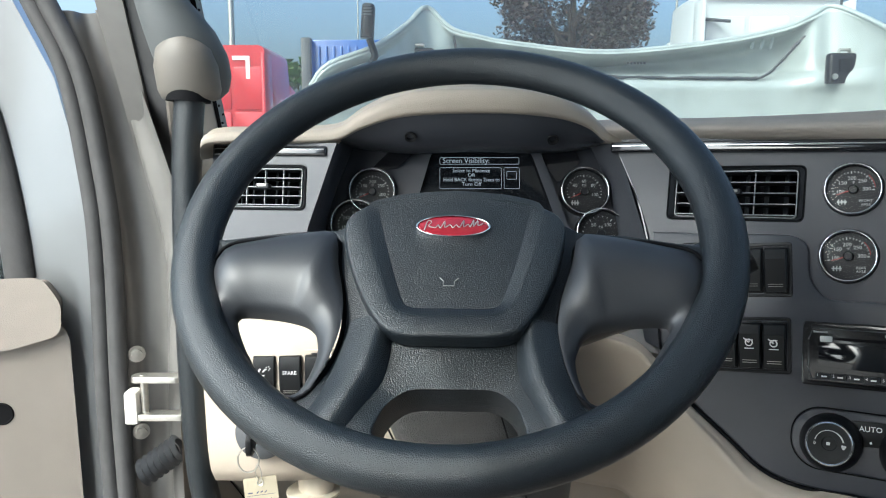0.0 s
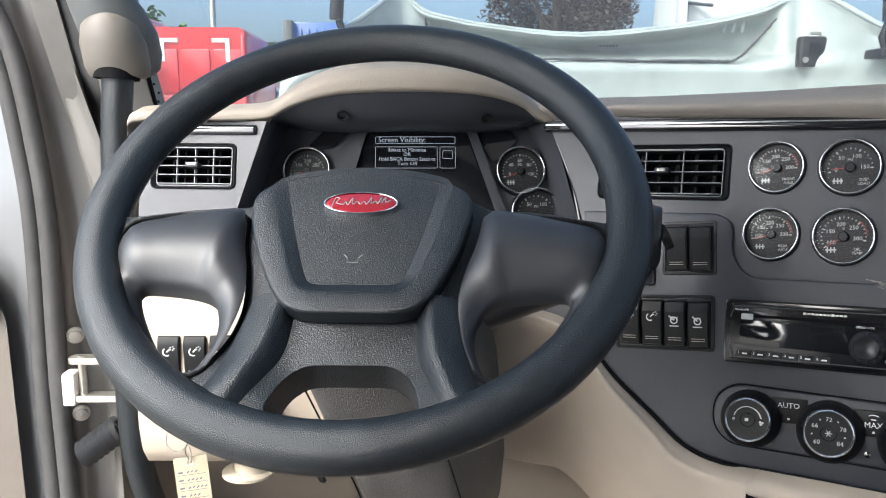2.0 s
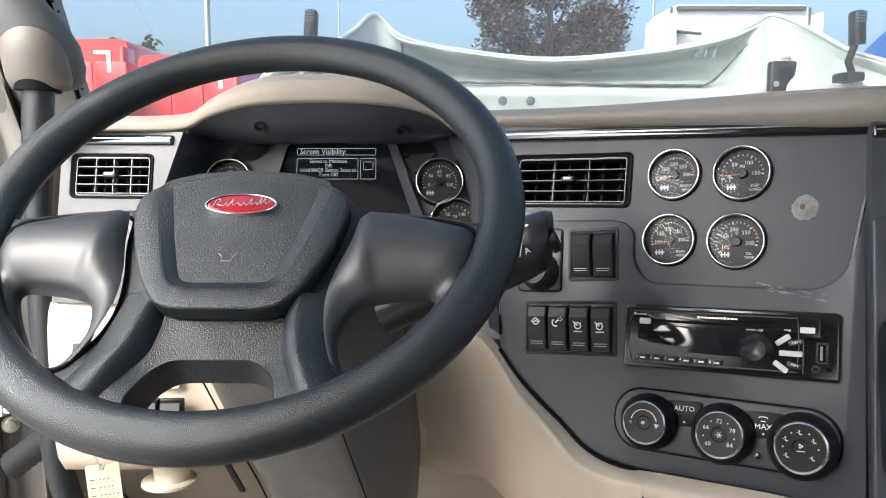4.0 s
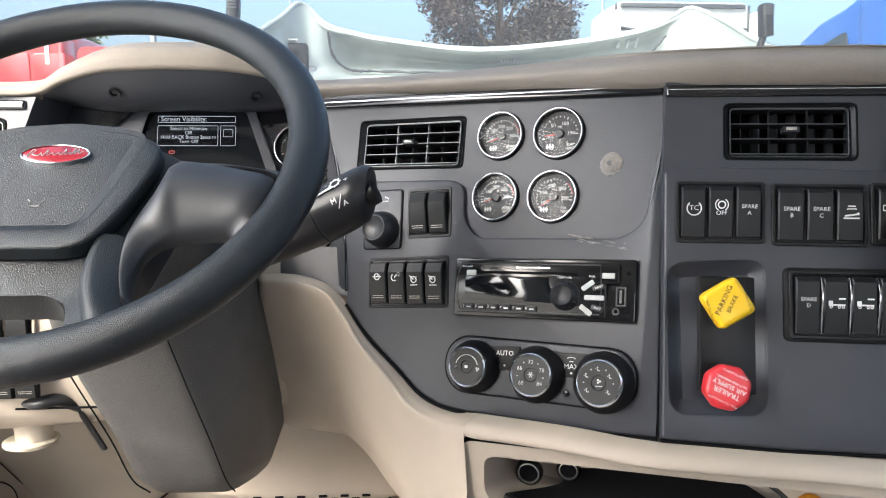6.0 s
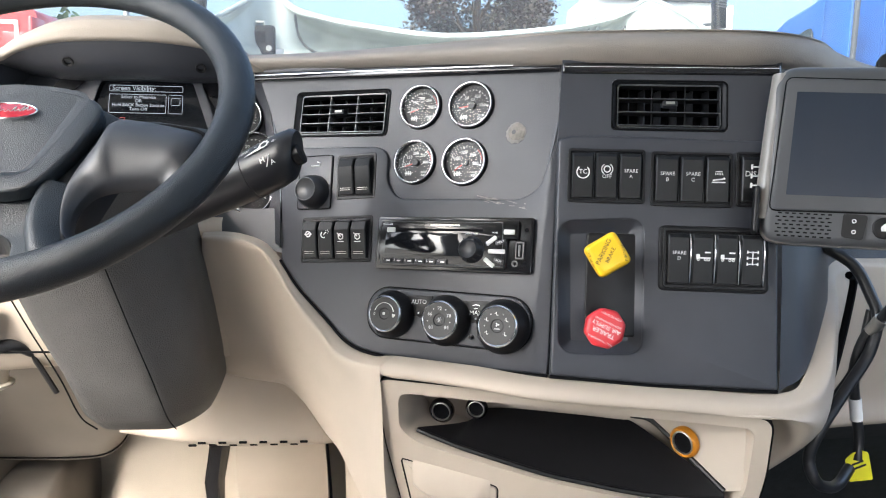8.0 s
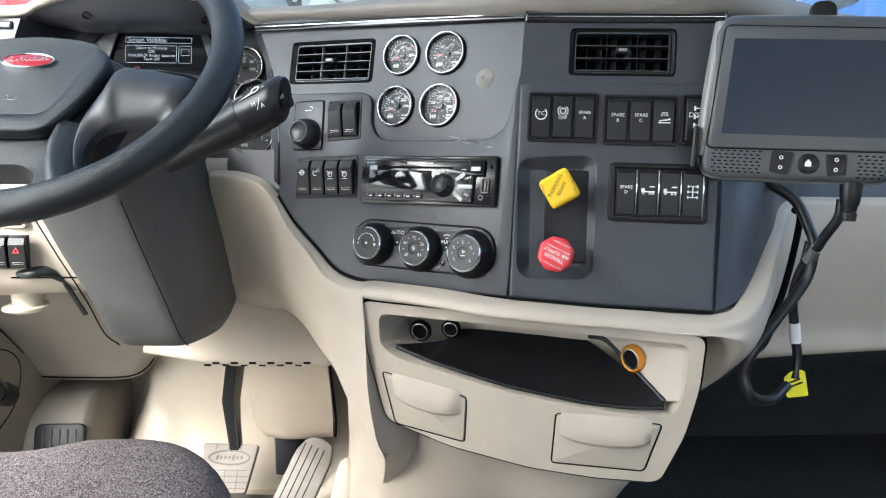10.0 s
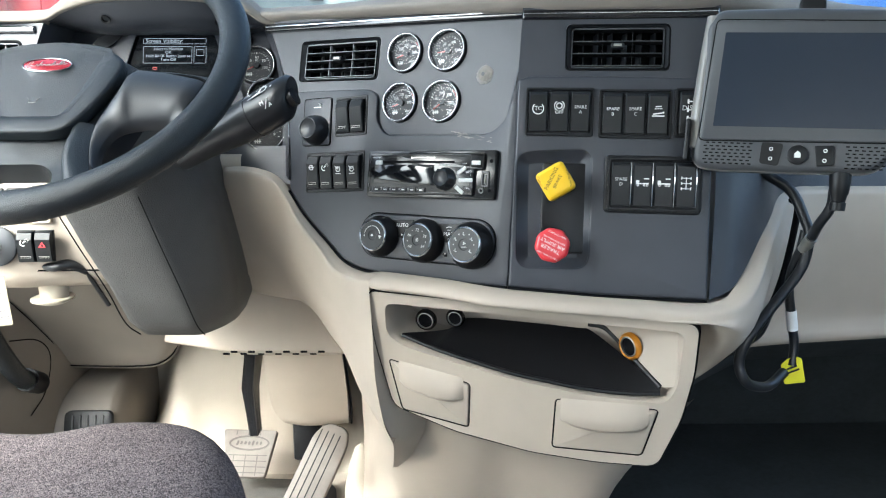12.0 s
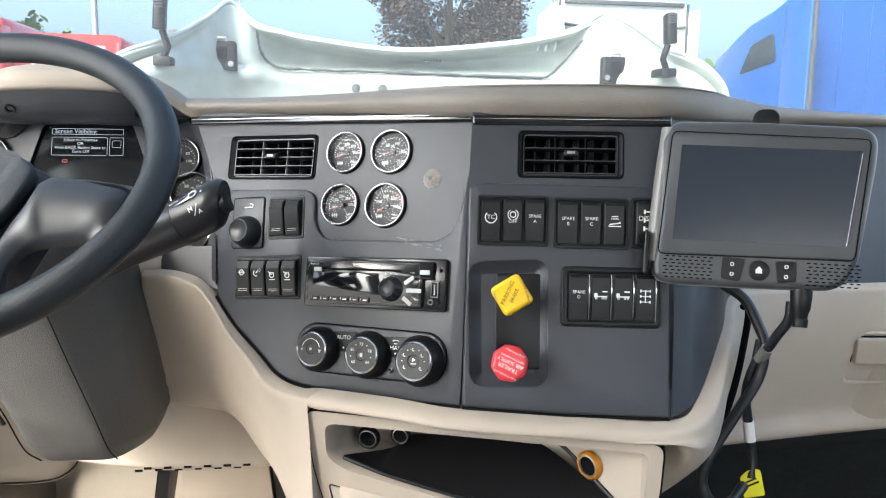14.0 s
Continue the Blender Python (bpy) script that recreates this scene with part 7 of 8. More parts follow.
part("arm", Geo().tube([(-0.090, 0.833, 0.786), (-0.080, 0.842, 0.76), (-0.066, 0.85, 0.725)], 0.007, 8, flat=0.5), M["black"], lev)
cup = thing("pull_cup", None, "cream plastic pull cup under the lower panel", "pull cup")
part("stem", Geo().lathe([(0, -0.004), (0.020, -0.004), (0.022, 0.024), (0, 0.024)], 24, Matrix.Translation((-0.148, 0.855, 0.737))), material("cream_plastic", (0.55, 0.50, 0.41), 0.5, vary=0.08), cup, angle=50)
part("flange", Geo().lathe([(0, -0.010), (0.018, -0.010), (0.031, -0.004), (0.031, -0.001), (0.020, 0.002), (0, 0.002)], 28, Matrix.Translation((-0.152, 0.855, 0.738))), bpy.data.materials["cream_plastic"], cup, angle=50)
# seam across the lower panel
whole("panel_seam", Geo().box((0.20, 0.002, 0.0022), Matrix.Translation((-0.15, 0.8115, 0.790))), M["dark"], "thin dark seam across the beige lower panel", "trim")

# stalk on the column's side
st = thing("gear_stalk", axes((0.213, 0.669, 1.021), (0.86, -0.22, 0.46), (-0.40, 0.25, 0.88), (-0.31, -0.94, 0.13)), "black gear selector stalk with white signs", "stalk")
rows = []
for x, r, q in ((-0.120, 0.016, 0.9), (-0.075, 0.018, 0.9), (-0.030, 0.0225, 0.9), (-0.0025, 0.0250, 0.9), (-0.002, 0.0242, 0.9), (-0.0005, 0.0242, 0.9), (0.0, 0.0250, 0.92), (0.036, 0.0250, 0.92), (0.049, 0.0235, 0.9), (0.054, 0.019, 0.9)):
    rows.append([(x + (0.010 * math.sin(a) if x > 0.03 else 0), r * math.sin(a) * 1.05, r * math.cos(a) * q) for a in np.linspace(0, 2 * math.pi, 29)[:-1]])
part("grip", Geo().grid(rows, closed=True, caps=True, flip=True), M["satin"], st, "black stalk grip", angle=45)
part("end_wheel", Geo().lathe([(0, 0), (0.011, 0), (0.011, 0.007), (0, 0.008)], 20, pose(0.052, -0.004, 0.004, 0, 90, 0)), M["black"], st, angle=50)
g = letters(Geo(), "M", 0.0075, 0.024, 0.002, 0.0238)
letters(g, "A", 0.0075, 0.034, -0.004, 0.0238)
bar(g, 0.026, -0.006, 0.033, 0.005, 0.0007, 0.0232, 0.0238)
g2 = Geo().ring(circle(0.0058, 20, 0, 0), circle(0.0044, 20, 0, 0), 0, 0.0006)
for k in range(8):
    a = math.pi * k / 4
    bar(g2, 0.0055 * math.cos(a), 0.0055 * math.sin(a), 0.0074 * math.cos(a), 0.0074 * math.sin(a), 0.0016, 0, 0.0006)
letters(g2, "+", 0.010, 0.013, -0.003, 0.0004)
letters(g2, "-", 0.010, -0.011, 0.004, 0.0004)
letters(g2, "LOW", 0.006, -0.027, 0.002, 0.0004)
g2.slab([(-0.026, -0.006), (-0.004, -0.006), (-0.004, -0.0005)], 0, 0.0004)
g.add(g2.v, g2.f, pose(0.030, 0.0180, 0.0172, -46, 0, 0) @ Matrix.Scale(0.9, 4))
part("stalk_signs", g, M["ink"], st, "white printed signs")

# ---- tablet with its bracket and cables ----
TABF = facing((0.805, 0.499, 0.989), -25, 12)
tb = thing("tablet", TABF, "dark grey rugged tablet with blank screen on a bracket", "tablet")
case = soften([(-0.106, -0.004), (-0.0998, -0.0157), (-0.0825, -0.0187), (-0.0054, -0.0179), (0.0674, -0.0155), (0.0821, -0.0061), (0.0912, 0.0167), (0.1031, 0.112), (0.1041, 0.1374), (0.0932, 0.148), (-0.0086, 0.1521), (-0.0893, 0.1526), (-0.1017, 0.137), (-0.1025, 0.02)], 0.010, 4)
part("case", Geo().slab(case, -0.026, 0.004, 0.008, steps=5), M["tablet"], tb, "dark grey rubberised case", angle=50)
part("case_rim", Geo().ring(inset(case, -0.0006), inset(case, 0.0040), -0.020, -0.0015, 0.002), M["bumper"], tb, "case rim in a paler highlight tone")
bezel = soften([(-0.0985, 0.0124), (0.0863, 0.0152), (0.0963, 0.1345), (-0.0903, 0.1405)], 0.006, 3)
part("screen_bezel", Geo().slab(bezel, 0.002, 0.0056, 0.0012), M["tablet"], tb, "dark grey screen border")
part("bezel_groove", Geo().ring(inset(bezel, -0.0012), bezel, 0.002, 0.0044), M["dark"], tb)
glass = soften([(-0.0851, 0.0274), (0.0776, 0.0282), (0.0892, 0.1231), (-0.081, 0.1268)], 0.001, 2)
part("screen", Geo().slab(glass, 0.003, 0.0060), M["tablet_sky_screen"], tb, "blank dark screen")
part("screen_edge", Geo().tube([(0.0786, 0.0290, 0.0060), (0.0893, 0.1215, 0.0060)], 0.0006, 6), M["chrome"], tb, "bright sliver at the screen's edge")
# strip added along the left side as the case edge's highlight
part("side_highlight", Geo().tube(spline([(-0.1035, 0.004, -0.010), (-0.1015, 0.05, -0.010), (-0.0985, 0.10, -0.010), (-0.0945, 0.146, -0.010)], 4), 0.0085, 12, flat=1.5), M["bumper"], tb, "pale strip for the edge highlight", angle=60)
part("side_clip", Geo().slab(rrect(0.005, 0.045, 0.002, 2, -0.1105, 0.012), -0.016, 0.010, 0.002), M["black"], tb)
part("home_button", Geo().lathe([(0, 0.003), (0.0105, 0.003), (0.0100, 0.0058), (0.0090, 0.0064), (0, 0.0060)], 28), M["black"], tb)
house = Geo().slab([(-0.003, -0.003), (0.003, -0.003), (0.003, 0.001), (0, 0.0042), (-0.003, 0.001)], 0.006, 0.0066)
part("home_sign", house, M["ink"], tb, "white house sign")
for s in (-1, 1):
    kk = part("side_button", Geo().slab(soften([(s * 0.015, 0.010), (s * 0.0185, -0.0115), (s * 0.035, -0.0095), (s * 0.034, 0.011)] if s < 0 else [(0.034, 0.011), (0.035, -0.0095), (0.0185, -0.0115), (0.015, 0.010)][::-1], 0.002, 2)[::1 if s < 0 else 1], 0.003, 0.0058, 0.001), M["black"], tb)
    g = Geo()
    for y in (0.005, -0.005):
        g.ring(circle(0.0020, 10, s * 0.0255, y), circle(0.0012, 10, s * 0.0255, y), 0.0058, 0.0062)
    part("button_sign", g, M["ink"], kk)
    g = Geo()
    for r in range(7):
        for c in range(8):
            bar(g, s * (0.044 + 0.0062 * c + 0.002 * (r % 2)), 0.010 - 0.0036 * r, s * (0.0475 + 0.0062 * c + 0.002 * (r % 2)), 0.010 - 0.0036 * r, 0.0013, 0.0035, 0.0043)
    part("speaker_grille", g, M["dark"], tb, "rows of dark speaker slots")
g = Geo().slab(rrect(0.016, 0.0028, 0.0006, 2, 0.008, 0.0205), 0.0052, 0.0055)
for k in range(8):
    a = math.pi * k / 4
    bar(g, -0.006 + 0.0015 * math.cos(a), 0.0205 + 0.0015 * math.sin(a), -0.006 + 0.0034 * math.cos(a), 0.0205 + 0.0034 * math.sin(a), 0.0012, 0.0052, 0.0055)
part("maker_mark", g, M["ink"], tb, "white star and bar maker's mark")
part("clip_top", Geo().slab(soften([(-0.012, 0.150), (0.014, 0.149), (0.014, 0.162), (0.008, 0.168), (-0.006, 0.168), (-0.012, 0.162)], 0.005, 3), -0.016, -0.004, 0.003), M["black"], tb, "black top clip")
part("bracket", Geo().box((0.07, 0.07, 0.012), at(0.0, 0.07, -0.030), 0.006), M["black"], tb)
part("bracket_arm", Geo().tube([(0.0, 0.07, -0.03), (0.02, 0.06, -0.09), (0.03, 0.05, -0.17), (0.03, 0.04, -0.22)], 0.014, 12), M["black"], tb, angle=60)
part("plug", Geo().lathe([(0, -0.048), (0.0072, -0.048), (0.0078, -0.040), (0.0066, -0.039), (0.0078, -0.033), (0.0092, -0.030), (0.0105, -0.018), (0.0105, -0.008), (0, -0.008)], 18, at(0.0425, -0.006, -0.010) @ pose(0, 0, 0, -90, 0, 0)), M["black"], tb, "black cable plug", angle=50)


def cable(points, r, label):
    return whole("cable", Geo().tube(spline(points, 6), r, 9), M["satin"], label, "cable", "tablet cables", angle=80)


cable([(0.80, 0.60, 0.975), (0.825, 0.615, 0.955), (0.852, 0.603, 0.936), (0.864, 0.588, 0.906), (0.868, 0.580, 0.885), (0.862, 0.578, 0.848), (0.828, 0.564, 0.809), (0.795, 0.548, 0.775), (0.784, 0.546, 0.745), (0.793, 0.541, 0.720), (0.828, 0.562, 0.706), (0.858, 0.586, 0.714)], 0.0062, "thick black cable looping down from the tablet")
cable([(0.866, 0.533, 0.948), (0.865, 0.534, 0.928), (0.861, 0.548, 0.906), (0.866, 0.572, 0.884), (0.862, 0.588, 0.862), (0.856, 0.592, 0.826), (0.866, 0.597, 0.780), (0.871, 0.594, 0.748), (0.868, 0.588, 0.722)], 0.0056, "black plug cable hanging from the tablet to a yellow tag")
cable([(0.868, 0.592, 0.89), (0.858, 0.592, 0.83), (0.843, 0.605, 0.785), (0.832, 0.62, 0.745), (0.81, 0.70, 0.69)], 0.0045, "thin black cable running behind the cable loop")
whole("cable_band", Geo().tube([(0.8655, 0.570, 0.886), (0.8645, 0.583, 0.869)], 0.0070, 12), M["steel"], "clear silver band round the cables", "cable tie")
whole("cable_label", Geo().tube([(0.864, 0.5965, 0.790), (0.8685, 0.5965, 0.765)], 0.0064, 12), M["ink"], "pale paper label round the cable", "label")
yt = thing("yellow_tag", facing((0.868, 0.586, 0.718), -20, 4, 14), "bright yellow tag folded round a cable", "tag")
part("flag", Geo().slab(soften([(-0.012, -0.018), (0.012, -0.018), (0.0125, 0.012), (0.005, 0.016), (-0.004, 0.013), (-0.012, 0.007)], 0.002, 2), -0.0008, 0.0008), material("fluorescent_yellow_paper", (0.85, 0.80, 0.02), 0.6, vary=0.06), yt)
g = Geo()
bar(g, -0.006, 0.0005, 0.006, 0.004, 0.0022, 0.0008, 0.0011)
bar(g, -0.006, -0.0045, 0.008, -0.0005, 0.0022, 0.0008, 0.0011)
part("tag_print", g, M["face"], yt, "dark printed bars")

# ---- pedals and driver's floor ----
bk = thing("brake_pedal", None, "worn brake pedal with grey rubber pad on a black arm", "pedal")
PADF = facing((0.088, 1.03, 0.380), -4, 40)
part("pad", Geo().slab(soften([(-0.036, -0.044), (0.036, -0.044), (0.050, 0.043), (-0.052, 0.044)], 0.006, 3), -0.006, 0.006, 0.003), M["pedal"], bk, "grey ribbed rubber pad", m=PADF)
g = Geo()
for k in range(4):
    bar(g, -0.036, -0.036 + 0.0105 * k, 0.036, -0.036 + 0.0105 * k, 0.0016, 0.0055, 0.0066)
for x in (-0.026, -0.004, 0.018):
    bar(g, x, -0.042, x, -0.003, 0.0016, 0.0055, 0.0066)
    bar(g, x, 0.033, x + 0.001, 0.042, 0.0016, 0.0055, 0.0066)
g.ring([(0.038 * math.cos(a), 0.018 + 0.014 * math.sin(a)) for a in np.linspace(0, 6.283, 29)[:-1]], [(0.035 * math.cos(a), 0.018 + 0.011 * math.sin(a)) for a in np.linspace(0, 6.283, 29)[:-1]], 0.0055, 0.0075)
for k in range(7):
    g.slab(turned(rrect(0.0035, 0.009 if k in (0, 4) else 0.006, 0.001, 1), -0.022 + 0.0073 * k, 0.018, -15), 0.0055, 0.0072)
part("pad_relief", g, material("dark_rubber_relief", (0.10, 0.088, 0.078), 0.8, vary=0.2), bk, "raised oval and ribs", m=PADF)
rows = []
for x, y, z, w, d in ([(0.112, 1.025, 0.640, 0.031, 0.020), (0.106, 1.034, 0.571, 0.031, 0.020), (0.094, 1.046, 0.505, 0.030, 0.018), (0.095, 1.052, 0.455, 0.025, 0.015), (0.099, 1.050, 0.400, 0.022, 0.013)]):
    rows.append([(x + w * u, y + d * v, z) for u, v in ((-0.5, -0.30), (-0.38, -0.5), (0.10, -0.5), (0.22, -0.42), (0.5, 0.1), (0.5, 0.5), (-0.42, 0.5), (-0.5, 0.4))])
part("arm", Geo().grid(rows, closed=True, caps=True, flip=True), M["gloss"], bk, "glossy black steel arm", angle=40)
ac = thing("accelerator_pedal", None, "long grey accelerator pedal with grooves hinged at the floor", "pedal")
ACCF = facing((0.219, 0.985, 0.368), -4, 30, -20)
part("treadle", Geo().slab(soften([(-0.040, -0.145), (0.030, -0.145), (0.036, 0.06), (0.026, 0.088), (-0.014, 0.088), (-0.030, 0.06)], 0.016, 4), -0.008, 0.008, 0.004), M["pedal"], ac, "grey ribbed treadle", m=ACCF)
g = Geo()
for x in (-0.020, -0.008, 0.004, 0.016):
    bar(g, x - 0.008, -0.140, x + 0.002, 0.072, 0.0022, 0.0075, 0.0086)
part("groove_lines", g, M["black"], ac, "dark grooves", m=ACCF)
part("heel_block", Geo().box((0.07, 0.04, 0.03), Matrix.Translation((0.215, 0.935, 0.315)), 0.008), M["black"], ac)
part("linkage", Geo().box((0.050, 0.06, 0.085), Matrix.Translation((0.190, 1.085, 0.395)), 0.01), M["black"], ac)
whole("floor_mat", Geo().slab(soften([(-0.36, 0.2), (0.26, 0.2), (0.25, 1.06), (-0.20, 1.10), (-0.36, 1.0)], 0.05, 4), 0.300, 0.306, 0.003), M["mat"], "worn grey rubber floor mat under the pedals", "floor mat")
# moulded floor shapes ahead of the seat
fr = thing("foot_rest", None, "beige moulded foot rest with black ribbed pad", "foot rest")
rows = []
for y, z in ((1.29, 0.492), (1.20, 0.490), (1.135, 0.486), (1.108, 0.478), (1.085, 0.462), (1.066, 0.435), (1.050, 0.395), (1.038, 0.34), (1.032, 0.30)):
    rows.append([(-0.285, y, z), (-0.24, y, z), (-0.19, y, z - 0.001), (-0.176, y + 0.002, z - 0.006), (-0.166, y + 0.008, z - 0.022), (-0.161, y + 0.02, z - 0.055), (-0.158, y + 0.035, 0.30 + 0.2 * (z - 0.30)), (-0.156, y + 0.04, 0.298)])
# foot rest in the tan darkened for shade
part("rest_body", Geo().grid(surface(rows, 4, 4), flip=False), M["taupe"], fr, "moulded body in shaded beige", angle=60)
pad_f = facing((-0.216, 1.060, 0.415), 0, 20)
pad = part("rest_pad", Geo().slab(rrect(0.090, 0.075, 0.012, 4), -0.002, 0.007, 0.003), M["black"], fr, "black ribbed foot pad", m=pad_f)
for k in range(5):
    part("pad_rib", Geo().box((0.004, 0.058, 0.004), at(-0.028 + 0.014 * k, 0, 0.007), 0.001), M["rubber"], pad)
rows = []
for z, dy in ((0.30, -0.06), (0.34, -0.025), (0.42, -0.008), (0.52, 0.0), (0.64, 0.0)):
    k = 0.5 * min(0.12, max(0.0, 0.46 - z))
    rows.append([(-0.260, 1.297, z), (-0.135 - k, 1.285, z), (-0.104 - k, 1.25, z), (-0.086 - k, 1.19 + dy * 0.5, z), (-0.056 - k, 1.165 + dy, z), (0.05, 1.158 + dy, z), (0.20, 1.158 + dy, z), (0.36, 1.158 + dy, z)])
whole("firewall_moulding", Geo().grid(surface(rows, 4, 4), flip=False), M["floor"], "beige moulded firewall liner behind the pedals", "floor moulding", kind="structure", angle=60)
cv = thing("pedal_cover", None, "beige moulded cover behind the accelerator pedal", "cover")
part("cover_front", Geo().grid(surface([[(0.141, 0.965, 0.612), (0.20, 0.957, 0.612), (0.272, 0.965, 0.612)], [(0.138, 0.99, 0.54), (0.20, 0.984, 0.54), (0.276, 0.99, 0.54)], [(0.139, 1.025, 0.47), (0.20, 1.018, 0.47), (0.276, 1.025, 0.47)], [(0.158, 1.06, 0.425), (0.20, 1.05, 0.425), (0.272, 1.06, 0.425)], [(0.165, 1.14, 0.415), (0.20, 1.14, 0.415), (0.27, 1.14, 0.415)]], 4, 4), flip=True), M["tan"], cv, "smooth beige front", angle=60)
part("cover_side", Geo().grid([[(0.141, 0.965, 0.612), (0.138, 0.99, 0.54), (0.139, 1.025, 0.47), (0.158, 1.06, 0.425)], [(0.141, 1.16, 0.612), (0.138, 1.16, 0.54), (0.139, 1.16, 0.47), (0.158, 1.16, 0.425)]]), M["tan"], cv, angle=60)
part("edge_gap", Geo().tube(spline([(0.276, 0.962, 0.612), (0.279, 0.998, 0.54), (0.281, 1.03, 0.47), (0.277, 1.06, 0.425)], 4), 0.0022, 6), M["dark"], cv, "dark gap along the edge")
g = Geo()
for k in range(12):
    bar(g, -0.085 + 0.0145 * k, 0.004 if k % 2 else -0.004, -0.074 + 0.0145 * k, 0.004 if k % 2 else -0.004, 0.005, -0.001, 0.0008)
whole("vent_strip", g, M["dark"], "row of dark slots under the knee panel", "vent", m=facing((0.165, 0.9275, 0.6165), -1, -45))
whole("tunnel_bulge", Geo().lathe([(0, 0), (0.034, 0), (0.030, 0.06), (0.022, 0.10), (0.012, 0.13), (0, 0.14)], 20, Matrix.Translation((0.305, 0.95, 0.30))), M["floor"], "small beige bulge beside the accelerator pedal", "floor moulding", angle=60)

# ---- driver's seat ----
seat = thing("driver_seat", None, "driver's seat in dark grey tweed cloth", "seat")
net = []
for y, z, wl, wr in ((-0.42, 0.712, -0.20, 0.25), (-0.10, 0.717, -0.21, 0.262), (0.20, 0.724, -0.21, 0.262), (0.36, 0.728, -0.20, 0.240), (0.44, 0.719, -0.19, 0.195), (0.49, 0.668, -0.17, 0.150), (0.505, 0.61, -0.16, 0.140), (0.48, 0.56, -0.16, 0.140)):
    net.append([(wl - 0.005, y, z - 0.13), (wl - 0.012, y, z - 0.05), (wl + 0.015, y, z - 0.004), (wl + 0.09, y, z + 0.004), (0.02, y, z - 0.006), (wr - 0.09, y, z + 0.006), (wr - 0.015, y, z - 0.002), (wr + 0.012, y, z - 0.05), (wr + 0.005, y, z - 0.13)])
part("cushion", Geo().grid(surface(net, 5, 5)), M["cloth"], seat, "tweed cushion", angle=80)
part("seat_base", Geo().box((0.36, 0.75, 0.25), Matrix.Translation((0.02, 0.05, 0.43)), 0.03), M["black"], seat)
part("backrest", Geo().box((0.46, 0.14, 0.75), pose(0.02, -0.52, 1.02, 12, 0, 0), 0.05), M["cloth"], seat, "tweed backrest")

# ---- steering wheel and column ----
WHEELF = facing((0.009, 0.595, 1.079), -5.7, 48.4)


def steering_wheel(m):
    w = thing("steering_wheel", m, "black four-spoke steering wheel with grained rim and red oval badge", "steering wheel")
    g, seg, R, r = Geo(), 96, 0.2009, 0.0172
    rows = []
    for i in range(seg):
        a = 2 * math.pi * i / seg
        rows.append([((R + r * math.cos(b)) * math.cos(a), (R + r * math.cos(b)) * math.sin(a), 0.95 * r * math.sin(b)) for b in np.linspace(0, 2 * math.pi, 21)[:-1]])
    part("rim", g.grid(rows + [rows[0]], closed=True), M["grip"], w, "grained black rim", angle=80)
    # skin between hub and rim, open for the two smooth inserts and the lower gap
    ins = {}
    for s in (-1, 1):
        o = [(0.090, -0.005), (0.130, -0.012), (0.178, -0.024), (0.182, -0.048), (0.173, -0.077), (0.147, -0.117), (0.120, -0.147), (0.099, -0.158), (0.088, -0.150), (0.078, -0.123), (0.0735, -0.093), (0.077, -0.067), (0.086, -0.038)]
        o = [(x + 0.003 * (s > 0), y) for x, y in o]
        q = [(0.118, -0.083), (0.150, -0.080), (0.158, -0.083), (0.146, -0.106), (0.128, -0.132), (0.112, -0.148), (0.097, -0.149), (0.090, -0.130), (0.088, -0.112), (0.096, -0.090)]
        ins[s] = [[(s * x, y) for x, y in soften(p, 0.012, 4)] for p in (o, q)]
        if s < 0:
            ins[s] = [p[::-1] for p in ins[s]]
    gap = soften([(-0.044, -0.178), (-0.037, -0.154), (-0.023, -0.1415), (0.037, -0.140), (0.051, -0.152), (0.058, -0.177), (0.03, -0.186), (0.0, -0.188), (-0.025, -0.186)], 0.009, 4)[::-1]
    a = [math.pi + 0.09 + (math.pi - 0.18) * k / 40 for k in range(41)]
    skin = [(0.199 * math.cos(q), 0.199 * math.sin(q)) for q in a] + [(0.181, -0.0185), (0.133, -0.0065), (0.097, 0.0015), (0.070, 0.018), (0.03, 0.026), (-0.02, 0.027), (-0.066, 0.018), (-0.093, 0.0015), (-0.130, -0.0065), (-0.178, -0.0185)]
    holes = [inset(ins[-1][0], -0.0008), inset(ins[1][0], -0.0008), gap]
    holes = [h if sum(h[i - 1][0] * h[i][1] - h[i][0] * h[i - 1][1] for i in range(len(h))) > 0 else h[::-1] for h in holes]

    def lift(x, y):
        d = math.hypot(x, y + 0.04)
        return 0.002 - 0.010 * math.exp(-((d - 0.10) / 0.035) ** 2)
    part("hub_body", Geo().plate(skin, holes, -0.010, 0.0, None, 0.0015, lift), M["grip"], w, "grained black hub and lower spokes", angle=70)
    wall = even(gap, 48)
    part("gap_wall", Geo().grid([[(x, y, -0.004) for x, y in wall], [(x * 0.97, (y + 0.165) * 0.9 - 0.165, -0.02) for x, y in wall], [(x * 0.97, (y + 0.165) * 0.9 - 0.165, -0.03) for x, y in wall]], closed=True), M["grip"], w, angle=70)
    part("hub_back", Geo().slab(soften([(-0.09, 0.0), (-0.07, -0.10), (0.07, -0.10), (0.09, 0.0), (0.0, 0.02)], 0.02), -0.07, -0.02, 0.01), M["satin"], w)
    # horn pad with a raised middle
    pad = [(-0.086, -0.001), (-0.079, -0.035), (-0.062, -0.075), (-0.040, -0.108), (0.045, -0.107), (0.060, -0.092), (0.078, -0.05), (0.087, 0.0), (0.063, 0.017), (0.0, 0.030), (-0.066, 0.017)]
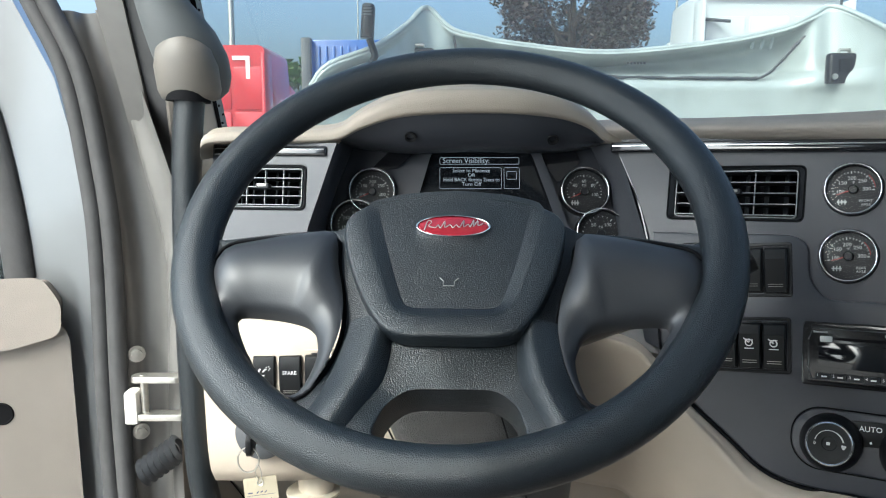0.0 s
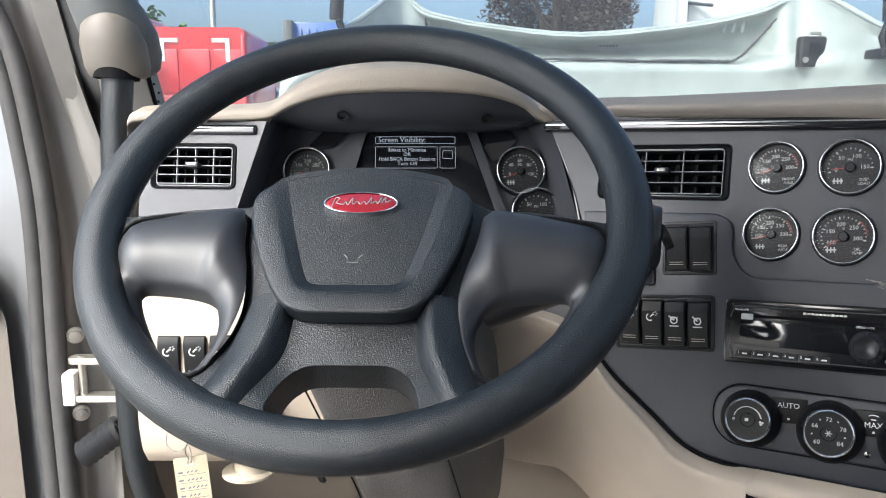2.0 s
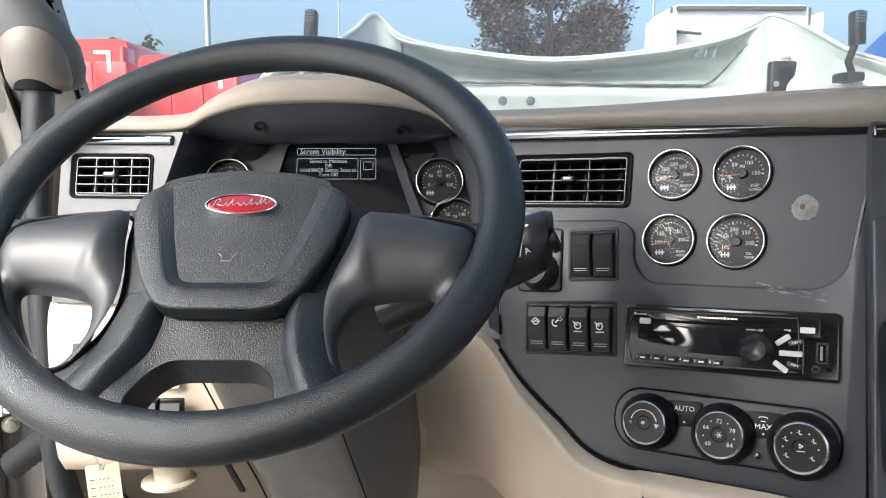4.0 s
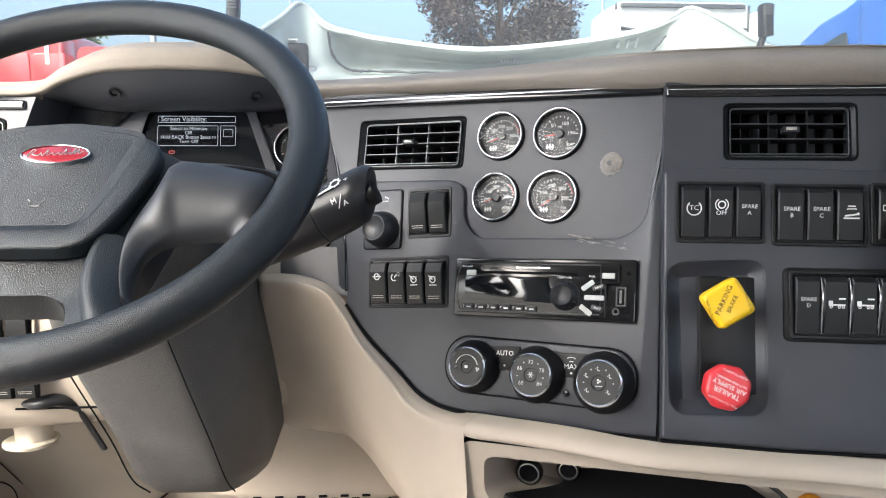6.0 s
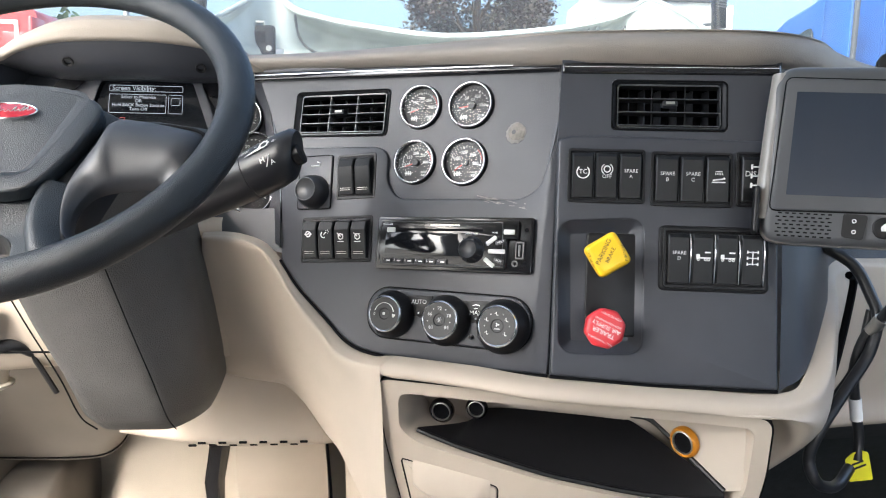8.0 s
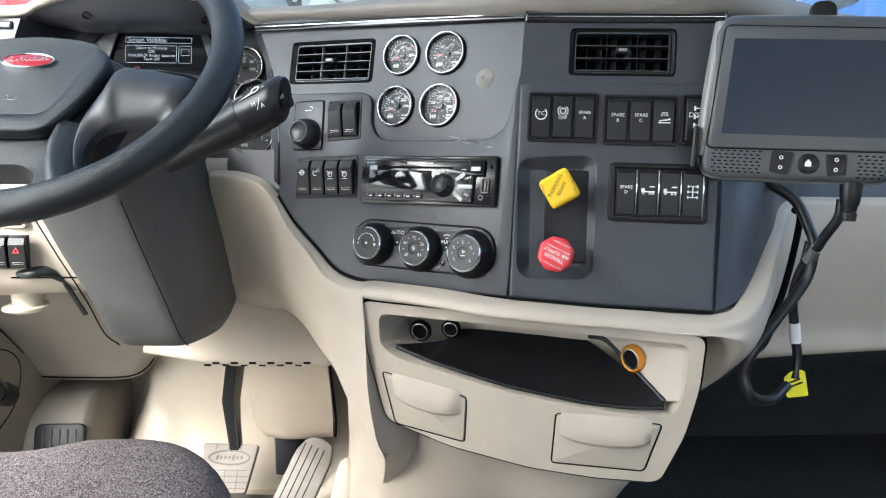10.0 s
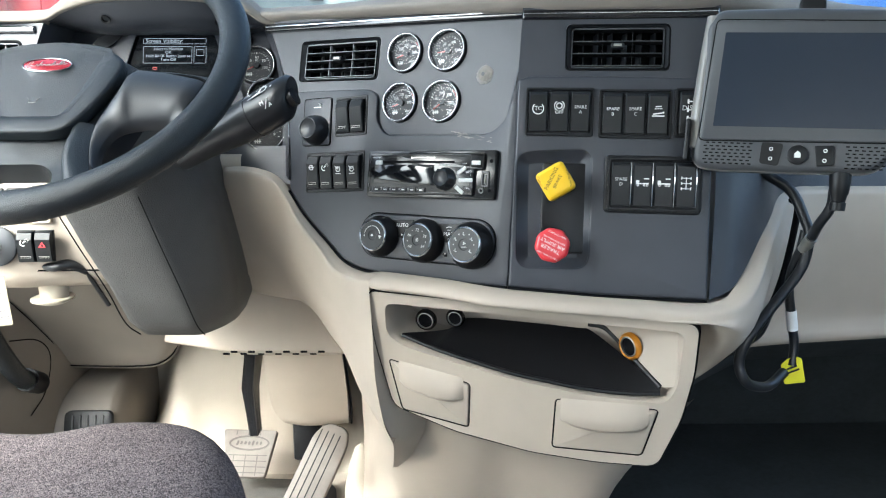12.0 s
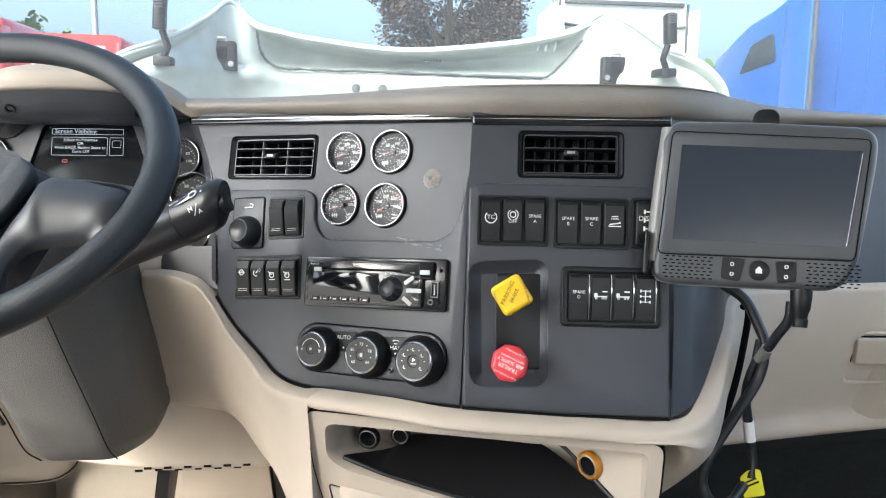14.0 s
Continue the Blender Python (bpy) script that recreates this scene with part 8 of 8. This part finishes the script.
    field = [(-0.067, 0.012), (-0.055, -0.030), (-0.043, -0.066), (-0.036, -0.083), (-0.026, -0.088), (0.034, -0.087), (0.044, -0.080), (0.054, -0.045), (0.066, 0.013), (0.04, 0.021), (0.0, 0.025), (-0.04, 0.021)]
    field = soften(field, 0.008, 3)
    part("horn_pad", Geo().plate(soften(pad, 0.020, 5), [field], -0.004, 0.0095, None, 0.0035), M["grip"], w, "grained black horn pad", angle=60)

    def sunk(y):
        return 0.0036 + (y + 0.088) / 0.113 * 0.0056
    inner = inset(field, 0.0065)
    part("pad_bevel", Geo().grid([[(x, y, 0.0097) for x, y in inset(field, -0.0040)], [(x, y, 0.0096 - 0.35 * (0.0096 - sunk(y))) for x, y in inset(field, 0.0005)], [(x, y, sunk(y)) for x, y in inner]], closed=True), M["grip"], w, "grained slope into the sunk middle", angle=70)
    part("pad_field", Geo().add([(x, y, sunk(y)) for x, y in inner], [list(range(len(inner)))]), M["grip"], w, "grained sunk middle of the horn pad")
    # rounded ridges of the two lower spokes, either side of the lower gap
    for s in (-1, 1):
        rows = []
        for y, a, b, h in ((-0.088, 0.040, 0.074, 0.004), (-0.102, 0.041, 0.076, 0.005), (-0.118, 0.042, 0.079, 0.007), (-0.135, 0.045, 0.083, 0.008), (-0.150, 0.051, 0.089, 0.009), (-0.163, 0.055, 0.098, 0.009), (-0.173, 0.058, 0.108, 0.008), (-0.183, 0.060, 0.112, 0.004)):
            row = []
            for k in range(13):
                f = k / 12
                q = min(1.0, f / 0.36)
                z = -0.012 + (h + 0.012) * math.sin(q * math.pi / 2) - (h + 0.003) * max(0.0, (f - 0.36) / 0.64) ** 1.6
                row.append((s * (a + (b - a) * f) + 0.006, y, z))
            rows.append(row)
        part("spoke_ridge", Geo().grid(surface(rows, 1, 3), flip=s > 0), M["grip"], w, "grained rounded lower spoke", angle=70)
    oval = [(0.0283 * math.cos(a), 0.0107 * math.sin(a) - 0.009) for a in np.linspace(0, 2 * math.pi, 49)[:-1]]
    small = [(x * 0.955, (y + 0.009) * 0.93 - 0.009) for x, y in oval]
    badge = part("badge", Geo().slab(small, 0.004, 0.0105, 0.002), M["emblem"], w, "red enamel oval badge")
    part("badge_rim", Geo().ring(oval, small, 0.004, 0.0108, 0.0003), M["chrome"], badge, "chrome badge rim")
    wave = [(-0.0215, -0.0135), (-0.0195, -0.0045), (-0.0165, -0.0055), (-0.0185, -0.0095), (-0.0130, -0.0110), (-0.0115, -0.0080), (-0.0095, -0.0115), (-0.0065, -0.0045), (-0.0060, -0.0110), (-0.0025, -0.0080), (0.0, -0.0110), (0.0025, -0.0080),
            (0.0050, -0.0105), (0.0080, -0.0035), (0.0080, -0.0100), (0.0115, -0.0075), (0.0130, -0.0100), (0.0155, -0.0030), (0.0155, -0.0095), (0.0185, -0.0035), (0.0190, -0.0085), (0.0225, -0.0065)]
    g = Geo().tube([(x, y, 0.0106) for x, y in spline(wave, 3)], 0.00042, 5)
    part("badge_marks", g, M["steel"], badge, "raised silver script bars")
    g = Geo().tube([(-0.007, -0.055, 0.0056), (-0.004, -0.058, 0.0055), (-0.004, -0.062, 0.0053), (0.004, -0.062, 0.0053), (0.004, -0.058, 0.0055), (0.007, -0.055, 0.0056)], 0.00035, 5)
    part("horn_mark", g, M["steel"], w)
    # smooth inserts: a rounded side spoke above, a narrow frame round the finger opening
    for s in (-1, 1):
        outer, inner = ins[s]
        c = (sum(p[0] for p in inner) / len(inner), sum(p[1] for p in inner) / len(inner))

        def by_angle(loop):
            pts, out = loop + [loop[0]], []
            for k in range(72):
                q = 2 * math.pi * k / 72
                d = Vector((math.cos(q), math.sin(q)))
                far = 0.0
                for u, v in zip(pts, pts[1:]):
                    e = Vector((v[0] - u[0], v[1] - u[1]))
                    f = Vector((u[0] - c[0], u[1] - c[1]))
                    det = d.x * -e.y + e.x * d.y
                    if abs(det) > 1e-12:
                        r1, r2 = (f.x * -e.y + e.x * f.y) / det, (d.x * f.y - d.y * f.x) / det
                        if -1e-6 <= r2 <= 1.000001 and r1 > far:
                            far = r1
                out.append((c[0] + far * d.x, c[1] + far * d.y))
            return out
        po, pi_ = by_angle(outer), by_angle(inner)
        rows = []
        for k in range(13):
            f, row = k / 12, []
            for u, v in zip(po, pi_):
                wide = math.hypot(u[0] - v[0], u[1] - v[1])
                z = 0.0008 + min(0.26 * wide, 0.016) * math.sin(math.pi * min(1, f * 0.95)) ** 0.8 * min(1.0, wide / 0.04) - 0.007 * f ** 2
                row.append((u[0] + (v[0] - u[0]) * f, u[1] + (v[1] - u[1]) * f, z))
            rows.append(row)
        rows.append([(x, y, -0.015) for x, y in pi_])
        part("spoke_insert", Geo().grid(rows, closed=True, flip=False), M["insert"], w, "smooth black spoke and finger frame", angle=60)
        part("insert_groove", Geo().tube([(x, y, lift(x, y) + 0.0004) for x, y in even(outer, 60)], 0.0017, 6, closed=True), M["dark"], w)
    return w


steering_wheel(WHEELF)

# column shroud: rounded sections from under the wheel down to the knee panel
col = thing("steering_column", None, "charcoal grained steering column shroud below the wheel", "steering column")
rows = []
for z, xl, xm, xr, yf, yb in ((1.02, -0.075, 0.02, 0.095, 0.69, 0.86), (0.95, -0.078, 0.04, 0.120, 0.70, 0.90), (0.90, -0.072, 0.052, 0.131, 0.715, 0.92), (0.84, -0.050, 0.068, 0.138, 0.725, 0.92), (0.78, -0.024, 0.086, 0.143, 0.735, 0.92), (0.73, -0.008, 0.098, 0.140, 0.745, 0.92), (0.708, 0.006, 0.101, 0.132, 0.76, 0.91), (0.70, 0.03, 0.098, 0.118, 0.79, 0.88)):
    rows.append(soften([(xl, yf + 0.03), (xl + 0.012, yf), (xm, yf - 0.004), (xr - 0.01, yf + 0.035), (xr, yf + 0.07), (xr, yb), (xl, yb)], 0.014, 3))
rows = [[(x, y, z) for x, y in r] for r, z in zip(rows, (1.02, 0.95, 0.90, 0.84, 0.78, 0.73, 0.708, 0.70))]
part("shroud", Geo().grid(rows, closed=True, caps=True), M["shroud"], col, "grained charcoal shroud", angle=50)
part("shroud_seam", Geo().tube(spline([(0.046, 0.708, 0.915), (0.068, 0.719, 0.84), (0.086, 0.729, 0.78), (0.099, 0.740, 0.73), (0.105, 0.757, 0.708)], 5), 0.0008, 6), M["dark"], col)
part("shroud_seam", Geo().tube(spline([(-0.068, 0.716, 0.90), (-0.044, 0.727, 0.84), (-0.018, 0.737, 0.78), (-0.002, 0.748, 0.73), (0.012, 0.762, 0.708)], 5), 0.0010, 6), M["dark"], col)
